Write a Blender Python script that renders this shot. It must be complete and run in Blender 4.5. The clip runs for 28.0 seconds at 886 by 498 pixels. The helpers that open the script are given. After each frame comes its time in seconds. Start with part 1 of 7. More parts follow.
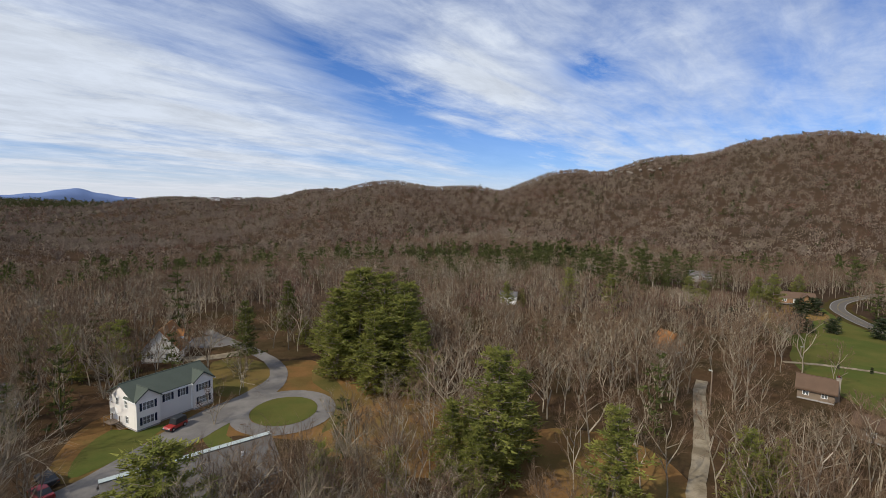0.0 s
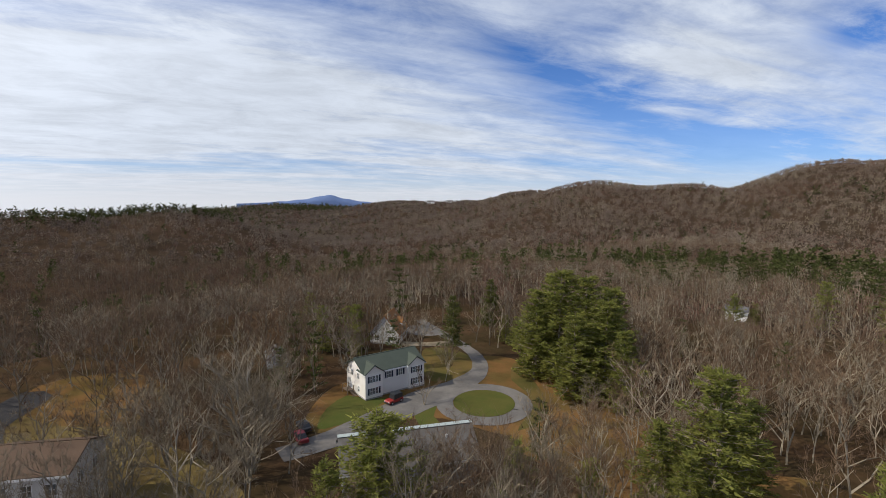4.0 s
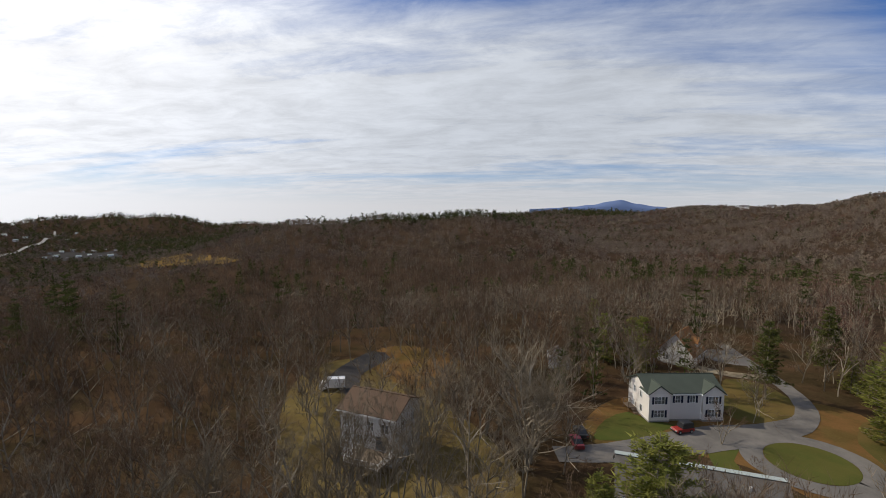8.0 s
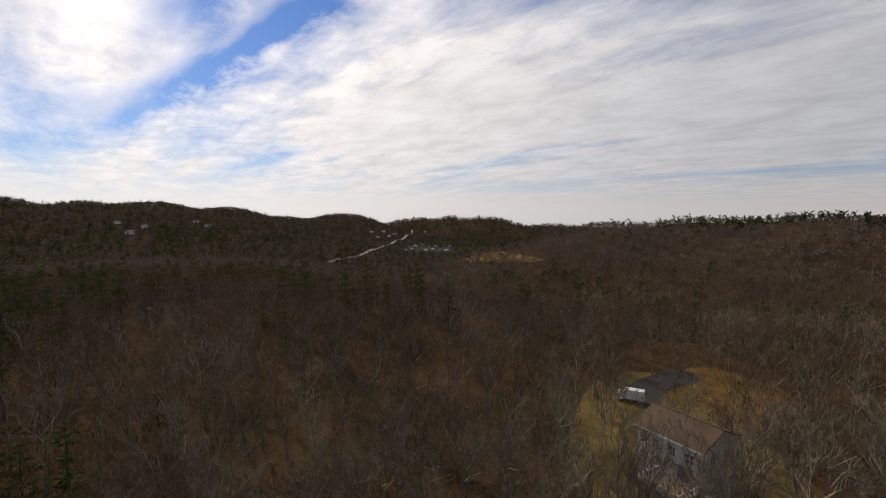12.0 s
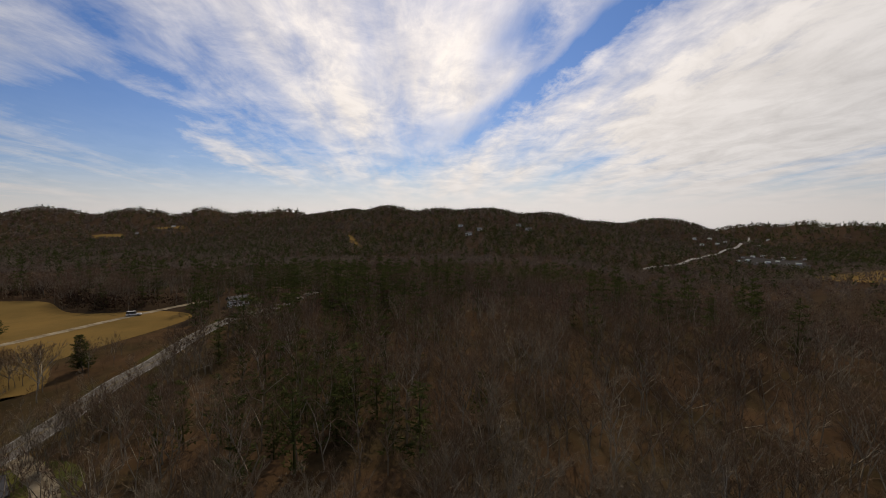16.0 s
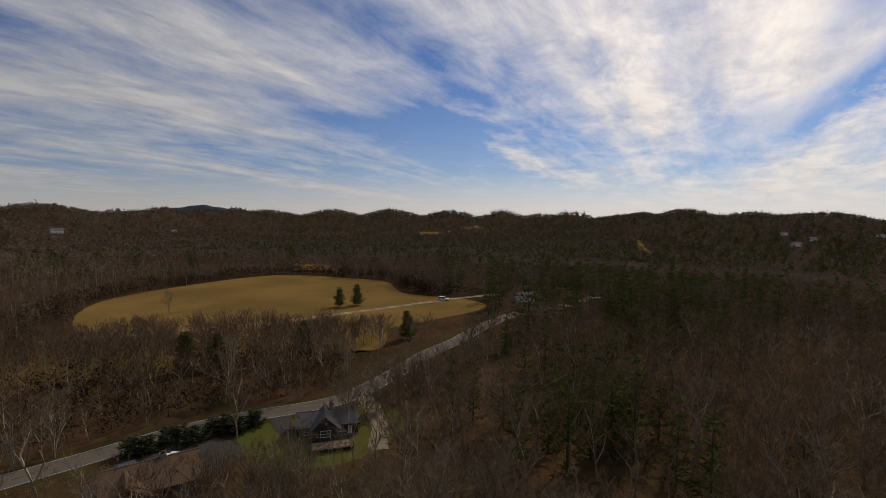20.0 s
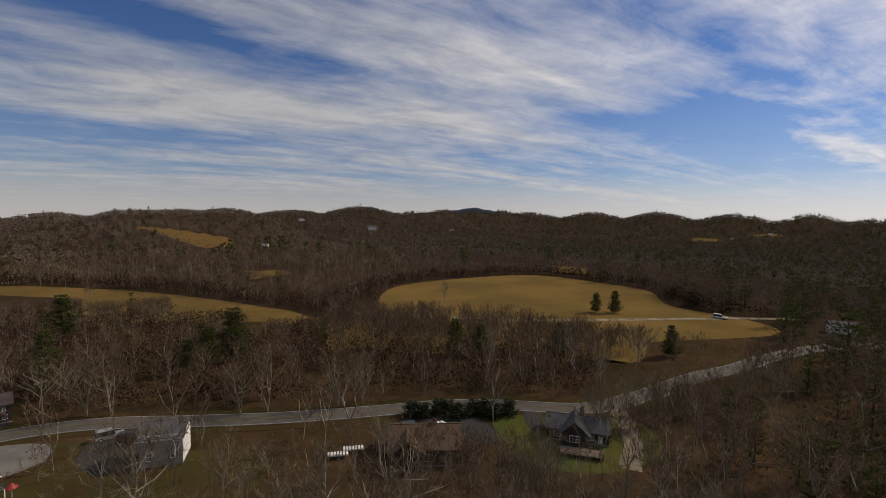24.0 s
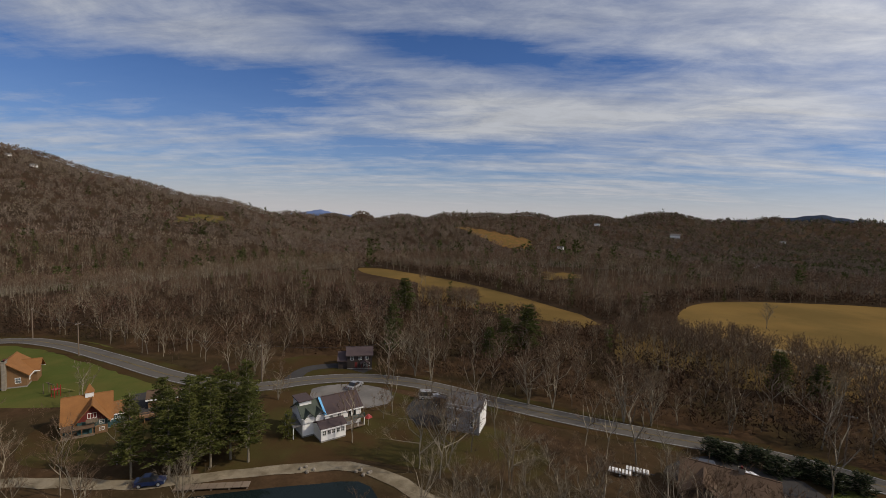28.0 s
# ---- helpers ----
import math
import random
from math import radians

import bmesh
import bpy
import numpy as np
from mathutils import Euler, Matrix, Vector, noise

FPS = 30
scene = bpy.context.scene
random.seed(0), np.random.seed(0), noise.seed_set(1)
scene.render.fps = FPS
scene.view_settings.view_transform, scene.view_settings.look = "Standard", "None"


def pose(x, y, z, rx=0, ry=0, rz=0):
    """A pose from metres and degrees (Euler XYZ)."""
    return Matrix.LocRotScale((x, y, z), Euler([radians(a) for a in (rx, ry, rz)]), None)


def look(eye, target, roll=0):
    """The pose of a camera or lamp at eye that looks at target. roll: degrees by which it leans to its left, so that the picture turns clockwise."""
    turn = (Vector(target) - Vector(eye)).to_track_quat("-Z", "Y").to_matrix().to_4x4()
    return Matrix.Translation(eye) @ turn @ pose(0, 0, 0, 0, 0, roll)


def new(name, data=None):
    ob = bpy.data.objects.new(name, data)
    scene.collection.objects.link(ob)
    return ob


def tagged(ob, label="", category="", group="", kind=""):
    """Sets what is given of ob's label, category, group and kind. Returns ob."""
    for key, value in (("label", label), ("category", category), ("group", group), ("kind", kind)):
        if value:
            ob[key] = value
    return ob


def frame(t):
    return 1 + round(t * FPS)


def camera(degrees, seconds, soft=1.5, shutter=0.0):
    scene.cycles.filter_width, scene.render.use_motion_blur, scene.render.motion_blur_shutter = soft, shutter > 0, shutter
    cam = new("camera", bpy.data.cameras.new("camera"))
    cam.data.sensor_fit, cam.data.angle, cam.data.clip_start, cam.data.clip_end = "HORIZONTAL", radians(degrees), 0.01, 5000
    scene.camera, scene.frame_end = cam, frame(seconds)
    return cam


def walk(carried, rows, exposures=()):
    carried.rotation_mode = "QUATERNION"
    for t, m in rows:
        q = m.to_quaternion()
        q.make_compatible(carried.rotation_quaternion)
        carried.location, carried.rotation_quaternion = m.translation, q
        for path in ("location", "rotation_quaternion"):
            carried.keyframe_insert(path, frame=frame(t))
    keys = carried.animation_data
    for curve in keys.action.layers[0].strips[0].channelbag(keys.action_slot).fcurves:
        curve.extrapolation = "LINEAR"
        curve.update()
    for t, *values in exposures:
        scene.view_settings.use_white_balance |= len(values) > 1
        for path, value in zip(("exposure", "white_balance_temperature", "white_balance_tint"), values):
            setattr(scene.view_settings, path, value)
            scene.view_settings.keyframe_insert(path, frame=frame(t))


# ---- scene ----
# The drone hovers 40 m over the yards and turns to its left.
cam = camera(86.72, 28.0, 0.85)
PATH = [  # seconds, yaw to the left, pitch, lean
    (0, 2.50, -5.09, 1.30),
    (0.5, 5.09, -5.16, 1.13),
    (1, 7.84, -5.19, 1.00),
    (1.5, 10.79, -5.20, 1.00),
    (2, 13.66, -5.22, 0.97),
    (2.5, 16.61, -5.25, 0.82),
    (3, 19.61, -5.26, 0.84),
    (3.5, 23.12, -5.30, 0.82),
    (5.5, 39.06, -5.28, 0.56),
    (6, 43.47, -5.20, 0.54),
    (6.5, 47.59, -5.14, 0.58),
    (7, 51.95, -5.13, 0.65),
    (7.5, 56.47, -5.13, 0.67),
    (8, 60.94, -5.12, 0.66),
    (8.5, 65.39, -5.11, 0.63),
    (9, 69.95, -5.12, 0.62),
    (9.5, 74.49, -5.13, 0.71),
    (10, 79.16, -5.13, 0.85),
    (10.5, 83.66, -5.16, 0.93),
    (11, 88.20, -5.20, 0.87),
    (11.5, 92.62, -5.12, 0.46),
    (12, 96.84, -5.05, 0.13),
    (12.5, 101.12, -5.04, 0.24),
    (14.5, 120.29, -4.59, -0.15),
    (15, 124.94, -4.57, -0.25),
    (15.5, 129.38, -4.48, -0.23),
    (16, 133.76, -4.44, -0.29),
    (16.5, 138.14, -4.46, -0.32),
    (17, 142.61, -4.37, -0.29),
    (17.5, 147.20, -4.25, -0.14),
    (18, 151.69, -4.19, -0.10),
    (18.5, 156.10, -4.11, 0.15),
    (19, 160.15, -4.11, 0.21),
    (19.5, 163.88, -4.11, 0.29),
    (20, 167.62, -4.07, 0.38),
    (20.5, 171.53, -4.06, 0.54),
    (21, 175.36, -4.08, 0.61),
    (21.5, 179.23, -4.08, 0.68),
    (23.5, 194.36, -4.10, 0.83),
    (24, 198.48, -4.09, 0.97),
    (24.5, 202.36, -4.10, 1.13),
    (25, 206.77, -4.12, 1.26),
    (25.5, 211.41, -4.19, 1.41),
    (26, 215.77, -4.24, 1.45),
    (26.5, 220.28, -4.32, 1.58),
    (27, 225.16, -4.38, 1.77),
    (27.5, 229.76, -4.42, 1.95),
    (28, 233.36, -4.43, 1.97),
]


def heading(yaw, pitch, lean):
    eye = Vector((0, 0, 40.0))
    a, b = radians(yaw), radians(pitch)
    ahead = Vector((-math.sin(a) * math.cos(b), math.cos(a) * math.cos(b), math.sin(b)))
    return look(eye, eye + ahead, lean)


EXPOSURES = [(0, -0.20, 6450, 10), (3.5, -0.22, 6450, 10), (8, -0.50, 6700, 10), (11, -0.76, 7100, 12), (14, -0.93, 7400, 13), (17, -1.10, 7500, 13), (20, -1.15, 7500, 13), (24, -1.0, 7300, 13), (28, -0.86, 6900, 12)]
walk(cam, [(t, heading(yaw, pitch, lean)) for t, yaw, pitch, lean in PATH], EXPOSURES)

# ---- sun and sky ----
SUN_AZ, SUN_EL = 132.0, 40.0          # degrees to the left of +y, degrees up


def way(az, el=0.0):
    a, b = radians(az), radians(el)
    return Vector((-math.sin(a) * math.cos(b), math.cos(a) * math.cos(b), math.sin(b)))


sun = new("sun", bpy.data.lights.new("sun", "SUN"))
sun.data.energy, sun.data.angle, sun.data.color = 4.6, radians(0.6), (1.0, 0.91, 0.77)
sun.matrix_world = look(way(SUN_AZ, SUN_EL) * 300, (0, 0, 0))


class Nodes:
    """Short hand for a node tree."""

    def __init__(self, tree):
        self.tree = tree
        tree.nodes.clear()

    def add(self, kind, ins=(), operation=""):
        n = self.tree.nodes.new(kind)
        if operation:
            n.operation = operation
        for key, value in dict(ins).items():
            self.put(n, key, value)
        return n

    def put(self, n, key, value):
        if isinstance(value, bpy.types.NodeSocket):
            self.tree.links.new(value, n.inputs[key])
        else:
            n.inputs[key].default_value = value

    def math(self, op, a, b=0.0, c=0.0, clamp=False):
        n = self.add("ShaderNodeMath", {0: a, 1: b, 2: c}, op)
        n.use_clamp = clamp
        return n.outputs[0]

    def mix(self, fac, a, b, blend="MIX"):
        n = self.add("ShaderNodeMix")
        n.data_type, n.blend_type = "RGBA", blend
        for key, value in ((0, fac), (6, a), (7, b)):
            self.put(n, key, value)
        return n.outputs[2]

    def ramp(self, fac, *stops):
        n = self.add("ShaderNodeValToRGB", {0: fac})
        el = n.color_ramp.elements
        while len(el) < len(stops):
            el.new(0.5)
        for e, (at, value) in zip(el, stops):
            e.position = at
            e.color = (value, value, value, 1) if isinstance(value, (int, float)) else (*value, 1)
        return n.outputs[0]


world = bpy.data.worlds.new("sky")
scene.world = world
world.use_nodes = True
w = Nodes(world.node_tree)
air = w.add("ShaderNodeTexSky")
air.sky_type, air.sun_disc = "NISHITA", False
air.sun_elevation, air.sun_rotation = radians(SUN_EL), radians(-SUN_AZ)
air.altitude, air.air_density, air.dust_density, air.ozone_density = 900, 1.0, 0.6, 3.0
blue = w.mix(1.0, air.outputs[0], (0.050, 0.082, 0.130, 1), "MULTIPLY")
dirn = w.add("ShaderNodeTexCoord").outputs["Generated"]
xyz = w.add("ShaderNodeSeparateXYZ", {0: dirn})
up = w.math("MAXIMUM", xyz.outputs[2], 0.0)
lift = w.math("ADD", up, 0.11)


def toward(az, el=0.0):
    """How nearly a direction is the given one: the cosine of the angle between them."""
    return w.add("ShaderNodeVectorMath", {0: dirn, 1: tuple(way(az, el))}, "DOT_PRODUCT").outputs["Value"]


# a high cloud sheet drawn out in streaks that run from az 137 to az -43
plane = w.add("ShaderNodeCombineXYZ", {0: w.math("DIVIDE", toward(137), lift), 1: w.math("DIVIDE", toward(227), lift), 2: 0.0}).outputs[0]


def cloud_noise(stretch, scale, detail, rough, bend, shift):
    at = w.add("ShaderNodeMapping", {"Vector": plane, "Scale": (stretch, 1.0, 1.0), "Location": (shift, shift * 0.37, 0.0)}).outputs[0]
    return w.add("ShaderNodeTexNoise", {"Vector": at, "Scale": scale, "Detail": detail, "Roughness": rough, "Distortion": bend}).outputs[0]


bands = cloud_noise(0.30, 1.05, 5.0, 0.52, 0.25, 3.1)
puffs = cloud_noise(0.62, 3.4, 9.0, 0.66, 0.35, 1.7)
wisps = cloud_noise(0.16, 4.2, 6.0, 0.6, 0.3, 7.3)
cover = w.math("ADD", w.math("MULTIPLY", bands, 0.80), w.math("ADD", w.math("MULTIPLY", puffs, 0.40), w.math("MULTIPLY", wisps, 0.36)))
jag = w.math("MULTIPLY", w.math("SUBTRACT", puffs, 0.5), 0.16)
jag_up = w.math("MULTIPLY", w.math("SUBTRACT", bands, 0.5), 0.14)
# where the sheet is thick or torn: bearing, height, half length, half width, tilt (degrees, up to the right), how much
for az_, el_, long_, wide_, tilt_, more_ in (
        (12.3, 14.5, 14, 3.2, -28, -0.26), (-5.5, 7.5, 6, 3.0, -20, -0.24), (9, 22, 7, 4, -20, -0.20), (-1, 15.5, 9, 3.0, -25, 0.20), (-22, 13, 12, 6, 25, 0.12), (-13, 15.5, 2.6, 1.4, -30, -0.22),
        (34, 9, 18, 5, -16, 0.22), (42, 23, 12, 2.6, -6, -0.26), (58, 11, 22, 10, 0, 0.30), (88, 11, 22, 10, 0, 0.30), (66, 25.5, 20, 2.8, 2, -0.40),
        (121, 15.5, 13, 1.7, 33, -0.42), (124, 20, 4, 2.5, 20, -0.24), (140, 17, 15, 8, 0, 0.22), (103, 8, 16, 6, 5, 0.22), (132, 5, 14, 3, 0, 0.12),
        (166, 8.5, 9, 3.5, -22, -0.28), (172, 16, 12, 4, -15, 0.04), (225, 17.5, 17, 1.6, -4, -0.24), (226, 13.5, 17, 1.6, -5, 0.16), (197, 11, 8, 2, -14, 0.16), (178, 10.5, 6, 2.0, -6, -0.10), (190, 16, 12, 4, -8, 0.10),
        (257, 11.5, 15, 2.0, 4, -0.22), (262, 17, 14, 2.5, 8, 0.18), (229, 10, 14, 1.6, 2, 0.12), (240, 7, 20, 1.5, 0, -0.08), (212, 6, 20, 3, 0, 0.10)):
    side = w.math("ADD", toward(az_ - 90.0), jag)
    rise = w.math("ADD", w.math("SUBTRACT", xyz.outputs[2], math.sin(radians(el_))), jag_up)
    c_, s_ = math.cos(radians(tilt_)), math.sin(radians(tilt_))
    u_ = w.math("ADD", w.math("MULTIPLY", side, c_ / radians(long_)), w.math("MULTIPLY", rise, s_ / radians(long_)))
    v_ = w.math("ADD", w.math("MULTIPLY", side, -s_ / radians(wide_)), w.math("MULTIPLY", rise, c_ / radians(wide_)))
    fall = w.math("POWER", 2.718, w.math("MULTIPLY", w.math("ADD", w.math("MULTIPLY", u_, u_), w.math("MULTIPLY", v_, v_)), -1.0))
    fall = w.math("MULTIPLY", fall, w.math("MULTIPLY", toward(az_), 3.0, clamp=True))
    cover = w.math("ADD", cover, w.math("MULTIPLY", fall, more_ * 0.85))
mask = w.ramp(cover, (0.60, 0.0), (0.78, 0.45), (1.04, 1.0))
haze = w.math("POWER", w.math("SUBTRACT", 1.0, up, clamp=True), 10.0)
mask = w.math("MAXIMUM", mask, w.math("MULTIPLY", haze, 0.70))
glow = w.math("POWER", w.math("MAXIMUM", toward(SUN_AZ, SUN_EL), 0.0), 2.6)
shade = w.ramp(puffs, (0.32, 0.80), (0.62, 1.0))
cloud = w.mix(1.0, w.mix(glow, (0.70, 0.765, 0.87, 1), (0.80, 0.785, 0.79, 1)), shade, "MULTIPLY")
sunny = w.math("ADD", w.math("MULTIPLY", glow, 1.75), 1.14)
hazy = w.math("ADD", w.math("MULTIPLY", glow, 0.25), 1.12)
cloud = w.mix(1.0, cloud, w.add("ShaderNodeCombineColor", {0: sunny, 1: sunny, 2: sunny}).outputs[0], "MULTIPLY")
blue = w.mix(1.0, blue, w.add("ShaderNodeCombineColor", {0: hazy, 1: hazy, 2: hazy}).outputs[0], "MULTIPLY")
sky = w.mix(mask, blue, cloud)
low = w.math("SUBTRACT", 1.0, w.math("MULTIPLY", w.math("MAXIMUM", xyz.outputs[2], 0.0), 11.0), clamp=True)
low = w.math("MULTIPLY", low, w.math("SUBTRACT", 1.0, w.math("MULTIPLY", w.math("MAXIMUM", xyz.outputs[2], 0.0), 4.0), clamp=True))
sky = w.mix(low, sky, w.mix(1.0, (0.72, 0.74, 0.79, 1), w.add("ShaderNodeCombineColor", {0: sunny, 1: sunny, 2: sunny}).outputs[0], "MULTIPLY"))
lit = w.add("ShaderNodeBackground", {0: sky, 1: 1.0})
w.add("ShaderNodeOutputWorld", {0: lit.outputs[0]})

# ---- materials ----


def mat(name, colour, rough=0.8, vary=0.25, scale=1.0, fine=12.0, bump=0.2, metal=0.0, island=0.0, other=None, patch=None, lines=None, spec=None, thin=0.0):
    """A surface: a base colour, broad and fine variation, relief; other: a second colour in patches of about 1 / patch metres;
    lines: (axis, spacing, depth) of a ribbed relief; island: how much loose pieces differ from each other;
    thin: how much light passes through, for twigs and needles."""
    m = bpy.data.materials.new(name)
    m.use_nodes = True
    n = Nodes(m.node_tree)
    at = n.add("ShaderNodeTexCoord").outputs["Object"]
    big = n.add("ShaderNodeTexNoise", {"Vector": at, "Scale": scale, "Detail": 4.0, "Roughness": 0.6})
    small = n.add("ShaderNodeTexNoise", {"Vector": at, "Scale": fine, "Detail": 3.0, "Roughness": 0.7})
    base = (*colour, 1)
    if other:
        spots = n.add("ShaderNodeTexNoise", {"Vector": at, "Scale": patch or 0.1, "Detail": 5.0, "Roughness": 0.62})
        base = n.mix(n.ramp(spots.outputs[0], (0.42, 0.0), (0.58, 1.0)), base, (*other, 1))
    tone = n.math("ADD", n.math("MULTIPLY", big.outputs[0], vary * 2.4), n.math("MULTIPLY", small.outputs[0], vary * 1.6))
    tone = n.math("ADD", tone, 1.0 - vary * 2.0)
    if island:
        isl = n.add("ShaderNodeNewGeometry").outputs["Random Per Island"]
        tone = n.math("MULTIPLY", tone, n.math("ADD", n.math("MULTIPLY", isl, island * 2), 1.0 - island))
    rnd = n.add("ShaderNodeObjectInfo").outputs["Random"]
    tone = n.math("MULTIPLY", tone, n.math("ADD", n.math("MULTIPLY", rnd, 0.16), 0.92))
    grey = n.add("ShaderNodeCombineColor", {0: tone, 1: tone, 2: tone}).outputs[0]
    col = n.mix(1.0, base, grey, "MULTIPLY")
    b = n.add("ShaderNodeBsdfPrincipled", {"Base Color": col, "Roughness": rough, "Metallic": metal, "Specular IOR Level": (0.0 if rough >= 0.9 else 0.15) if spec is None else spec})
    high = n.math("MULTIPLY", small.outputs[0], 1.0)
    if lines:
        axis, gap, deep = lines
        pos = n.add("ShaderNodeSeparateXYZ", {0: at}).outputs[axis]
        saw = n.math("FRACT", n.math("DIVIDE", pos, gap))
        high = n.math("ADD", high, n.math("MULTIPLY", saw, deep))
    if bump:
        rel = n.add("ShaderNodeBump", {"Strength": bump, "Distance": 0.05, "Height": high})
        n.put(b, "Normal", rel.outputs[0])
    out = b.outputs[0]
    if thin:
        back = n.add("ShaderNodeBsdfTranslucent", {"Color": col})
        out = n.add("ShaderNodeMixShader", {0: thin, 1: out, 2: back.outputs[0]}).outputs[0]
    n.add("ShaderNodeOutputMaterial", {0: out})
    return m


def glass_mat(name):
    m = bpy.data.materials.new(name)
    m.use_nodes = True
    n = Nodes(m.node_tree)
    b = n.add("ShaderNodeBsdfPrincipled", {"Base Color": (0.55, 0.6, 0.62, 1), "Roughness": 0.05, "Transmission Weight": 0.85, "IOR": 1.45})
    n.add("ShaderNodeOutputMaterial", {0: b.outputs[0]})
    return m


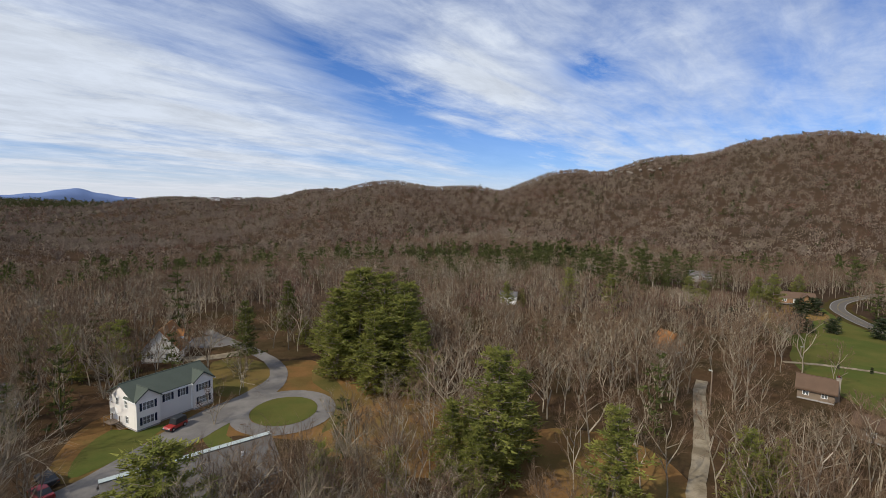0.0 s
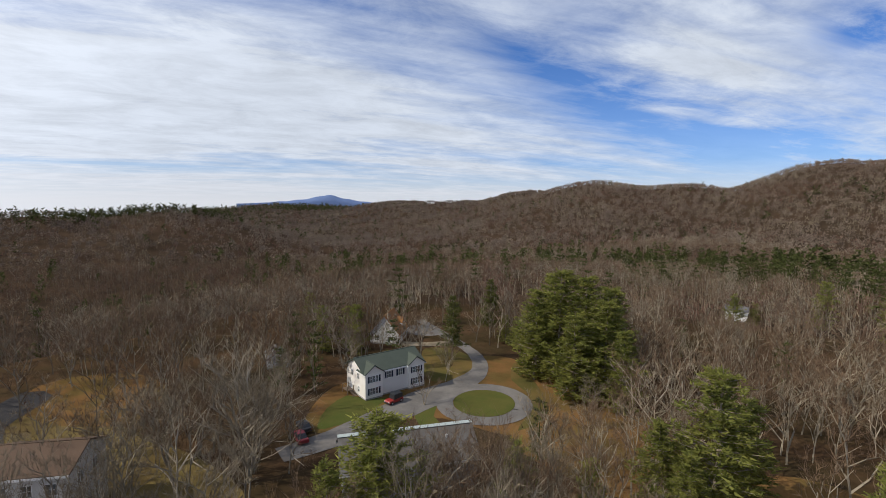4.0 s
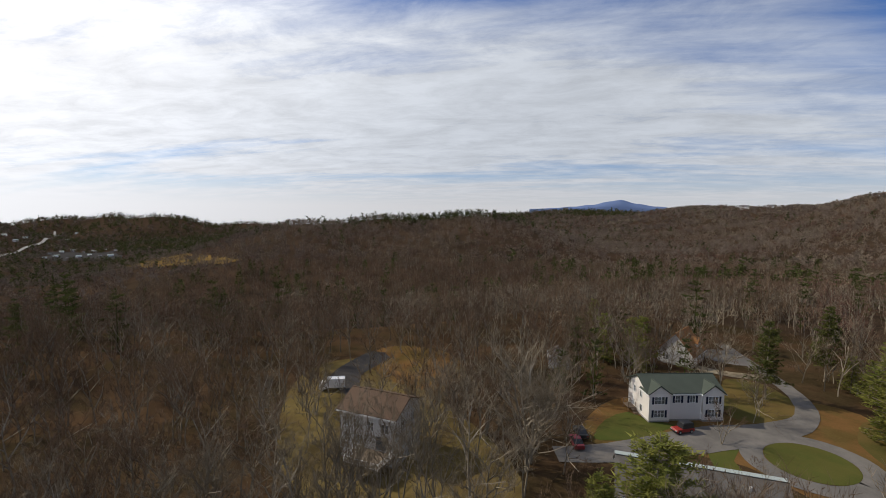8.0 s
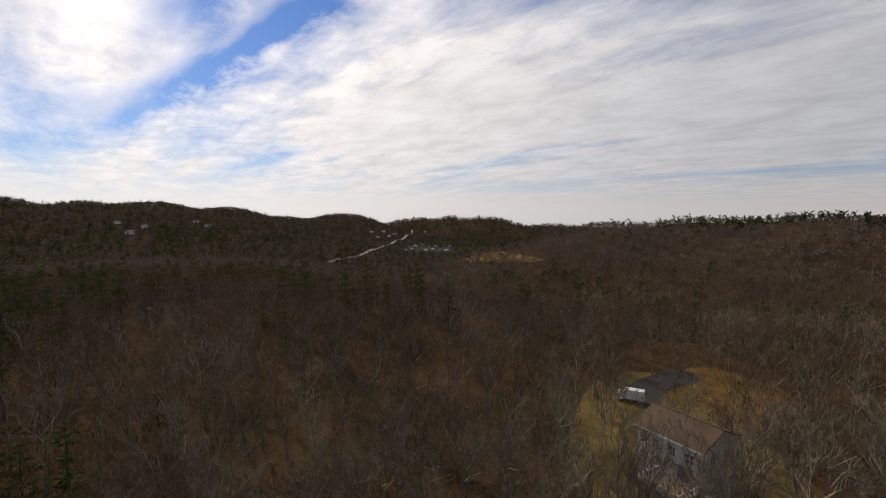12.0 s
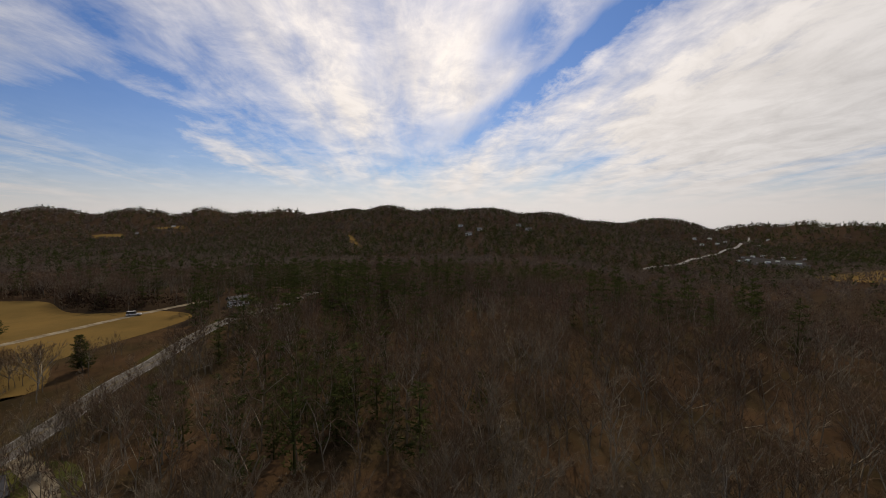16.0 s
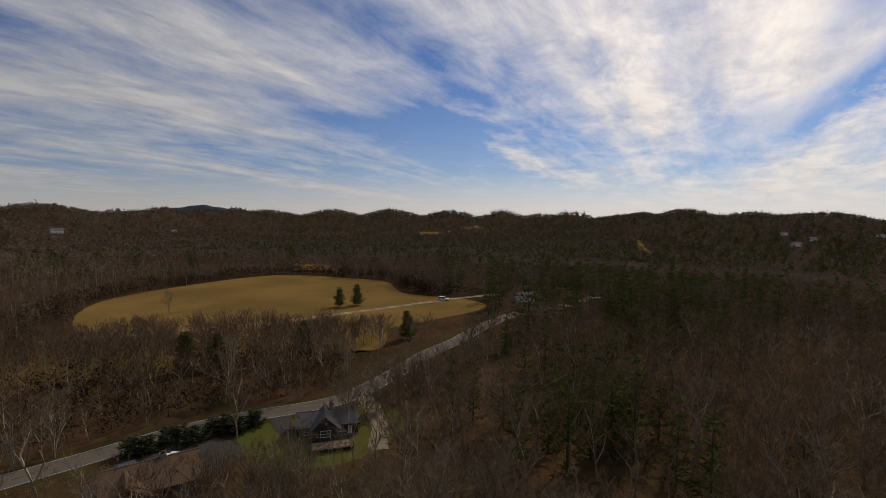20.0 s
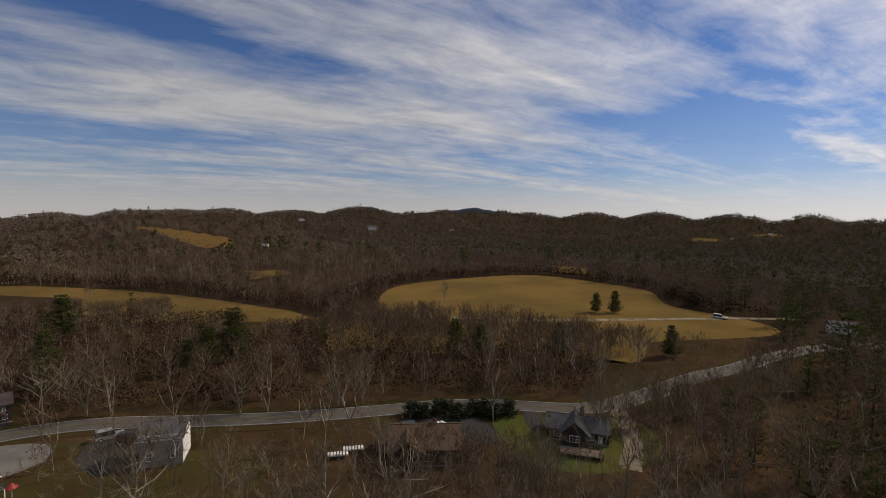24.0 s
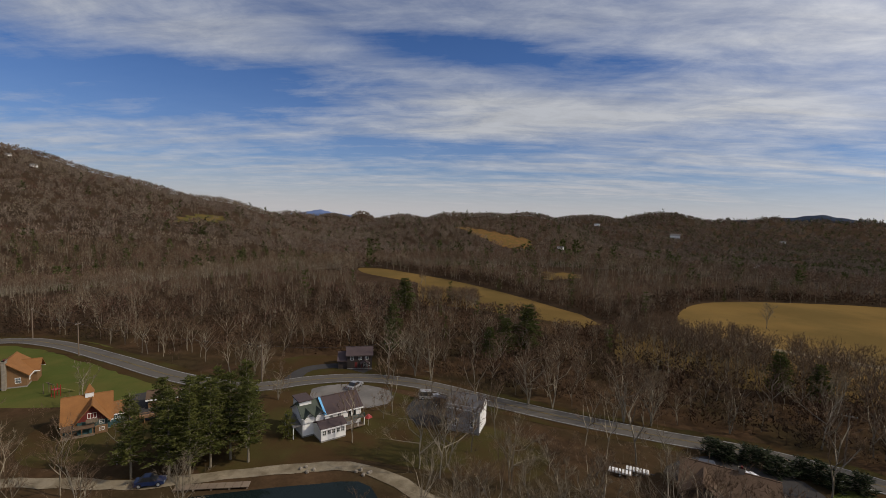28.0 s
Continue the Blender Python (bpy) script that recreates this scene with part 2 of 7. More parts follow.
M = dict(
    litter=mat("leaf_litter", (0.066, 0.040, 0.022), 0.95, 0.5, 0.3, 1.6, 0.8, other=(0.046, 0.033, 0.017), patch=0.05),
    # litter darkened for the shade that the far canopy throws on it
    floor=mat("canopy_shade_floor", (0.044, 0.031, 0.020), 0.95, 0.4, 0.05, 0.5, 0.5, other=(0.052, 0.034, 0.022), patch=0.01),
    grass=mat("lawn_grass", (0.088, 0.080, 0.026), 0.95, 0.22, 0.12, 4.0, 0.5, other=(0.125, 0.088, 0.032), patch=0.06),
    green=mat("green_grass", (0.066, 0.080, 0.021), 0.95, 0.2, 0.12, 4.0, 0.5, other=(0.088, 0.086, 0.025), patch=0.07),
    # brown grass, its tone also lowered for tree shadows across the southern yards
    rough=mat("rough_brown_grass", (0.058, 0.036, 0.017), 0.95, 0.3, 0.15, 4.0, 0.5, other=(0.055, 0.046, 0.017), patch=0.09),
    straw=mat("dry_grass", (0.168, 0.107, 0.037), 0.95, 0.22, 0.03, 2.0, 0.4, other=(0.130, 0.088, 0.032), patch=0.02),
    drygrass=mat("thin_dry_grass", (0.150, 0.112, 0.042), 0.95, 0.3, 0.15, 3.0, 0.5, other=(0.100, 0.072, 0.030), patch=0.12),
    tan=mat("orange_litter", (0.16, 0.088, 0.034), 0.95, 0.3, 0.2, 3.0, 0.5, other=(0.115, 0.078, 0.028), patch=0.12),
    asphalt=mat("worn_asphalt", (0.172, 0.160, 0.145), 0.9, 0.2, 0.25, 6.0, 0.3, other=(0.135, 0.126, 0.116), patch=0.15),
    # darker copy of the asphalt, toned for lots in shade such as lot_grey
    tar=mat("dark_asphalt", (0.055, 0.052, 0.05), 0.9, 0.2, 0.25, 6.0, 0.3),
    road=mat("main_road_asphalt", (0.112, 0.100, 0.085), 0.85, 0.15, 0.2, 5.0, 0.2),
    gravel=mat("pale_gravel", (0.27, 0.228, 0.160), 0.95, 0.25, 0.3, 6.0, 0.5, other=(0.17, 0.138, 0.092), patch=0.25),
    paint=mat("road_paint", (0.28, 0.28, 0.265), 0.7, 0.2, 0.6, 8.0, 0.1),
    yellow=mat("yellow_paint", (0.19, 0.145, 0.06), 0.7, 0.2, 0.6, 8.0, 0.1),
    twig=mat("grey_brown_twigs", (0.156, 0.108, 0.070), 0.9, 0.42, 0.13, 1.5, 0.0, island=0.3, other=(0.116, 0.078, 0.051), patch=0.05, thin=0.1),
    redtwig=mat("reddish_budding_twigs", (0.150, 0.088, 0.064), 0.9, 0.42, 0.13, 1.5, 0.0, island=0.3, other=(0.115, 0.073, 0.052), patch=0.05, thin=0.1),
    paletwig=mat("pale_grey_twigs", (0.235, 0.195, 0.137), 0.9, 0.42, 0.13, 1.5, 0.0, island=0.3, other=(0.165, 0.132, 0.093), patch=0.05, thin=0.1),
    # far twigs greyed in their colour, for the haze of distance
    hazetwig=mat("haze_grey_far_twigs", (0.190, 0.151, 0.116), 0.9, 0.26, 0.10, 0.8, 0.0, island=0.2, other=(0.158, 0.121, 0.095), patch=0.012, thin=0.1),
    bark=mat("bark", (0.235, 0.202, 0.150), 0.9, 0.3, 0.4, 5.0, 0.3),
    # darker copy of the twigs, toned for the shade inside thicket and hedgerow
    shade=mat("shade_dark_thicket_twigs", (0.078, 0.047, 0.030), 0.9, 0.3, 0.05, 1.5, 0.0, island=0.3, other=(0.052, 0.036, 0.024), patch=0.05),
    pale=mat("pale_bark", (0.29, 0.25, 0.19), 0.9, 0.3, 0.4, 5.0, 0.3),
    needle=mat("pine_needles", (0.205, 0.205, 0.052), 0.9, 0.3, 0.25, 3.0, 0.0, island=0.3, other=(0.145, 0.158, 0.040), patch=0.3, thin=0.42),
    # darker copy of pine_needles, for pines standing against the sun
    pinewood=mat("shaded_needles", (0.078, 0.086, 0.028), 0.9, 0.35, 0.25, 3.0, 0.0, island=0.35, other=(0.052, 0.062, 0.021), patch=0.3, thin=0.25),
    tallneedle=mat("dull_green_needles", (0.115, 0.120, 0.036), 0.9, 0.35, 0.25, 3.0, 0.0, island=0.35, other=(0.078, 0.088, 0.027), patch=0.3, thin=0.3),
    spruce=mat("far_dark_needles", (0.068, 0.072, 0.026), 0.9, 0.35, 0.25, 3.0, 0.0, island=0.35, other=(0.044, 0.052, 0.02), patch=0.3, thin=0.3),
    holly=mat("dark_evergreen_leaves", (0.03, 0.038, 0.014), 0.6, 0.35, 0.25, 3.0, 0.0, island=0.4, other=(0.022, 0.03, 0.012), patch=0.3),
    siding=mat("cream_siding", (0.76, 0.73, 0.68), 0.6, 0.06, 0.3, 6.0, 0.25, lines=(2, 0.16, 1.5)),
    white=mat("white_siding", (0.86, 0.86, 0.84), 0.6, 0.05, 0.3, 6.0, 0.25, lines=(2, 0.16, 1.5)),
    trim=mat("white_trim", (0.8, 0.8, 0.78), 0.5, 0.05, 0.5, 6.0, 0.05),
    greyside=mat("grey_siding", (0.36, 0.36, 0.36), 0.7, 0.12, 0.3, 6.0, 0.25, lines=(2, 0.16, 1.5)),
    darkside=mat("dark_brown_siding", (0.055, 0.045, 0.04), 0.8, 0.2, 0.3, 6.0, 0.25, lines=(2, 0.2, 1.5)),
    paleside=mat("pale_grey_siding", (0.60, 0.59, 0.56), 0.65, 0.08, 0.3, 6.0, 0.25, lines=(2, 0.16, 1.5)),
    teal=mat("dark_teal_siding", (0.045, 0.10, 0.105), 0.7, 0.15, 0.3, 6.0, 0.25, lines=(2, 0.16, 1.5)),
    maroon=mat("maroon_boards", (0.15, 0.035, 0.03), 0.7, 0.15, 0.3, 6.0, 0.2),
    log=mat("log_wall", (0.27, 0.155, 0.08), 0.75, 0.2, 0.4, 5.0, 0.5, lines=(2, 0.3, 3.0)),
    wood=mat("weathered_wood", (0.18, 0.138, 0.10), 0.85, 0.25, 0.5, 8.0, 0.3),
    roofgreen=mat("green_shingles", (0.066, 0.079, 0.063), 0.85, 0.18, 0.4, 8.0, 0.4),
    roofgrey=mat("grey_shingles", (0.13, 0.125, 0.125), 0.85, 0.18, 0.4, 8.0, 0.4),
    roofbrown=mat("brown_shingles", (0.105, 0.068, 0.045), 0.85, 0.2, 0.4, 8.0, 0.4),
    roofmaroon=mat("dark_brown_shingles", (0.075, 0.055, 0.055), 0.85, 0.2, 0.4, 8.0, 0.4),
    rooforange=mat("orange_cedar_shingles", (0.25, 0.115, 0.042), 0.85, 0.25, 0.4, 8.0, 0.4),
    roofslate=mat("dark_slate_shingles", (0.075, 0.076, 0.082), 0.88, 0.18, 0.4, 8.0, 0.4),
    metal=mat("dull_metal_roof", (0.135, 0.128, 0.118), 0.6, 0.22, 0.35, 4.0, 0.1, metal=0.15, other=(0.11, 0.098, 0.085), patch=0.4),
    cap=mat("pale_metal_ridge", (0.36, 0.40, 0.37), 0.5, 0.1, 0.5, 4.0, 0.05, metal=0.2),
    stone=mat("field_stone", (0.25, 0.22, 0.18), 0.9, 0.35, 1.2, 5.0, 0.6),
    block=mat("foundation_block", (0.30, 0.29, 0.27), 0.9, 0.15, 0.6, 6.0, 0.3),
    shutter=mat("dark_blue_shutter", (0.02, 0.028, 0.05), 0.6, 0.1, 1.0, 6.0, 0.1),
    bluetarp=mat("blue_tarp", (0.16, 0.45, 0.75), 0.6, 0.1, 0.6, 6.0, 0.1),
    dark=mat("dark_void", (0.02, 0.02, 0.02), 0.9, 0.1, 1.0, 6.0, 0.0),
    rubber=mat("black_rubber", (0.02, 0.02, 0.02), 0.8, 0.1, 1.0, 6.0, 0.1),
    red=mat("red_car_paint", (0.28, 0.02, 0.015), 0.3, 0.05, 1.0, 6.0, 0.0, spec=0.6),
    maroonpaint=mat("dark_red_car_paint", (0.20, 0.02, 0.025), 0.3, 0.05, 1.0, 6.0, 0.0, spec=0.6),
    black=mat("black_car_paint", (0.02, 0.022, 0.025), 0.3, 0.05, 1.0, 6.0, 0.0, spec=0.6),
    whitepaint=mat("white_car_paint", (0.78, 0.78, 0.78), 0.3, 0.05, 1.0, 6.0, 0.0, spec=0.6),
    silver=mat("silver_car_paint", (0.42, 0.43, 0.44), 0.35, 0.05, 1.0, 6.0, 0.0, metal=0.5),
    bluepaint=mat("blue_car_paint", (0.012, 0.024, 0.075), 0.3, 0.05, 1.0, 6.0, 0.0, spec=0.6),
    water=mat("dark_pond_water", (0.008, 0.014, 0.014), 0.06, 0.1, 0.2, 2.0, 0.03, spec=0.12),
    # peak and ridge: distance haze painted as a blue base colour
    peak=mat("haze_blue_mountain", (0.12, 0.17, 0.30), 1.0, 0.15, 0.002, 0.01, 0.0),
    ridge=mat("haze_blue_far_ridge", (0.045, 0.058, 0.085), 1.0, 0.15, 0.002, 0.01, 0.0),
    glass=glass_mat("window_glass"),
)


def link(name, bm, material, parent=None, label=""):
    me = bpy.data.meshes.new(name)
    bm.to_mesh(me)
    bm.free()
    me.materials.append(material)
    ob = new(name, me)
    if parent is not None:
        ob.parent = parent
    if label:
        ob["label"] = label
    return ob


def part(name, bm, material, parent, label=""):
    return link(name, bm, material, parent, label)


def raw(name, verts, faces, material, parent=None):
    """A mesh from arrays of corners and of faces with the same number of corners each."""
    verts, faces = np.asarray(verts, np.float32), np.asarray(faces, np.int32)
    me = bpy.data.meshes.new(name)
    me.vertices.add(len(verts))
    me.vertices.foreach_set("co", verts.ravel())
    k = faces.shape[1]
    me.loops.add(faces.size)
    me.loops.foreach_set("vertex_index", faces.ravel())
    me.polygons.add(len(faces))
    me.polygons.foreach_set("loop_start", np.arange(0, faces.size, k, dtype=np.int32))
    me.update(calc_edges=True)
    me.materials.append(material)
    ob = new(name, me)
    if parent is not None:
        ob.parent = parent
    return ob

# ---- the lie of the land: flat yards, a wooded valley, hills and a mountain ----
HILLS = []


def hill(az, r, el, wide, deep, foot=-55.0, woods=9.0):
    """A hill whose wooded top shows at that angle above the level of the eye, r metres off; wide and deep in metres."""
    c = way(az) * r
    HILLS.append((c.x, c.y, radians(az), 40.0 + r * math.tan(radians(el)) - woods, wide, deep, foot))


# the long mountain in the north and east
hill(-35, 1500, 7.73, 525, 620)
hill(-24, 1450, 6.09, 412, 560)
hill(-13, 1350, 4.50, 325, 500)
hill(-50, 1550, 6.56, 562, 650)
hill(-66, 1500, 5.89, 538, 650)
hill(-80, 1350, 4.94, 412, 600)
hill(-91, 1200, 2.49, 260, 520)
hill(-100, 1150, 0.81, 200, 480)
# the lower ridges in the north
hill(8.5, 1300, 2.90, 325, 520)
hill(0, 1350, 2.74, 275, 480)
hill(17, 1500, 1.91, 250, 520)
hill(24, 1700, 0.62, 390, 560)
hill(31, 1900, 0.54, 390, 600)
hill(44, 2300, -0.17, 630, 800)
# the wooded hill across the valley in the west
hill(57, 900, -0.64, 200, 260)
hill(68, 950, -1.26, 190, 260)
hill(78, 900, -1.64, 150, 240)
hill(49, 1300, -2.87, 288, 380)
# far side of the town's valley
hill(92, 2600, -1.23, 360, 420, -150)
hill(84, 3200, -2.01, 450, 420, -190)
hill(100, 2900, -1.35, 390, 420, -170)
hill(109, 2000, -0.70, 255, 420, -110)
hill(115, 1900, -1.14, 255, 420, -110)
hill(122, 1700, 0.06, 225, 440)
hill(129, 1600, 0.64, 225, 440)
hill(134.5, 1700, 0.58, 210, 440)
hill(140.5, 1800, 0.80, 225, 480)
hill(147, 2200, 0.21, 240, 480)
hill(152.5, 2600, 0.43, 210, 480)
hill(160.5, 3000, 0.58, 225, 500)
hill(167, 3100, 0.54, 285, 500)
hill(174, 3200, 0.66, 300, 500)
hill(-179, 3300, 0.55, 315, 500)
hill(-172, 3300, 0.46, 315, 500)
hill(-165.3, 3200, 0.50, 300, 500)
hill(-158, 2600, 0.34, 285, 460)
hill(-151.5, 2300, 0.92, 285, 460)
hill(-144, 1800, 0.38, 270, 420)
hill(-136.5, 1300, 0.47, 188, 330)
hill(-128, 1250, 0.08, 162, 330)
hill(-121.5, 1400, -0.34, 162, 400)
hill(-116.7, 2600, -0.18, 115, 400, -90)
hill(-109, 1300, -0.53, 162, 430)
hill(96, 2800, -1.14, 220, 420, -170)
hill(156, 2800, 0.26, 170, 480)
hill(144.5, 2000, 0.65, 140, 480)
hill(-132, 1280, 0.28, 130, 330)
hill(-113.3, 2100, -0.43, 140, 400)
hill(-161.5, 2900, 0.72, 170, 480)
hill(-168.5, 3200, 0.63, 170, 480)


def bump_az(az, mid, half):
    d = (az - mid + 180.0) % 360.0 - 180.0
    return np.exp(-((d / half) ** 2))


def land(x, y):
    """The height of the ground, for numbers or arrays."""
    x, y = np.asarray(x, float), np.asarray(y, float)
    r, az = np.hypot(x, y), np.degrees(np.arctan2(-x, y))
    level = 185.0 + 190.0 * bump_az(az, -150, 50) + 130.0 * bump_az(az, -40, 28) + 40.0 * bump_az(az, 25, 20) - 42.0 * bump_az(az, 72, 30)
    out = np.clip((r - level) / (260.0 - 120.0 * bump_az(az, 70, 34)), 0, 1)
    fall = 34.0 + 10.0 * bump_az(az, 70, 40) - 26.0 * bump_az(az, -5, 30) + 40.0 * bump_az(az, 97, 16)
    z = -fall * (out * out * (3 - 2 * out)) - 95.0 * np.clip((r - 500) / 3500.0, 0, 1)
    z = z - 28.0 * bump_az(az, 97, 14) * np.clip((r - 600) / 800.0, 0, 1)
    soft = 10.0
    total = np.exp(z / soft)
    for cx, cy, turn, top, wide, deep, foot in HILLS:
        dx, dy = x - cx, y - cy
        u = dx * math.cos(turn) + dy * math.sin(turn)
        v = -dx * math.sin(turn) + dy * math.cos(turn)
        high = foot + (top - foot) * np.exp(-((u / wide) ** 2) - (v / deep) ** 2)
        total = total + (np.exp(np.clip(high, -200, 400) / soft) - math.exp(foot / soft)) * out
    rough = 3.0 * np.sin(x * 0.011 + 1.3) * np.sin(y * 0.013) + 2.0 * np.sin(x * 0.027 - y * 0.019)
    return np.where(out > 0, soft * np.log(total) + rough * out, 0.0)


def ground_sheet():
    rings = np.concatenate([np.linspace(0, 180, 19), np.geomspace(188, 4950, 210)])
    spokes = np.radians(np.arange(0, 360, 0.8))
    r, a = np.meshgrid(rings, spokes, indexing="ij")
    x, y = -r * np.sin(a), r * np.cos(a)
    verts = np.stack([x, y, land(x, y)], -1).reshape(-1, 3)
    n, k = len(rings), len(spokes)
    i, j = np.meshgrid(np.arange(n - 1), np.arange(k), indexing="ij")
    q = np.stack([i * k + j, i * k + (j + 1) % k, (i + 1) * k + (j + 1) % k, (i + 1) * k + j], -1).reshape(-1, 4)
    ob = raw("ground", verts, q[:, ::-1], M["litter"])
    ob.data.polygons.foreach_set("use_smooth", np.ones(len(q), bool))
    ob.data.materials.append(M["floor"])
    ob.data.polygons.foreach_set("material_index", (r[:-1, :].ravel() > 185).astype(np.int32))
    return tagged(ob, "brown leaf-littered ground rolling into wooded hills", "ground", kind="structure")


ground_sheet()

# the peaks on the horizon, with the blue of haze put into their colour
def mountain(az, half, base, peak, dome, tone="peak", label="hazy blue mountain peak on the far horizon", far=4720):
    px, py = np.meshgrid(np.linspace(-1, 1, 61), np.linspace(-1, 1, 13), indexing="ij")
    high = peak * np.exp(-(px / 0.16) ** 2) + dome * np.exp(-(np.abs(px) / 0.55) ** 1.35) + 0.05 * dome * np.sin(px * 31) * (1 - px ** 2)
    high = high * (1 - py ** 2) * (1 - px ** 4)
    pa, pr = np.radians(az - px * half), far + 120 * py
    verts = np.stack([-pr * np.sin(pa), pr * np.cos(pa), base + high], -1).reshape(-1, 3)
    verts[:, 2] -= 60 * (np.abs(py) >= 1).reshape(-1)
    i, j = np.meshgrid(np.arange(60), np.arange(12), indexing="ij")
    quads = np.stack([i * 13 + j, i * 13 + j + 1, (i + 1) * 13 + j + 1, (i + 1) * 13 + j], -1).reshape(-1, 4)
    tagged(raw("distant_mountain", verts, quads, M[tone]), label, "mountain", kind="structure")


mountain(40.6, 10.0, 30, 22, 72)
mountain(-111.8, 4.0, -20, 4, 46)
mountain(-165.2, 7.5, 58, 8, 57, "ridge", "wooded ridge on the far horizon, coloured a dark haze blue")


# ---- plan of yards, roads and clearings ----
def smooth_line(points, step=2.0, closed=False):
    """Points along a smooth curve through the given ones."""
    p = [Vector(q) for q in points]
    n = len(p)
    out = []
    for i in range(n if closed else n - 1):
        a, b, c, d = (p[(i + k) % n] if closed else p[min(max(i + k, 0), n - 1)] for k in (-1, 0, 1, 2))
        m = max(2, int((c - b).length / step))
        for s in range(m):
            t = s / m
            out.append(0.5 * ((2 * b) + (c - a) * t + (2 * a - 5 * b + 4 * c - d) * t * t + (3 * b - a - 3 * c + d) * t ** 3))
    if not closed:
        out.append(p[-1])
    return [(v[0], v[1]) for v in out]


KEEP_OUT = []          # (outline, margin): no woods there
STRIPS = []            # (line, half width)


def patch(name, outline, lift, material, label, category, margin=1.5, step=3.0):
    line = smooth_line(outline, step, True)
    bm = bmesh.new()
    vs = [bm.verts.new((x, y, float(land(x, y)) + lift)) for x, y in line]
    bm.faces.new(vs)
    bmesh.ops.triangulate(bm, faces=bm.faces)
    bmesh.ops.recalc_face_normals(bm, faces=bm.faces)
    if sum(f.normal.z * f.calc_area() for f in bm.faces) < 0:
        bmesh.ops.reverse_faces(bm, faces=bm.faces)
    KEEP_OUT.append((np.array(line), margin))
    return tagged(link(name, bm, material), label, category, kind="structure")


def ribbon(name, points, half, lift, material, label, category, shift=0.0, edge=0.0, clear=None, parent=None):
    """A strip along a smooth line; half: half its width, a number or one for each given point; shift: metres to its side."""
    line = smooth_line(points, 2.0)
    m = len(line)
    if isinstance(half, (int, float)):
        half = [half] * len(points)
    widths = np.interp(np.linspace(0, 1, m), np.linspace(0, 1, len(half)), half)
    rng = random.Random(len(name) * 7 + m)
    p = np.array(line)
    d = np.gradient(p, axis=0)
    d /= np.linalg.norm(d, axis=1, keepdims=True)
    side = np.stack([d[:, 1], -d[:, 0]], -1)
    cols = []
    for s in (-1, 1):
        w = widths + np.array([rng.uniform(-edge, edge) for _ in range(m)])
        q = p + side * (shift + s * w)[:, None] if np.ndim(shift + s * w) else p
        cols.append(np.c_[q, land(q[:, 0], q[:, 1]) + lift])
    verts = np.concatenate(cols)
    i = np.arange(m - 1)
    ob = raw(name, verts, np.stack([i, i + m, i + m + 1, i + 1], -1)[:, ::-1], material, parent)
    if ob.data.polygons[0].normal.z < 0:
        ob.data.flip_normals()
    if clear is not None:
        STRIPS.append((p, max(half) + clear))
    return tagged(ob, label, category, kind="structure") if parent is None else ob


LOOP = (-33.8, 86.2)
DRIVE = [(-80, 140), (-66, 129), (-56, 121.5), (-47, 113), (-41.8, 103), (-42.3, 92), (-45, 84), (-47, 76), (-48.8, 68), (-51.5, 59), (-55, 52)]
ROAD = [(250, 268), (189, 233), (165, 211), (154, 190), (148, 168), (150, 140), (165, 90), (176, 50), (175.6, 21.9), (165.2, 9.2), (143.5, -3), (120, -15), (106, -27), (103, -40), (98, -51), (88, -60), (72.5, -67.2), (57.3, -74.7), (43.3, -83), (30, -91.6),
        (19, -96), (1, -101), (-10, -112), (-17, -121), (-25, -131.8), (-36, -143), (-52, -162), (-72, -180), (-96, -190), (-130, -215)]
FIELD = [(86, -178), (106, -240), (72, -300), (37, -325), (-5, -302), (-27, -280), (-32, -238), (-58, -216), (-62, -194), (-30, -172), (0, -158), (42, -163)]
FIELD_2 = [(-r_ * math.sin(radians(a_)), r_ * math.cos(radians(a_))) for a_, r_ in ((-117, 338), (-123, 303), (-129, 270), (-136, 232), (-144.5, 193), (-144.5, 181), (-136, 207), (-129, 238), (-123, 266), (-117, 303))]
LAWN_N = [(104, 150), (112, 178), (128, 205), (150, 212), (162, 196), (148, 168), (146, 140), (150, 105), (120, 82), (88, 88), (86, 112), (92, 132)]
LAWN_E = [(170, 30), (166, 4), (140, -9), (118, -20), (108, -16), (112, 2), (124, 22), (142, 40)]
POND = [(69.5, -6.5), (66.5, -16.5), (62.8, -25), (60, -30.5), (55, -31), (47, -26), (46, -14), (52, -4), (64, -2)]
YARD_A = [(-66, 78), (-57, 60), (-46, 70), (-38, 76), (-24, 76), (-20, 88), (-27, 100), (-38, 116), (-52, 108), (-50, 92), (-58, 92)]
YARD_B = [(-112, 44), (-116, 30), (-104, 20), (-86, 14), (-70, 12), (-56, 16), (-50, 27), (-46, 37), (-56, 44), (-80, 46)]

# ---- woods ----
RNG = np.random.default_rng(7)


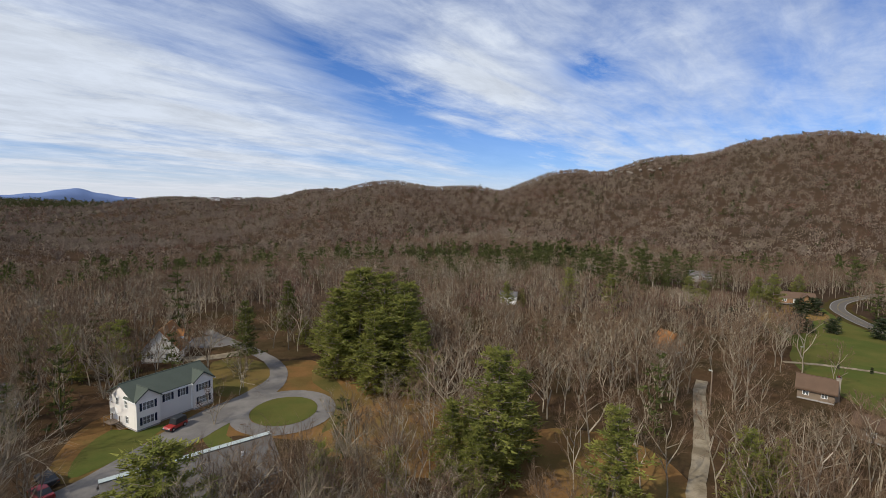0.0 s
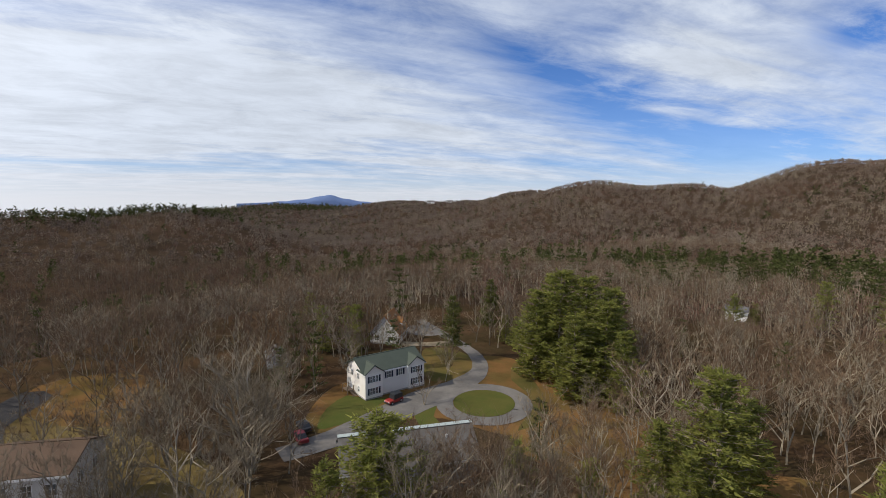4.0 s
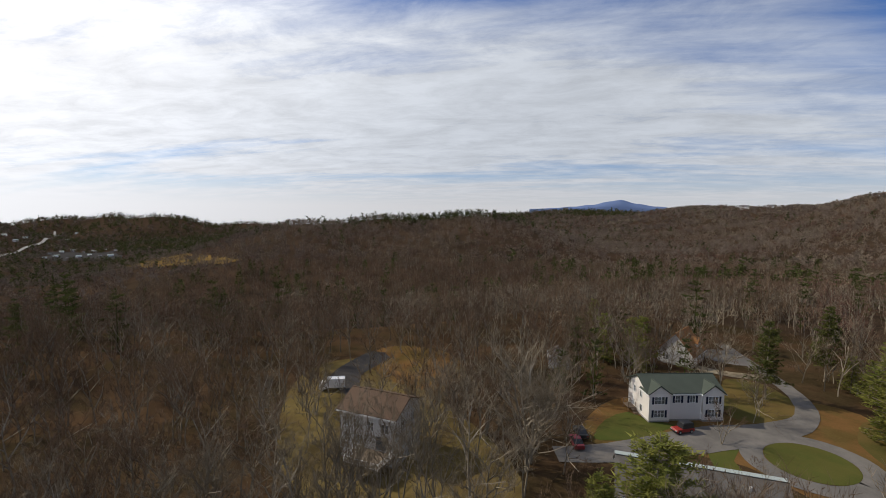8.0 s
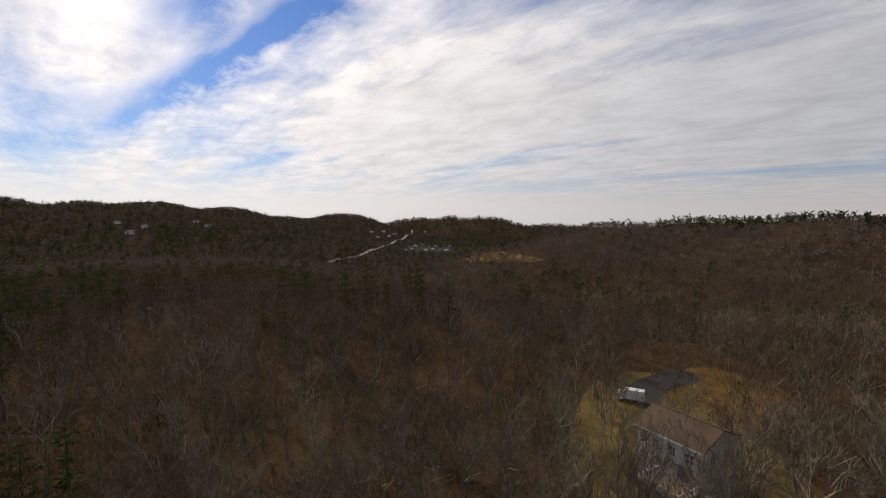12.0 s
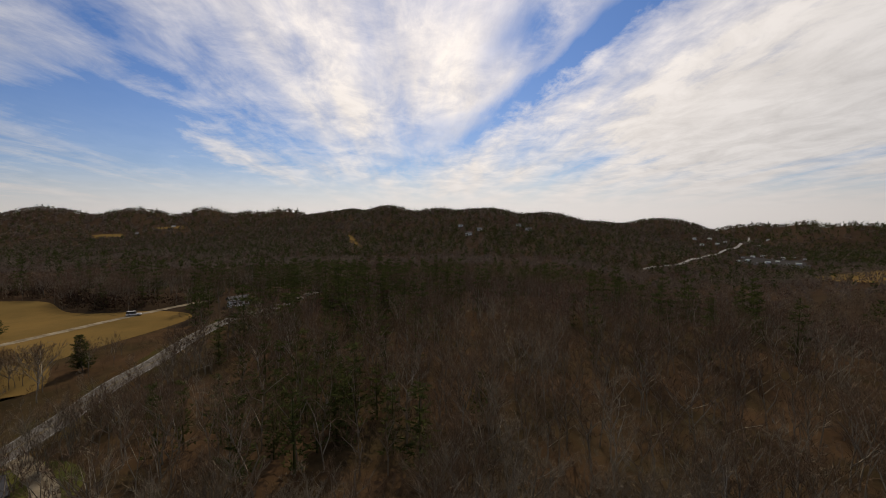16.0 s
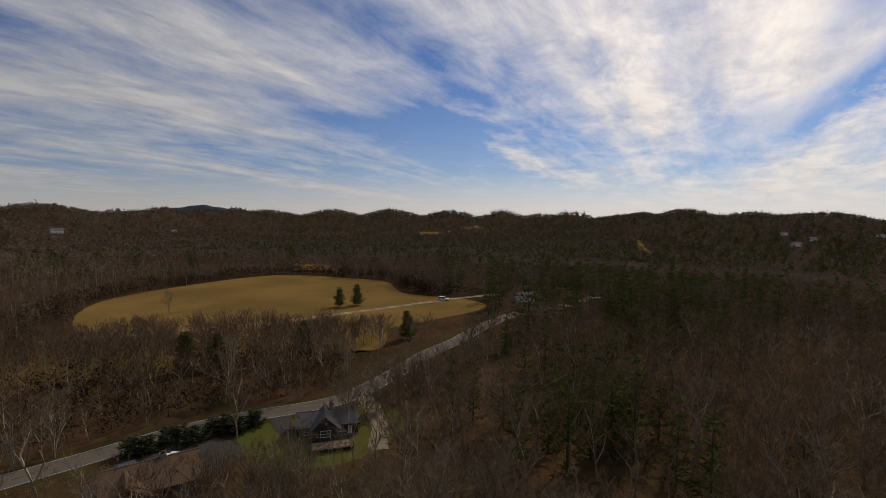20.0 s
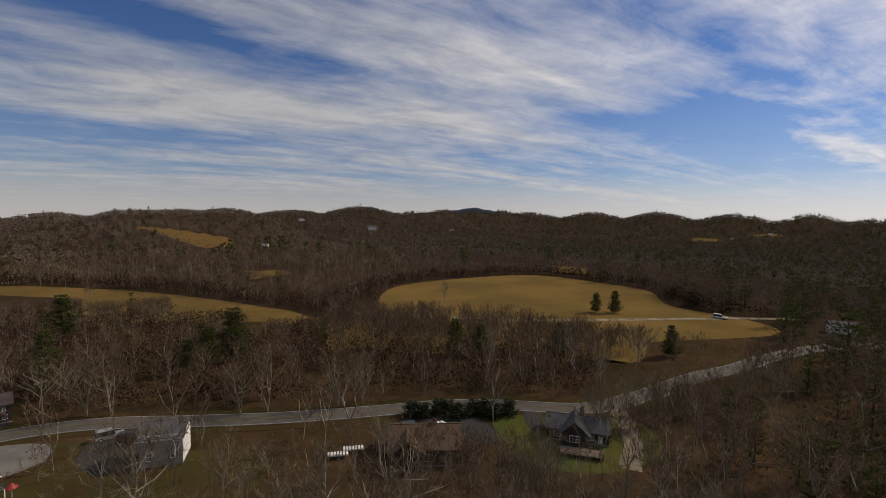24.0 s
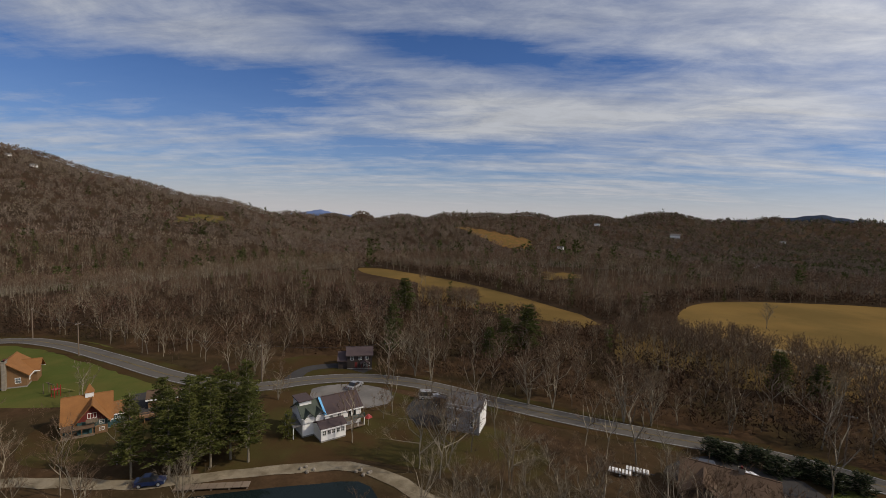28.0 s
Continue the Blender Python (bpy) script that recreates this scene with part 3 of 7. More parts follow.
def tubes(segments, sides=3):
    """Tapered prisms: rows of start, end, start radius, end radius."""
    s = np.asarray(segments, float).reshape(-1, 8)
    a, b, ra, rb = s[:, 0:3], s[:, 3:6], s[:, 6], s[:, 7]
    d = b - a
    d /= np.linalg.norm(d, axis=1, keepdims=True) + 1e-9
    ref = np.where(np.abs(d[:, 2:3]) > 0.9, [[1.0, 0, 0]], [[0, 0, 1.0]])
    u = np.cross(d, ref)
    u /= np.linalg.norm(u, axis=1, keepdims=True)
    v = np.cross(d, u)
    k = np.arange(sides) * 2 * np.pi / sides
    ring = u[:, None] * np.cos(k)[None, :, None] + v[:, None] * np.sin(k)[None, :, None]
    verts = np.concatenate([a[:, None] + ring * ra[:, None, None], b[:, None] + ring * rb[:, None, None]], 1)
    n = len(s)
    j = np.arange(sides)
    one = np.stack([j, (j + 1) % sides, sides + (j + 1) % sides, sides + j], -1)
    faces = (one[None] + (np.arange(n) * 2 * sides)[:, None, None]).reshape(-1, 4)
    return verts.reshape(-1, 3), faces


def grow(rng, h, spread=0.42, bole=0.33, limbs=7, fork=4, twigs=5, lean=0.05, fine=3, thick=0.0019, lite=False):
    """A bare broadleaf tree: the rows of its trunk and limbs, for tubes(), and its twigs as thin triangles."""
    trunk, crown, tri = [], [], []
    p, d, r = np.zeros(3), np.array([rng.normal(0, lean), rng.normal(0, lean), 1.0]), h * 0.011
    steps = 6
    spine = [p]
    for i in range(steps):
        q = p + d / np.linalg.norm(d) * h * 0.70 / steps
        d = d + np.array([rng.normal(0, 0.07), rng.normal(0, 0.07), 0.05])
        r2 = r * 0.83
        trunk.append([*p, *q, r, r2])
        p, r = q, r2
        spine.append(p)
    spine = np.array(spine)

    def spray(p, d, length):
        for k in range(fine):
            o = d + rng.normal(0, 0.5 if k else 0.25, 3) + [0, 0, 0.25]
            o /= np.linalg.norm(o)
            e = np.cross(o, rng.normal(0, 1, 3))
            e *= h * thick / np.linalg.norm(e)
            at = p + d * length * rng.uniform(0, 0.5) * (k > 0)
            tri.append([at - e, at + e, at + o * length * rng.uniform(0.6, 1.1)])

    def limb(p, d, length, r, level):
        d = d / np.linalg.norm(d)
        for i in range(2):
            d2 = d + rng.normal(0, 0.34, 3) + np.array([0, 0, 0.12])
            d2 /= np.linalg.norm(d2)
            q = p + d2 * length / 2
            r2 = r * 0.68
            if lite and level == 1:
                e = np.cross(d2, rng.normal(0, 1, 3))
                e *= r * 1.2 / np.linalg.norm(e)
                tri.append([p - e, p + e, q + d2 * length * 0.2])
            else:
                crown.append([*p, *q, r, r2])
            for _ in range(fork if level == 0 else twigs):
                if i == 0 and rng.random() < 0.5:
                    continue
                side = rng.normal(0, 1, 3)
                side -= side @ d2 * d2
                side /= np.linalg.norm(side)
                at = p + (q - p) * rng.uniform(0.3, 1.0)
                go = d2 * 0.9 + side * rng.uniform(0.35, 0.85) + [0, 0, 0.35]
                if level == 0:
                    limb(at, go, length * rng.uniform(0.5, 0.75), r2 * 0.7, 1)
                else:
                    spray(at, go / np.linalg.norm(go), length * rng.uniform(0.3, 0.58))
            p, d, r = q, d2, r2

    for i in range(limbs):
        f = bole + (1 - bole) * (i + 0.5) / limbs
        k = f * steps
        lo = min(int(k), steps - 1)
        at = spine[lo] + (spine[lo + 1] - spine[lo]) * (k - lo)
        a = i * 2.4 + rng.uniform(-0.5, 0.5)
        out = np.array([math.cos(a), math.sin(a), rng.uniform(1.1, 2.1)])
        limb(at, out, h * spread * (1.0 - 0.4 * (f - bole)), h * 0.0090 * (1.2 - 0.6 * f), 0)
    limb(spine[-1], np.array([0.1, 0, 1.0]), h * 0.27, r * 0.8, 0)
    tri = np.array(tri).reshape(-1, 3)
    return trunk, crown, tri


def as_triangles(verts, quads):
    return verts[np.concatenate([quads[:, [0, 1, 2]], quads[:, [0, 2, 3]]])].reshape(-1, 3)


def pine_rows(rng, h, wide, bare=0.12, whorls=13, per=8, tufts=9, fine=1.0):
    """A white pine: rows of its trunk and boughs, and the flat sprays of needles as corners and triangles."""
    rows = []
    n = 7
    x = np.cumsum(np.r_[0, rng.normal(0, 0.06, n)])
    for i in range(n):
        rows.append([x[i], 0, h * i / n, x[i + 1], 0, h * (i + 1) / n, h * 0.013 * (1.05 - i / n), h * 0.013 * (1.05 - (i + 1) / n)])
    tri = []
    for k in range(whorls):
        f = bare + (0.98 - bare) * (k + rng.uniform(-0.2, 0.2)) / whorls
        reach = wide * (1 - f) ** 0.72 * (0.55 + 0.45 * min(1, f * 4)) * rng.uniform(0.75, 1.15) + 0.3
        for b in range(per):
            a = b * 2 * math.pi / per + rng.uniform(-0.4, 0.4) + k
            ln = reach * rng.uniform(0.5, 1.2)
            rise = rng.uniform(0.0, 0.35) + 0.25 * f
            p = np.array([0, 0, h * f])
            d = np.array([math.cos(a), math.sin(a), rise])
            q = p + d * ln
            rows.append([*p, *q, 0.05 + 0.02 * ln / 3, 0.015])
            for s in range(tufts):
                t = 0.3 + 0.72 * s / tufts + rng.uniform(-0.05, 0.05)
                c = p + d * ln * t + rng.normal(0, 0.16, 3) * [1, 1, 0.5] * (0.5 + ln * 0.2)
                size = (0.36 + 0.13 * ln) * rng.uniform(0.65, 1.3) * fine
                for _ in range(5):
                    o = rng.normal(0, 1, 3) * [1, 1, 0.3]
                    o /= np.linalg.norm(o) + 1e-6
                    o = o * 0.9 + d * 0.3 + [0, 0, 0.15]
                    e = np.cross(o, rng.normal(0, 1, 3))
                    e /= np.linalg.norm(e) + 1e-6
                    c2 = c + rng.normal(0, 0.25, 3) * size
                    tri.append([c2 - e * size * 0.17, c2 + e * size * 0.17, c2 + o * size * 0.95])
    tri = np.array(tri).reshape(-1, 3)
    return rows, tri, np.arange(len(tri)).reshape(-1, 3)


def mesh_of(name, verts, faces, material):
    """Mesh data alone, for trees that share it."""
    ob = raw(name, verts, faces, material)
    me = ob.data
    bpy.data.objects.remove(ob)
    return me


def bare_kind(seed, h, stems=1, **more):
    """A leafless tree of one or more stems: trunk, limbs and twigs."""
    rng = np.random.default_rng(seed)
    trunk, crown, tri = [], [], []
    for k in range(stems):
        a, b, c = grow(rng, h * (1.0 - 0.12 * k), **more)
        tilt = 0.16 if stems > 1 else 0.0
        dx, dy = tilt * math.cos(k * 2.2 + seed), tilt * math.sin(k * 2.2 + seed)

        def leaned(rows):
            rows = np.array(rows, float)
            for o in (0, 3):
                rows[:, o] += rows[:, o + 2] * dx
                rows[:, o + 1] += rows[:, o + 2] * dy
            return rows

        trunk.append(leaned(a))
        crown.append(leaned(b))
        c = np.array(c)
        c[:, 0] += c[:, 2] * dx
        c[:, 1] += c[:, 2] * dy
        tri.append(c)
    tv, tf = tubes(np.concatenate(trunk), 6)
    lv, lf = tubes(np.concatenate(crown), 3)
    cv = np.concatenate(tri)
    light = seed % 3 == 0
    bark = M["pale"] if light else M["bark"]
    lt = as_triangles(lv, lf)
    both = np.concatenate([lt, cv])
    crown = mesh_of("crown", both, np.arange(len(both)).reshape(-1, 3), bark)
    crown.materials.append(M["twig"] if seed % 2 and seed < 11 else M["paletwig"])
    crown.polygons.foreach_set("material_index", (np.arange(len(both) // 3) >= len(lt) // 3).astype(np.int32))
    return mesh_of("trunk", tv, tf, bark), crown


def pine_kind(seed, h, wide, leaf="needle", **more):
    rng = np.random.default_rng(seed)
    rows, tv, tf = pine_rows(rng, h, wide, **more)
    bv, bf = tubes(rows, 5)
    return mesh_of("trunk", bv, bf, M["bark"]), mesh_of("crown", tv, tf, M[leaf])


BARE = [bare_kind(s, 14.0, 1 + (s % 3 == 1) * 2 + (s % 3 == 2), lite=True, thick=0.0012, fine=3, limbs=7 - 2 * (s % 3 > 0), fork=4, twigs=5, spread=0.46 + 0.03 * (s % 4) - 0.12 * (s % 3 > 0), bole=0.16 + 0.05 * (s % 4)) for s in range(1, 9)]
GREAT = bare_kind(96, 14.0, 3, thick=0.0014, fine=3, limbs=8, fork=4, twigs=5, spread=0.44, bole=0.18)
SLIM = [bare_kind(s, 14.0, 1 + s % 2, lite=True, thick=0.0012, fine=3, limbs=6, spread=0.26, bole=0.42, fork=4, twigs=5, lean=0.03) for s in range(11, 16)]
PINE = [pine_kind(s, 15.0, 4.2 + 0.4 * (s % 3), bare=0.08, whorls=14, tufts=9, fine=0.82) for s in range(21, 25)]
DENSEPINE = [pine_kind(s, 15.0, 4.4 + 0.4 * (s % 2), bare=0.06, whorls=18, per=9, tufts=13, fine=0.68) for s in range(26, 28)]
TALLPINE = [pine_kind(s, 20.0, 4.6, "tallneedle", bare=0.22, whorls=15, per=9, tufts=10, fine=0.85) for s in range(31, 34)]
# pines whose backlit darkness is put into the needle colour
DARKPINE = [pine_kind(s, 15.0, 4.4, "pinewood", bare=0.1, whorls=15, per=9, tufts=11, fine=0.85) for s in range(35, 38)]
SHRUB = [pine_kind(s, 3.0, 1.7, "holly", bare=0.0, whorls=7, per=7, tufts=4) for s in range(41, 43)]


def tree(kind, x, y, h, name, label, category, group="", turn=0.0, wide=1.0, base=14.0):
    root = new(name)
    root.matrix_world = Matrix.LocRotScale((x, y, float(land(x, y)) - 0.1), Euler((0, 0, turn)), (h / base * wide, h / base * wide, h / base))
    for n, me in zip(("trunk", "crown"), kind):
        ob = new(n, me)
        ob.parent = root
    return tagged(root, label, category, group)


def pine(x, y, h, kind=0, wide=1.0, label="tall green white pine with layered boughs"):
    return tree(PINE[kind % 4], x, y, h, "pine_tree", label, "tree", "pines", kind * 1.7 + x, wide, 15.0)


def dense_pine(x, y, h, kind=0, wide=1.0, label="bushy green white pine with fine dense needles"):
    return tree(DENSEPINE[kind % 2], x, y, h, "pine_tree", label, "tree", "pines", kind * 1.7 + x, wide, 15.0)


def tall_pine(x, y, h, kind=0, wide=1.0, label="slender white pine with a long bare trunk"):
    return tree(TALLPINE[kind % 3], x, y, h, "pine_tree", label, "tree", "pines", kind * 1.7 + x, wide, 20.0)


def dark_pine(x, y, h, kind=0, wide=1.0, label="evergreen in shade-toned needles above the roadside woods"):
    return tree(DARKPINE[kind % 3], x, y, h, "pine_tree", label, "tree", "pines", kind * 1.7 + x, wide, 15.0)


def bare(x, y, h, kind=0, wide=1.0, label="leafless grey-brown broadleaf tree with a spreading crown"):
    return tree(BARE[kind % 8], x, y, h, "bare_tree", label, "tree", "bare trees", kind + y, wide)


def slim(x, y, h, kind=0, wide=1.0, label="slender leafless tree with upright branches"):
    return tree(SLIM[kind % 5], x, y, h, "bare_tree", label, "tree", "bare trees", kind + y, wide)


def shrub(x, y, h, kind=0, wide=1.0, label="rounded dark evergreen shrub"):
    return tree(SHRUB[kind % 2], x, y, h, "evergreen_shrub", label, "shrub", "shrubs", kind + x, wide, 3.0)


def inside(poly, x, y):
    """Which points lie in an outline."""
    res = np.zeros(len(x), bool)
    a, b = poly, np.roll(poly, -1, 0)
    for (x0, y0), (x1, y1) in zip(a, b):
        if y0 == y1:
            continue
        cross = ((y0 > y) != (y1 > y)) & (x < (x1 - x0) * (y - y0) / (y1 - y0) + x0)
        res ^= cross
    return res


def near_line(line, x, y, far):
    res = np.zeros(len(x), bool)
    for px_, py_ in line:
        res |= (x - px_) ** 2 + (y - py_) ** 2 < far * far
    return res


def free_of(x, y, closed_margin=True):
    """Points clear of yards, roads and houses."""
    ok = np.ones(len(x), bool)
    for line, margin in KEEP_OUT:
        if margin < 0:
            continue
        lo, hi = line.min(0) - margin - 1, line.max(0) + margin + 1
        box = (x > lo[0]) & (x < hi[0]) & (y > lo[1]) & (y < hi[1])
        idx = np.nonzero(box & ok)[0]
        if len(idx):
            bad = inside(line, x[idx], y[idx])
            if margin > 0:
                bad |= near_line(line, x[idx], y[idx], margin)
            ok[idx[bad]] = False
    for line, far in STRIPS:
        lo, hi = line.min(0) - far, line.max(0) + far
        idx = np.nonzero((x > lo[0]) & (x < hi[0]) & (y > lo[1]) & (y < hi[1]) & ok)[0]
        if len(idx):
            ok[idx[near_line(line, x[idx], y[idx], far)]] = False
    return ok


def brush(rng, blades, wide, width, bole=0.3, loose=1.0, long=1.0, limbs=0):
    """A bare tree one metre high: a stem with limbs and many thin blades fanning out under a domed top, as triangles."""
    tri = [[[-0.011, 0, 0], [0.011, 0, 0], [0, 0, 0.85]]]
    for k in range(limbs):
        a, rad = k * 2.4 + rng.uniform(-0.4, 0.4), rng.uniform(0.4, 0.95)
        foot, half = np.array([0, 0, 0.2 + 0.3 * k / max(1, limbs)]), 0.0065
        tip = np.array([math.cos(a) * rad * wide * 0.9, math.sin(a) * rad * wide * 0.9, 0.6 + 0.32 * math.sqrt(1 - rad * rad)])
        across = np.array([-math.sin(a), math.cos(a), 0.0]) if k % 2 else np.array([math.cos(a) * 0.7, math.sin(a) * 0.7, -0.7])
        bend = foot + (tip - foot) * 0.45 + np.array([math.cos(a), math.sin(a), 0.0]) * 0.05
        tri += [[foot - across * half, foot + across * half, bend], [bend - across * half, bend + across * half * 0.6, tip]]
    lobes = [(rng.uniform(0, 2 * np.pi), rng.uniform(0.75, 1.15)) for _ in range(3)]
    for _ in range(blades):
        a, rad = rng.uniform(0, 2 * np.pi), rng.uniform(0, 1) ** 0.45
        swell = max(k * (0.8 + 0.2 * math.cos(a - m)) for m, k in lobes)
        dome = math.sqrt(max(0.0, 1 - rad * rad))
        top, low = 0.58 + 0.36 * dome * swell, bole + 0.16 * rad
        z = low + (top - low) * rng.uniform(0, 1) ** 0.6
        reach = rad * wide * 0.85 * swell
        p = np.array([math.cos(a) * reach, math.sin(a) * reach, z])
        d = np.array([math.cos(a) * rad * 0.75 * loose, math.sin(a) * rad * 0.75 * loose, 0.35 + 0.5 * dome]) + rng.normal(0, 0.3 * loose, 3)
        d /= np.linalg.norm(d)
        ln = rng.uniform(0.10, 0.20) * long
        e = np.cross(d, rng.normal(0, 1, 3))
        e *= width / np.linalg.norm(e)
        tri.append([p - e, p + e, p + d * ln])
    return np.array(tri).reshape(-1, 3)


def cone_tree(rng, h, wide, blades, width):
    """A far evergreen: sprays of needles in a ragged, rounded cone, as triangles."""
    tri = [[[-0.012, 0, 0], [0.012, 0, 0], [0, 0, h * 0.9]]]
    for _ in range(blades):
        f = rng.uniform(0.0, 1.0) ** 0.9
        a = rng.uniform(0, 2 * np.pi)
        reach = wide * (1.04 - f) ** 0.7 * rng.uniform(0.35, 1.1)
        q = np.array([math.cos(a) * reach, math.sin(a) * reach, h * f])
        d = np.array([math.cos(a), math.sin(a), 0.5]) + rng.normal(0, 0.45, 3)
        e = np.cross(d, rng.normal(0, 1, 3))
        e *= width * 0.6 / (np.linalg.norm(e) + 1e-6)
        tri.append([q - e, q + e, q + d * width * 1.3])
    return np.array(tri).reshape(-1, 3)


def lite_pine(seed, h=1.0):
    """A simpler pine one metre high, as triangles."""
    rows, tri, _ = pine_rows(np.random.default_rng(seed), 15.0, 3.6 + 0.5 * (seed % 3), 0.1, 8, 5, 2)
    keep = tri.reshape(-1, 3, 3)
    mid = keep.mean(1, keepdims=True)
    keep = mid + (keep - mid) * 1.45
    return np.concatenate([as_triangles(*tubes(rows[:7], 4)), keep.reshape(-1, 3)]) / 15.0


def scatter(kinds, x, y, h, rng, name, material, label, category, wood=0, bark=None):
    """Many trees of the given triangle kinds, joined; wood: how many of a kind's first triangles are bark, a number or one for each kind."""
    which = rng.integers(0, len(kinds), len(x))
    turn = rng.uniform(0, 2 * np.pi, len(x))
    ground = land(x, y)
    out, slot = [], []
    for k, tri in enumerate(kinds):
        at = np.nonzero(which == k)[0]
        first = wood[k] if isinstance(wood, list) else wood
        slot.append(np.tile((np.arange(len(tri) // 3) < first).astype(np.int32), len(at)))
        c, s, sc = np.cos(turn[at])[:, None], np.sin(turn[at])[:, None], h[at][:, None]
        squat = sc * rng.uniform(0.8, 1.25, (len(at), 1))
        vx = (tri[None, :, 0] * c - tri[None, :, 1] * s) * squat + x[at][:, None]
        vy = (tri[None, :, 0] * s + tri[None, :, 1] * c) * squat + y[at][:, None]
        vz = tri[None, :, 2] * sc + ground[at][:, None] - 0.2 - 0.9 * (np.hypot(x[at], y[at]) > 620)[:, None]
        out.append(np.stack([vx, vy, vz], -1).reshape(-1, 3))
    verts = np.concatenate(out)
    ob = raw(name, verts, np.arange(len(verts)).reshape(-1, 3), material)
    if bark is not None:
        ob.data.materials.append(bark)
        ob.data.polygons.foreach_set("material_index", np.concatenate(slot))
    return tagged(ob, label, category, kind="stuff")


def spots(r0, r1, gap, rng, sector=(-180, 180)):
    """Random places in a ring, about gap metres apart."""
    area = math.pi * (r1 * r1 - r0 * r0) * (sector[1] - sector[0]) / 360
    n = int(area / gap ** 2)
    r = np.sqrt(rng.uniform(r0 * r0, r1 * r1, n))
    a = np.radians(rng.uniform(*sector, n))
    return -r * np.sin(a), r * np.cos(a)


SIGHTS = [(16, 28, -26.5, 84), (28, 44, -27.0, 90), (17, 27, -21.0, 100), (-29.6, -25.2, -28.5, 112), (-40, -33.5, -18.6, 128), (-46, -32, -15.5, 135), (-122, -84, -32.0, 78),
          (-140, -121, -28.0, 76), (-9, 5, -31.0, 64), (-24, -14, -33.0, 55), (4, 18, -22.5, 104), (-175, -138, -25.0, 80), (-181, -172, -24.0, 100), (162, 181, -12.0, 205), (158, 178, -17.5, 128), (-181, -151, -10.6, 215),
          (-124, -116, -8.2, 300), (-131, -124, -9.0, 255), (-138, -131, -10.4, 225), (-146, -138, -11.8, 195), (-112, -82, -20.5, 108), (-121, -112, -20.5, 108), (-37, -20, -7.8, 260), (-28.2, -24.8, -6.6, 285), (-26, -22, -14.0, 137), (-8, -3.5, -11.0, 190), (62, 77, -29.0, 66)]


def sight(x, y, h):
    """Heights cut to what leaves the yards and roads open to view from the air; zero where no tree fits."""
    r, az = np.hypot(x, y), np.degrees(np.arctan2(-x, y))
    h = h.copy()
    for a0, a1, el, far in SIGHTS:
        mid, half = (a0 + a1) / 2, (a1 - a0) / 2
        hit = (np.abs((az - mid + 180) % 360 - 180) < half) & (r < far)
        most = 40.0 - land(x, y) + r * math.tan(radians(el))
        h = np.where(hit & (h > most), np.where(most > 5.0, np.minimum(h, most), 0.0), h)
    return h

# ---- yards, roads, water ----
patch("lawn_yard", YARD_A, 0.03, M["tan"], "rusty brown leaf-strewn yard grass round the drive", "lawn", 0.5)
patch("lawn_house", [(-52.5, 79), (-56, 76), (-60.5, 76), (-60, 69), (-57, 63), (-54.8, 62), (-52, 69)], 0.05, M["green"], "green lawn beside the cream house", "lawn", 0.0)
patch("lawn_bank", [(-46, 93), (-40, 101), (-46, 110), (-56, 116), (-62, 112), (-56, 100), (-50, 92)], 0.05, M["grass"], "olive green grass bank above the house", "lawn", 0.0)
patch("lawn_strip", [(-46, 78), (-43, 84), (-40, 76), (-34, 72), (-30, 70), (-36, 68)], 0.05, M["green"], "green grass between lot and grey barn", "lawn", 0.0)
patch("orange_bank", [(-29, 110), (-14, 101), (-3, 96), (3, 86), (4, 72), (-4, 66), (-14, 68), (-24, 74), (-25, 90)], 0.042, M["tan"], "rusty leaf litter and dry grass beside pines", "ground", -2.0)
patch("lawn_edge", [(-24, 78), (-21, 88), (-27, 101), (-36, 113), (-33, 101), (-27, 95), (-24.5, 87)], 0.05, M["grass"], "yellow-green verge outside the turning loop", "lawn", 0.0)
patch("yard_west", YARD_B, 0.03, M["drygrass"], "thin dry yellow grass under bare trees", "lawn", -1.0)
patch("leaf_yard", [(-122, 52), (-112, 62), (-96, 60), (-86, 48), (-100, 40), (-116, 42)], 0.05, M["tan"], "orange leaf-covered ground under trees", "ground", -1.0)
patch("lot_west", [(-120, 45), (-113, 47), (-104, 36), (-96, 33), (-94, 29), (-106, 29), (-114, 36)], 0.08, M["tar"], "grey paved parking lot in the trees", "pavement", 0.5)
ribbon("drive", DRIVE, [1.7, 1.7, 1.7, 1.8, 1.8, 2.0, 3.2, 4.2, 3.9, 3.2, 2.4], 0.10, M["asphalt"], "worn grey asphalt drive and parking area", "driveway", 0.0, 0.12, 1.0)
ring = [(LOOP[0] + 8.0 * math.cos(a), LOOP[1] + 8.4 * math.sin(a)) for a in np.linspace(0, 2 * math.pi, 17)]
ribbon("drive_loop", ring, 1.75, 0.13, M["asphalt"], "grey asphalt turning loop round a grass island", "driveway", 0.0, 0.06, 0.5)
patch("grass_island", [(LOOP[0] + 6.2 * math.cos(a), LOOP[1] + 6.6 * math.sin(a)) for a in np.linspace(0, 2 * math.pi, 13)[:-1]], 0.16, M["green"], "round green grass island inside the loop", "lawn", 1.0)
ribbon("side_drive", [(-58, 121), (-63, 116), (-70, 113)], 2.0, 0.09, M["gravel"], "pale concrete drive to the orange-roofed house", "driveway", 0.0, 0.1, 1.0)
patch("lot_upper", [(-69, 123), (-65, 126), (-69, 132), (-77, 134), (-79, 127), (-74, 123)], 0.07, M["asphalt"], "paved lot above the orange-roofed house", "pavement", 1.0)
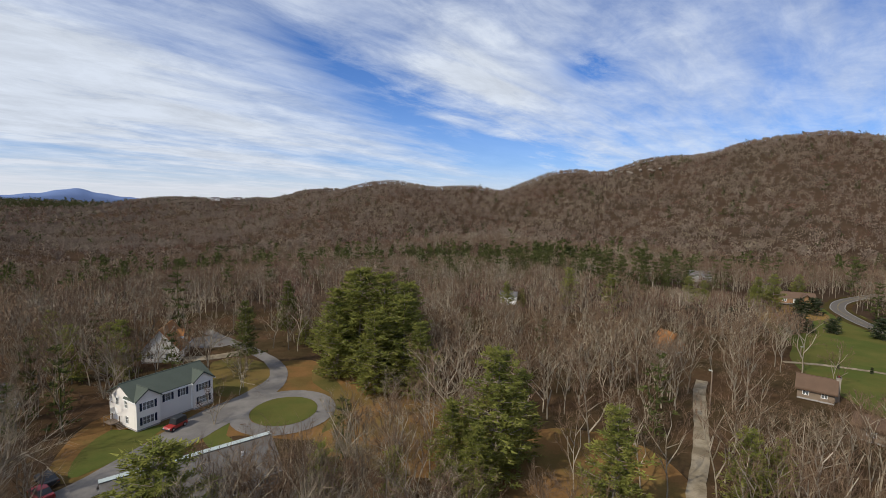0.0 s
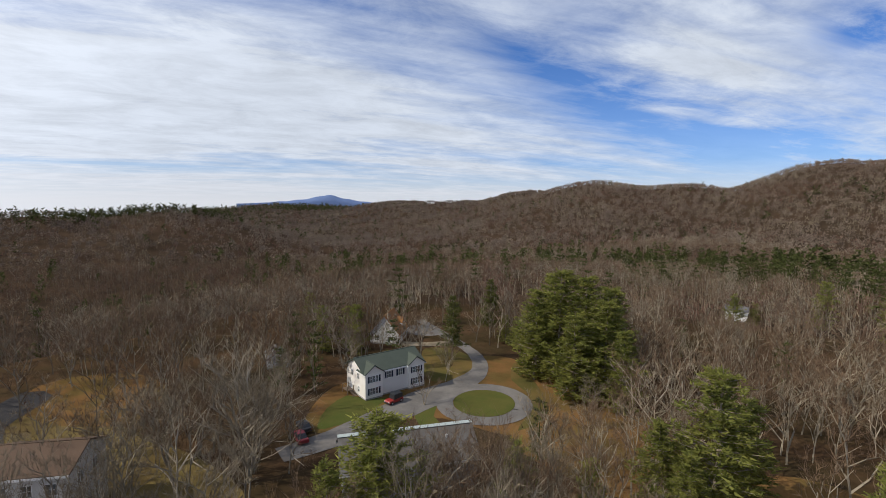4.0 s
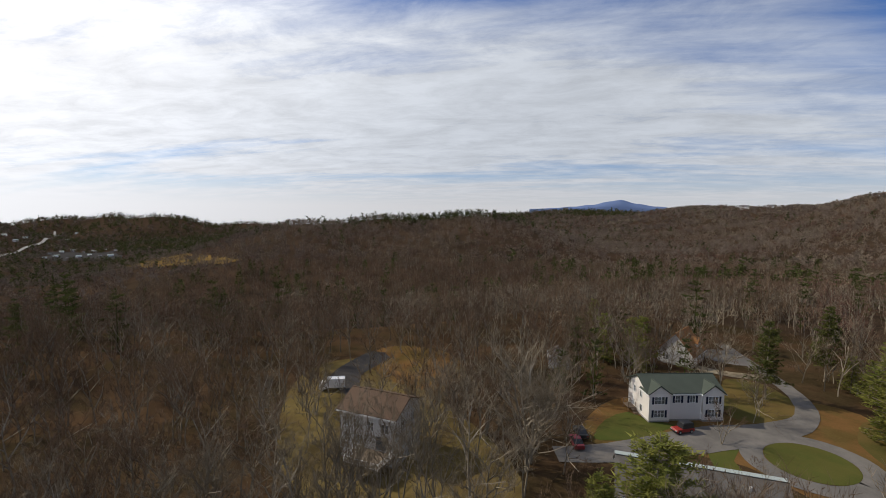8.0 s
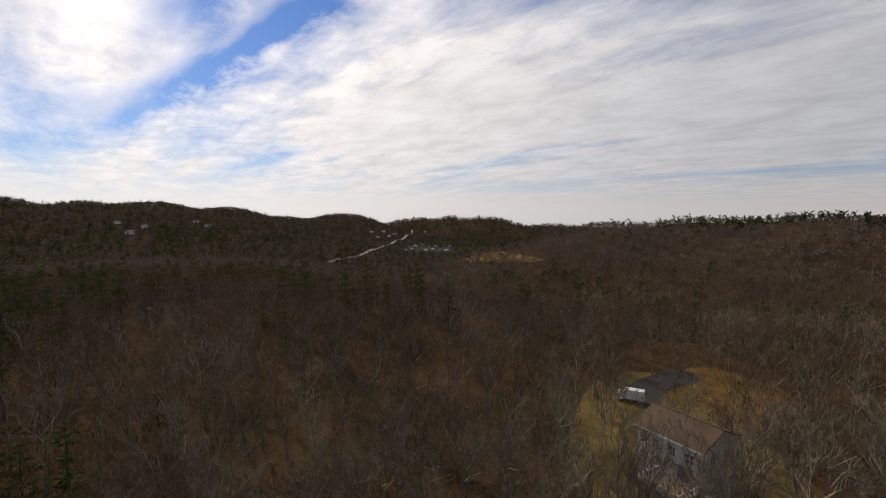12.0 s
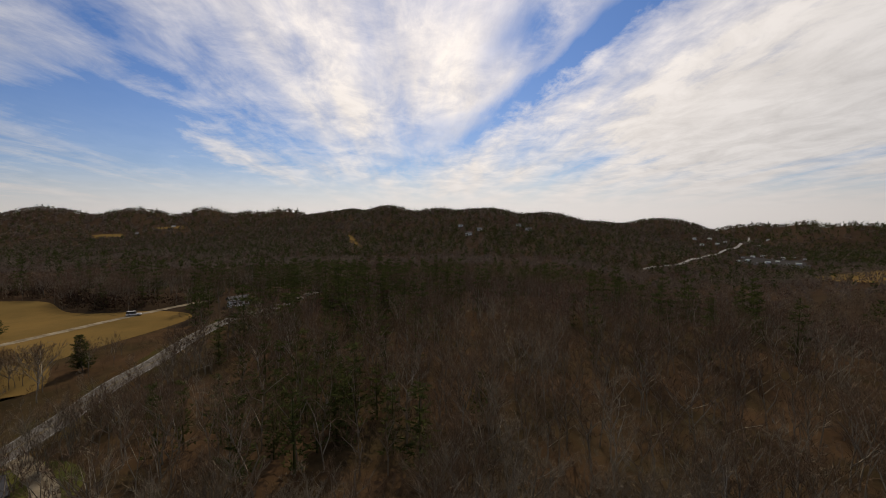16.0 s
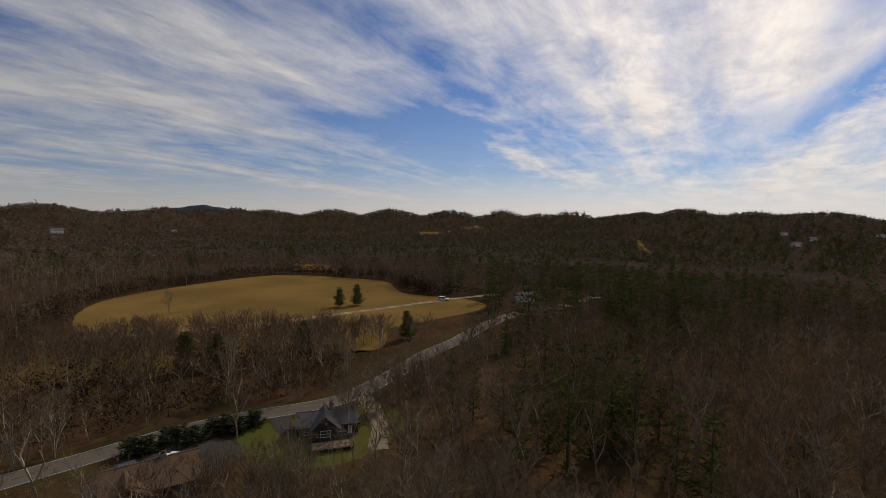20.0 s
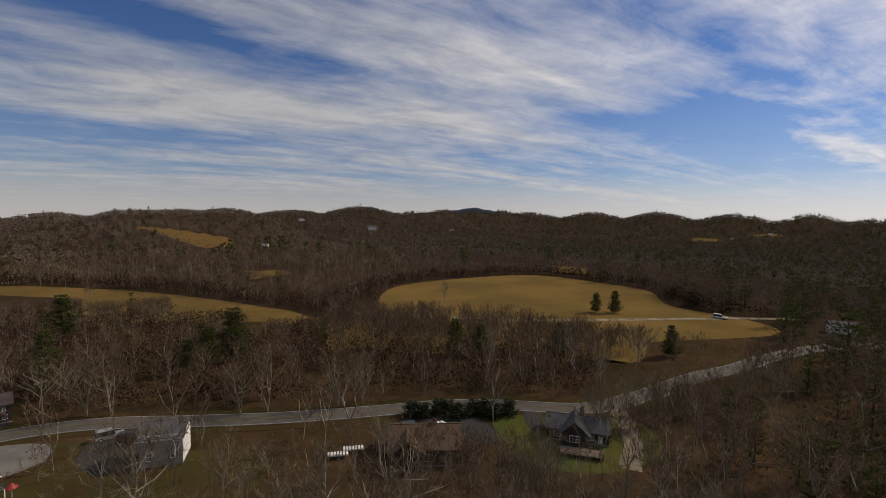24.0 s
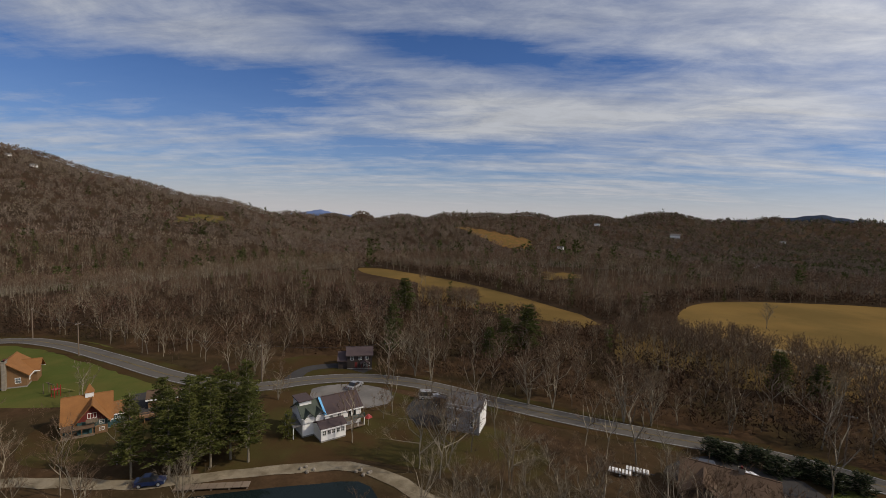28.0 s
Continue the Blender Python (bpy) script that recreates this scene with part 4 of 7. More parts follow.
ribbon("gravel_track", [(22, 40), (30, 56), (34, 65), (40, 76), (45, 86), (53, 103), (58, 112)], 1.25, 0.05, M["gravel"], "pale gravel track through bare trees", "track", 0.0, 0.12, 1.0)
patch("clearing", [(4, 60), (8, 44), (24, 44), (34, 60), (32, 78), (18, 84), (8, 76)], 0.03, M["tan"], "orange leaf litter in a clearing", "ground", -2.0)
patch("lawn_north", LAWN_N, 0.03, M["green"], "wide mown green lawn beside the road", "lawn", 0.5)
patch("dry_corner", [(112, 178), (128, 205), (150, 213), (146, 190), (128, 180)], 0.06, M["straw"], "dry yellow grass at the lawn's edge", "lawn", 0.0)
ribbon("lawn_drive", [(88, 129), (95, 128), (102, 125.6), (109, 122), (118, 114), (132, 98)], 0.9, 0.07, M["gravel"], "narrow paved drive across the lawn", "driveway", 0.0, 0.1, 1.0)
ribbon("path_north", [(86, 84), (96, 94), (112, 100)], 0.8, 0.08, M["gravel"], "pale footpath on the lawn", "path", 0.0, 0.05, 1.0)
main = ribbon("road", ROAD, 2.8, 0.12, M["road"], "two-lane grey asphalt road with worn painted lines", "road", 0.0, 0.05, 2.5)
for nm, off, wd, m_ in (("edge_line", -2.5, 0.09, "paint"), ("edge_line", 2.5, 0.09, "paint"), ("centre_line", -0.12, 0.06, "yellow"), ("centre_line", 0.12, 0.06, "yellow")):
    ribbon(nm, ROAD, wd, 0.16, M[m_], "", "", off, 0.0, None, main)
ribbon("verge", ROAD, 5.0, 0.05, M["rough"], "brown grass verge along the road", "verge", 0.0, 0.4)
patch("lawn_east", LAWN_E, 0.03, M["green"], "green lawn round the log cabin", "lawn", 0.5)
patch("field", FIELD, 0.05, M["straw"], "wide dry yellow-olive pasture", "field", 1.0, 6.0)
def sector_patch(a0, a1, near, far):
    """The outline of a strip between two bearings and two distances."""
    steps = [a0 + (a1 - a0) * k / 8 for k in range(9)]
    pairs = [(a_, far(a_)) for a_ in steps] + [(a_, near(a_)) for a_ in steps[::-1]]
    return [(float(way(a_).x * r_), float(way(a_).y * r_)) for a_, r_ in pairs]


MARGINS = [sector_patch(175, 212, lambda a_: 137 + 5 * math.sin(a_ * 0.4), lambda a_: 176), sector_patch(216, 236, lambda a_: 176 + 1.4 * (a_ - 216), lambda a_: 196 + 4.2 * (a_ - 216))]
patch("field_margin", MARGINS[0], 0.04, M["straw"], "dry grass under the trees below the pasture", "field", -1.0)
patch("slope_margin", MARGINS[1], 0.04, M["straw"], "dry grass under the trees below the long pasture", "field", -1.0)
patch("field_slope", FIELD_2, 0.05, M["straw"], "long dry pasture strip between woods", "field", 1.0, 6.0)
ribbon("farm_road", [(95, -166), (60, -172), (25, -181), (-11, -197), (-52, -216.6), (-78, -226)], 1.9, 0.12, M["gravel"], "pale farm road along the pasture", "road", 0.0, 0.15, 1.0)
water = patch("pond", POND, 0.04, M["water"], "dark still pond behind a gravel dam", "pond", 3.0)
ribbon("dam_track", [(92, 22), (86, 10), (77, -3), (74.5, -9), (69.5, -21.5), (64.5, -31), (58, -35), (50, -37), (42, -44)], 1.3, 0.08, M["gravel"], "pale gravel track along the pond", "track", 0.0, 0.25, 1.2)
patch("yard_south", [(74, -12), (86, -18), (100, -30), (96, -46), (84, -54), (66, -58), (52, -62), (46, -52), (58, -40), (68, -30)], 0.02, M["rough"], "olive brown yard grass behind roadside houses", "lawn", -1.0)
patch("yard_lodge", [(92, 10), (106, 8), (110, -6), (102, -16), (88, -12), (84, -2)], 0.03, M["rough"], "mown yard round the teal lodge", "lawn", 0.0)
patch("lot_white", [(90, -36), (98, -38), (96, -47), (88, -52), (82, -48), (84, -40)], 0.08, M["asphalt"], "pale concrete parking area by the white house", "pavement", 0.5)
patch("lot_grey", [(70.5, -48), (78, -50), (82, -57), (79, -62), (73, -58), (69, -52)], 0.08, M["tar"], "grey parking area beside the grey house", "pavement", 0.5)
patch("lot_lodge", [(106, -2), (114, -6), (112, -14), (102, -14), (98, -8)], 0.08, M["tar"], "paved parking beside the teal lodge", "pavement", 0.5)
patch("lot_brown", [(36, -72), (34, -84), (22, -88), (16, -80), (26, -74)], 0.08, M["tar"], "asphalt yard behind the brown-roofed house", "pavement", 0.5)
patch("lawn_ranch", [(14, -78), (18, -90), (6, -98), (-8, -98), (-12, -88), (-6, -78), (4, -74)], 0.03, M["green"], "green yard round the dark ranch house", "lawn", 0.0)
ribbon("ranch_drive", [(12, -97), (11, -91), (9, -87)], 1.8, 0.09, M["tar"], "short paved drive to the ranch house", "driveway", 0.0, 0.1, 1.0)
ribbon("south_drive", [(-4, -105), (-6, -97), (-7, -88), (-6, -78)], 1.7, 0.09, M["gravel"], "pale gravel drive from the road", "driveway", 0.0, 0.15, 1.0)
patch("yard_dark", [(102, -56), (112, -58), (122, -44), (118, -34), (108, -36), (106, -46)], 0.04, M["rough"], "rough grass beside the dark house", "lawn", 0.5)
ribbon("dark_drive", [(106, -36), (111, -42), (109, -50), (102, -54)], 1.8, 0.09, M["tar"], "curved asphalt drive at the dark house", "driveway", 0.0, 0.1, 1.0)

# ---- buildings ----


def box(bm, x0, x1, y0, y1, z0, z1):
    m = Matrix.LocRotScale(((x0 + x1) / 2, (y0 + y1) / 2, (z0 + z1) / 2), None, (x1 - x0, y1 - y0, z1 - z0))
    return bmesh.ops.create_cube(bm, size=1.0, matrix=m)["verts"]


def boxes(*rows):
    bm = bmesh.new()
    for row in rows:
        box(bm, *row)
    return bm


def wall_panel(length, low, high, holes, thick=0.2, gable=0.0):
    """A wall along x from 0, its outer face at y = 0, with openings through it; gable: the height of a peak over its middle."""
    bm = bmesh.new()
    xs = sorted({0.0, length, *(v for h in holes for v in (h[0], h[0] + h[2]))})
    zs = sorted({low, high, *(v for h in holes for v in (h[1], h[1] + h[3]))})
    solid = lambda a, b: not any(h[0] - 1e-4 <= a < h[0] + h[2] - 1e-4 and h[1] - 1e-4 <= b < h[1] + h[3] - 1e-4 for h in holes)
    for i in range(len(xs) - 1):
        for j in range(len(zs) - 1):
            if solid(xs[i], zs[j]):
                box(bm, xs[i], xs[i + 1], 0, thick, zs[j], zs[j + 1])
    if gable:
        tri = [(0, high), (length, high), (length / 2, high + gable)]
        f = [bm.verts.new((x, 0, z)) for x, z in tri]
        b = [bm.verts.new((x, thick, z)) for x, z in tri]
        bm.faces.new(f)
        bm.faces.new(b[::-1])
        for i in range(3):
            bm.faces.new((f[i], b[i], b[(i + 1) % 3], f[(i + 1) % 3]))
    bmesh.ops.remove_doubles(bm, verts=bm.verts, dist=1e-4)
    bmesh.ops.recalc_face_normals(bm, faces=bm.faces)
    return bm


def placed(ob, parent, m):
    ob.parent = parent
    ob.matrix_local = m
    return ob


def window(parent, m, w, h, shutters=None, bars=(1, 1), trim="trim"):
    """A window in an opening: frame > pane, sash bars; the origin is the opening's lower left corner."""
    t = 0.09
    fr = placed(link("window", boxes((-t, w + t, -0.05, 0.08, -t, 0), (-t, w + t, -0.05, 0.08, h, h + t), (-t, 0, -0.05, 0.08, 0, h), (w, w + t, -0.05, 0.08, 0, h),
                                     *[((i + 1) * w / (bars[0] + 1) - 0.03, (i + 1) * w / (bars[0] + 1) + 0.03, 0.0, 0.05, 0, h) for i in range(bars[0])],
                                     *[(0, w, 0.005, 0.045, (i + 1) * h / (bars[1] + 1) - 0.02, (i + 1) * h / (bars[1] + 1) + 0.02) for i in range(bars[1])]), M[trim]), parent, m)
    part("pane", boxes((0.002, w - 0.002, 0.085, 0.1, 0.002, h - 0.002)), M["glass"], fr, "dark reflecting glass")
    if shutters:
        for x0 in (-t - 0.42, w + t + 0.04):
            part("shutter", boxes((x0, x0 + 0.38, -0.06, -0.003, -0.02, h + 0.02)), M[shutters], fr, "dark shutter")
    return fr


def roof_slab(x0, x1, y_eave, z_eave, y_ridge, z_ridge, thick=0.22):
    """One sloping side of a roof, running along x."""
    bm = bmesh.new()
    lo = [(x0, y_eave, z_eave), (x1, y_eave, z_eave), (x1, y_ridge, z_ridge), (x0, y_ridge, z_ridge)]
    a = [bm.verts.new(p) for p in lo]
    b = [bm.verts.new((x, y, z + thick)) for x, y, z in lo]
    bm.faces.new(a)
    bm.faces.new(b)
    for i in range(4):
        bm.faces.new((a[i], a[(i + 1) % 4], b[(i + 1) % 4], b[i]))
    bmesh.ops.recalc_face_normals(bm, faces=bm.faces)
    return bm


class House:
    """A gabled house: local x along the ridge, the front at -y. base: the ground's height."""

    def __init__(self, name, label, x, y, turn, length, depth, eave, ridge, wall, roof, holes=(), base=0.0, over=0.4, foundation=0.35, trim="trim", gables=None, category="house", fascia="trim"):
        self.root, self.fascia = new(name), fascia
        self.root.matrix_world = pose(x, y, base, 0, 0, turn)
        tagged(self.root, label, category)
        self.L, self.W, self.eave, self.ridge = length, depth, eave, ridge
        c, s = math.cos(radians(turn)), math.sin(radians(turn))
        m = 1.2
        cor = [(-length / 2 - m, -depth / 2 - m), (length / 2 + m, -depth / 2 - m), (length / 2 + m, depth / 2 + m), (-length / 2 - m, depth / 2 + m)]
        KEEP_OUT.append((np.array([(x + c * u - s * v, y + s * u + c * v) for u, v in cor]), 1.0))
        L, W = length, depth
        walls = dict(front=(pose(-L / 2, -W / 2, 0), L, 0), right=(pose(L / 2, -W / 2, 0, 0, 0, 90), W, ridge - eave),
                     back=(pose(L / 2, W / 2, 0, 0, 0, 180), L, 0), left=(pose(-L / 2, W / 2, 0, 0, 0, -90), W, ridge - eave))
        self.walls = {}
        for side, (m4, ln, peak) in walls.items():
            mine = [h[1:] for h in holes if h[0] == side]
            inset = 0.2 if side in ("left", "right") else 0.0
            bm = wall_panel(ln - 2 * inset, foundation, eave, [(h[0] - inset, *h[1:4]) for h in mine], 0.2, 0.0)
            if peak:
                tri = [(-inset, eave), (ln - inset, eave), (ln / 2 - inset, ridge)]
                f = [bm.verts.new((u, 0, z)) for u, z in tri]
                b = [bm.verts.new((u, 0.2, z)) for u, z in tri]
                bm.faces.new(f)
                bm.faces.new(b[::-1])
                for i in range(3):
                    bm.faces.new((f[i], b[i], b[(i + 1) % 3], f[(i + 1) % 3]))
                bmesh.ops.recalc_face_normals(bm, faces=bm.faces)
            mat_ = (gables or {}).get(side, wall)
            w_ = placed(link("wall", bm, M[mat_]), self.root, m4 @ pose(inset, 0, 0))
            self.walls[side] = m4
            for h in mine:
                if len(h) > 4 and h[4] == "door":
                    d_ = placed(link("door", boxes((0.03, h[2] - 0.03, 0.03, 0.09, 0, h[3] - 0.03)), M[h[5] if len(h) > 5 else "trim"]), self.root, m4 @ pose(h[0], 0, h[1]))
                    part("handle", boxes((h[2] - 0.16, h[2] - 0.1, -0.03, 0.03, 0.95, 1.05)), M["silver"], d_)
                else:
                    window(self.root, m4 @ pose(h[0], 0, h[1]), h[2], h[3], h[4] if len(h) > 4 else None, h[5] if len(h) > 5 else (1, 1), trim)
        if foundation > 0:
            part("foundation", boxes((-L / 2 + 0.03, L / 2 - 0.03, -W / 2 + 0.03, W / 2 - 0.03, -0.6, foundation)), M["block"], self.root, "grey block foundation")
        self.gable_roof(0, 0, L, W, eave, ridge, roof, over)

    def gable_roof(self, cx, cy, L, W, eave, ridge, roof, over=0.4, turn=0.0, z=0.0):
        slope = (ridge - eave) / (W / 2)
        m = pose(cx, cy, z + 0.02, 0, 0, turn)
        for s in (-1, 1):
            bm = roof_slab(-L / 2 - over, L / 2 + over, s * (W / 2 + over), eave - slope * over, 0.0, ridge)
            placed(link("roof_slope", bm, M[roof]), self.root, m)
            placed(link("fascia", boxes((-L / 2 - over, L / 2 + over, s * (W / 2 + over) - 0.03, s * (W / 2 + over) + 0.03, eave - slope * over - 0.16, eave - slope * over + 0.12)), M[self.fascia]), self.root, m)
        placed(link("ridge_cap", boxes((-L / 2 - over, L / 2 + over, -0.12, 0.12, ridge + 0.16, ridge + 0.26)), M[roof]), self.root, m)

    def block(self, x0, x1, y0, y1, z0, z1, wall, name="wall", label=""):
        return part(name, boxes((x0, x1, y0, y1, z0, z1)), M[wall], self.root, label)

    def gable_end(self, cx, y, W, eave, ridge, wall, low=0.0, thick=0.2, turn=0.0):
        """A gabled wall facing -y, centred at cx."""
        bm = wall_panel(W, low, eave, [], thick, ridge - eave)
        return placed(link("wall", bm, M[wall]), self.root, pose(cx, y, 0, 0, 0, turn) @ pose(-W / 2, 0, 0))

    def chimney(self, x, y, w, d, z0, z1, material="stone"):
        c = part("chimney", boxes((x - w / 2, x + w / 2, y - d / 2, y + d / 2, z0, z1), (x - w / 2 - 0.08, x + w / 2 + 0.08, y - d / 2 - 0.08, y + d / 2 + 0.08, z1 - 0.25, z1)), M[material], self.root, "masonry chimney")
        part("flue", boxes((x - 0.15, x + 0.15, y - 0.15, y + 0.15, z1 + 0.002, z1 + 0.3)), M["maroon"], c)


def railing(root, points, z, material="trim", high=1.0, gap=1.5):
    """Posts, rails and balusters along a line of deck corners."""
    for (x0, y0), (x1, y1) in zip(points, points[1:]):
        ln = math.hypot(x1 - x0, y1 - y0)
        turn = math.degrees(math.atan2(y1 - y0, x1 - x0))
        m = pose(x0, y0, z, 0, 0, turn)
        placed(link("rail", boxes((0, ln, -0.05, 0.05, high - 0.07, high), (0, ln, -0.03, 0.03, 0.1, 0.16)), M[material]), root, m)
        for i in range(int(ln / gap) + 1):
            placed(link("post", boxes((-0.05, 0.05, -0.06, 0.06, 0, high - 0.07)), M[material]), root, m @ pose(i * ln / max(1, int(ln / gap)), 0, 0))
        bm = bmesh.new()
        k = int(ln / 0.18)
        for i in range(k):
            box(bm, (i + 0.5) * ln / k - 0.018, (i + 0.5) * ln / k + 0.018, -0.02, 0.02, 0.16, high - 0.07)
        placed(link("balusters", bm, M[material]), root, m)


# the cream two-storey house with a green roof
front = [("front", 5.35, 3.55, 1.0, 1.35, "shutter"), ("front", 8.2, 3.55, 1.0, 1.35, "shutter")]
A = House("cream_house", "two-storey cream-sided house with green shingle roof", -56.4, 84.0, 63.9, 14.5, 8.0, 5.5, 7.6, "siding", "roofgreen",
          front + [("left", 2.2, 3.7, 0.8, 1.2), ("left", 5.0, 3.7, 0.8, 1.2), ("left", 5.2, 1.0, 0.8, 1.2), ("left", 1.6, 0.95, 0.95, 2.05, "door")])
for x_ in (-7.25, 3.2):
    placed(link("bay_wall", wall_panel(4.05, 0.35, 5.5, [(1.05, 3.55, 1.9, 1.35), (1.05, 1.0, 1.9, 1.35)], 0.15), M["siding"]), A.root, pose(x_, -4.6, 0))
    for u_ in (x_, x_ + 3.9):
        A.block(u_, u_ + 0.15, -4.447, -4.003, 0.35, 5.5, "siding", "bay_side")
    A.block(x_ + 0.03, x_ + 4.02, -4.57, -3.98, -0.6, 0.347, "block", "bay_foundation")
    for z_ in (1.0, 3.55):
        window(A.root, pose(x_ + 1.05, -4.6, z_), 1.9, 1.35, "shutter", (2, 1))
    A.gable_roof(x_ + 2.025, -2.95, 3.3, 4.05, 5.5, 7.0, "roofgreen", 0.3, 90)
    A.gable_end(x_ + 2.025, -4.6, 4.05, 5.5, 6.95, "siding", 5.502, 0.15)
for x_ in (-3.13, 3.13):
    A.block(x_ - 0.07, x_ + 0.07, -4.12, -4.003, 0.35, 5.4, "trim", "corner_board")
st = new("stair")
st.parent = A.root
tagged(st, "weathered wooden entry stair with a landing")
st.matrix_local = pose(-7.4, 1.4, 0)
for i in range(6):
    part("step", boxes((-1.0, -0.05, -1.5 - 0.28 * i, -1.22 - 0.28 * i, 0.9 - 0.16 * (i + 1) - 0.05, 0.9 - 0.16 * (i + 1))), M["wood"], st)
part("landing", boxes((-1.6, -0.05, -1.2, 1.2, 0.8, 0.9)), M["wood"], st)
for u, v in ((-1.55, -1.15), (-1.55, 1.15), (-0.15, -1.15), (-0.15, 1.15)):
    part("post", boxes((u - 0.05, u + 0.05, v - 0.05, v + 0.05, 0, 1.9)), M["wood"], st)
part("rail", boxes((-1.6, -1.5, -1.15, 1.15, 1.8, 1.88), (-1.55, -0.1, 1.1, 1.2, 1.8, 1.88)), M["wood"], st)

# the grey metal-roofed barn
barn = House("grey_barn", "long grey two-storey building with dull metal roof", -33.9, 56.2, 42.3, 18.8, 8.6, 4.6, 7.2, "greyside", "metal",
             [("front", u, z, 1.5, 0.9, None, (2, 0)) for u in (3.0, 8.0, 13.0, 16.2) for z in (0.6, 2.9)], 0.0, 0.5)
part("ridge_strip", boxes((-9.9, 9.9, -0.15, 0.75, 7.47, 7.53)), M["cap"], barn.root, "pale metal ridge flashing")
for x_ in (-4.0, 5.5):
    part("vent_pipe", boxes((x_ - 0.12, x_ + 0.12, -1.7, -1.46, 6.2, 6.9)), M["trim"], barn.root)

# the orange-roofed house up the drive
# white walls given pale grey siding, for the shadow they stand in
H2 = House("gabled_house", "pale house with steep orange shingle roof", -75.6, 114.6, 107.0, 9.5, 8.6, 3.3, 8.2, "paleside", "rooforange",
           [("left", 1.4, 1.0, 1.3, 1.3), ("left", 5.4, 1.0, 1.3, 1.3), ("front", 2.0, 1.0, 1.0, 1.3), ("front", 5.5, 1.0, 1.0, 1.3)], 0.0, 0.5)
H2.gable_roof(1.6, -2.3, 3.0, 2.0, 5.2, 6.5, "rooforange", 0.2, 90)
H2.gable_end(1.6, -3.7, 1.8, 5.2, 6.4, "paleside", 4.2)
window(H2.root, pose(1.2, -3.73, 4.6), 0.8, 0.8)

H3 = House("small_house", "low white house with pale grey roof among trees", -88.0, 83.0, 140.0, 10.0, 7.0, 3.2, 5.4, "white", "roofgrey", [("front", 2.0, 1.2, 1.0, 1.2), ("left", 3.0, 1.2, 1.0, 1.2)])
H3.root.scale = (0.7, 0.7, 0.75)

# the grey house with the white deck among the bare trees
B = House("grey_house", "tall pale grey house with dull brown roof", -69.5, 27.4, 38.0, 10.0, 7.6, 8.0, 9.8, "paleside", "roofbrown",
          [("front", 0.8, 5.4, 1.0, 1.4), ("front", 2.6, 5.4, 1.0, 1.4), ("front", 5.2, 5.4, 1.0, 1.4), ("front", 7.6, 5.4, 1.2, 1.4), ("front", 0.8, 2.9, 1.2, 1.4), ("front", 3.0, 2.9, 1.2, 1.4), ("front", 6.6, 2.6, 1.8, 2.1, "door", "glass"),
           ("front", 1.6, 0.6, 1.0, 1.0), ("right", 1.6, 5.4, 1.2, 1.4), ("right", 4.6, 5.4, 1.2, 1.4), ("back", 2.4, 5.4, 1.3, 1.5), ("back", 6.4, 5.4, 1.3, 1.5), ("left", 3.0, 5.4, 1.2, 1.4)])
B.root.scale = (1.0, 1.15, 1.0)
D_ = new("deck")
D_.matrix_world = pose(-63.6, 23.2, 0, 0, 0, 36)
tagged(D_, "raised wooden deck with white railing", "deck")
part("floor", boxes((-3.0, 3.0, -2.4, 2.4, 2.3, 2.5)), M["wood"], D_)
for u in (-2.8, 0, 2.8):
    for v in (-2.2, 2.2):
        part("support", boxes((u - 0.1, u + 0.1, v - 0.1, v + 0.1, 0, 2.3)), M["wood"], D_)
railing(D_, [(-2.95, 2.3), (-2.95, -2.35), (2.95, -2.35), (2.95, 2.3)], 2.5)

# the white house with the long maroon roof, patched in blue
W_ = House("white_farmhouse", "white sided farmhouse with dark brown roof under blue tarp strip", 79.9, -36.1, -90, 9.0, 7.4, 4.5, 6.9, "white", "roofmaroon",
           [("front", 1.0, 2.9, 0.8, 1.1), ("front", 3.0, 2.9, 0.8, 1.1), ("front", 5.6, 2.5, 0.9, 2.0, "door", "dark"), ("front", 6.8, 2.5, 0.9, 2.0, "door", "dark"), ("right", 2.0, 2.9, 0.9, 1.2), ("right", 4.6, 2.9, 0.9, 1.2)])
part("tarp_strip", roof_slab(-4.85, -4.35, -4.15, 4.52, 0.0, 7.16, 0.05), M["bluetarp"], W_.root, "pale blue tarp strip down the roof")
W2 = House("white_wing", "white gabled wing with dark green roof and dormer", 80.3, -29.1, -90, 5.0, 6.8, 4.6, 6.6, "white", "roofgreen", [("front", 0.5, 2.9, 0.7, 1.0), ("front", 3.6, 2.9, 0.7, 1.0), ("left", 2.0, 2.6, 0.9, 1.2)])
for x_ in (-1.2, 1.4):
    W2.gable_roof(x_, -2.6, 3.2, 2.2, 4.5, 5.6, "roofgreen", 0.2, 90)
    W2.gable_end(x_, -3.75, 2.0, 4.5, 5.5, "white", 3.2)
W2.block(-2.4, 0.4, -1.0, 3.0, 4.6, 7.2, "white", "dormer_wall")
part("dormer_roof", boxes((-2.7, 0.7, -1.4, 3.3, 7.202, 7.42)), M["roofmaroon"], W2.root, "flat dark dormer roof")
part("porch_roof", roof_slab(-4.6, -2.6, -3.2, 2.6, 2.6, 3.6, 0.15), M["roofgrey"], W2.root, "sloping porch roof")
for v in (-3.0, 0.0, 2.4):
    part("porch_post", boxes((-4.5, -4.36, v - 0.07, v + 0.07, 0, 2.55)), M["trim"], W2.root)
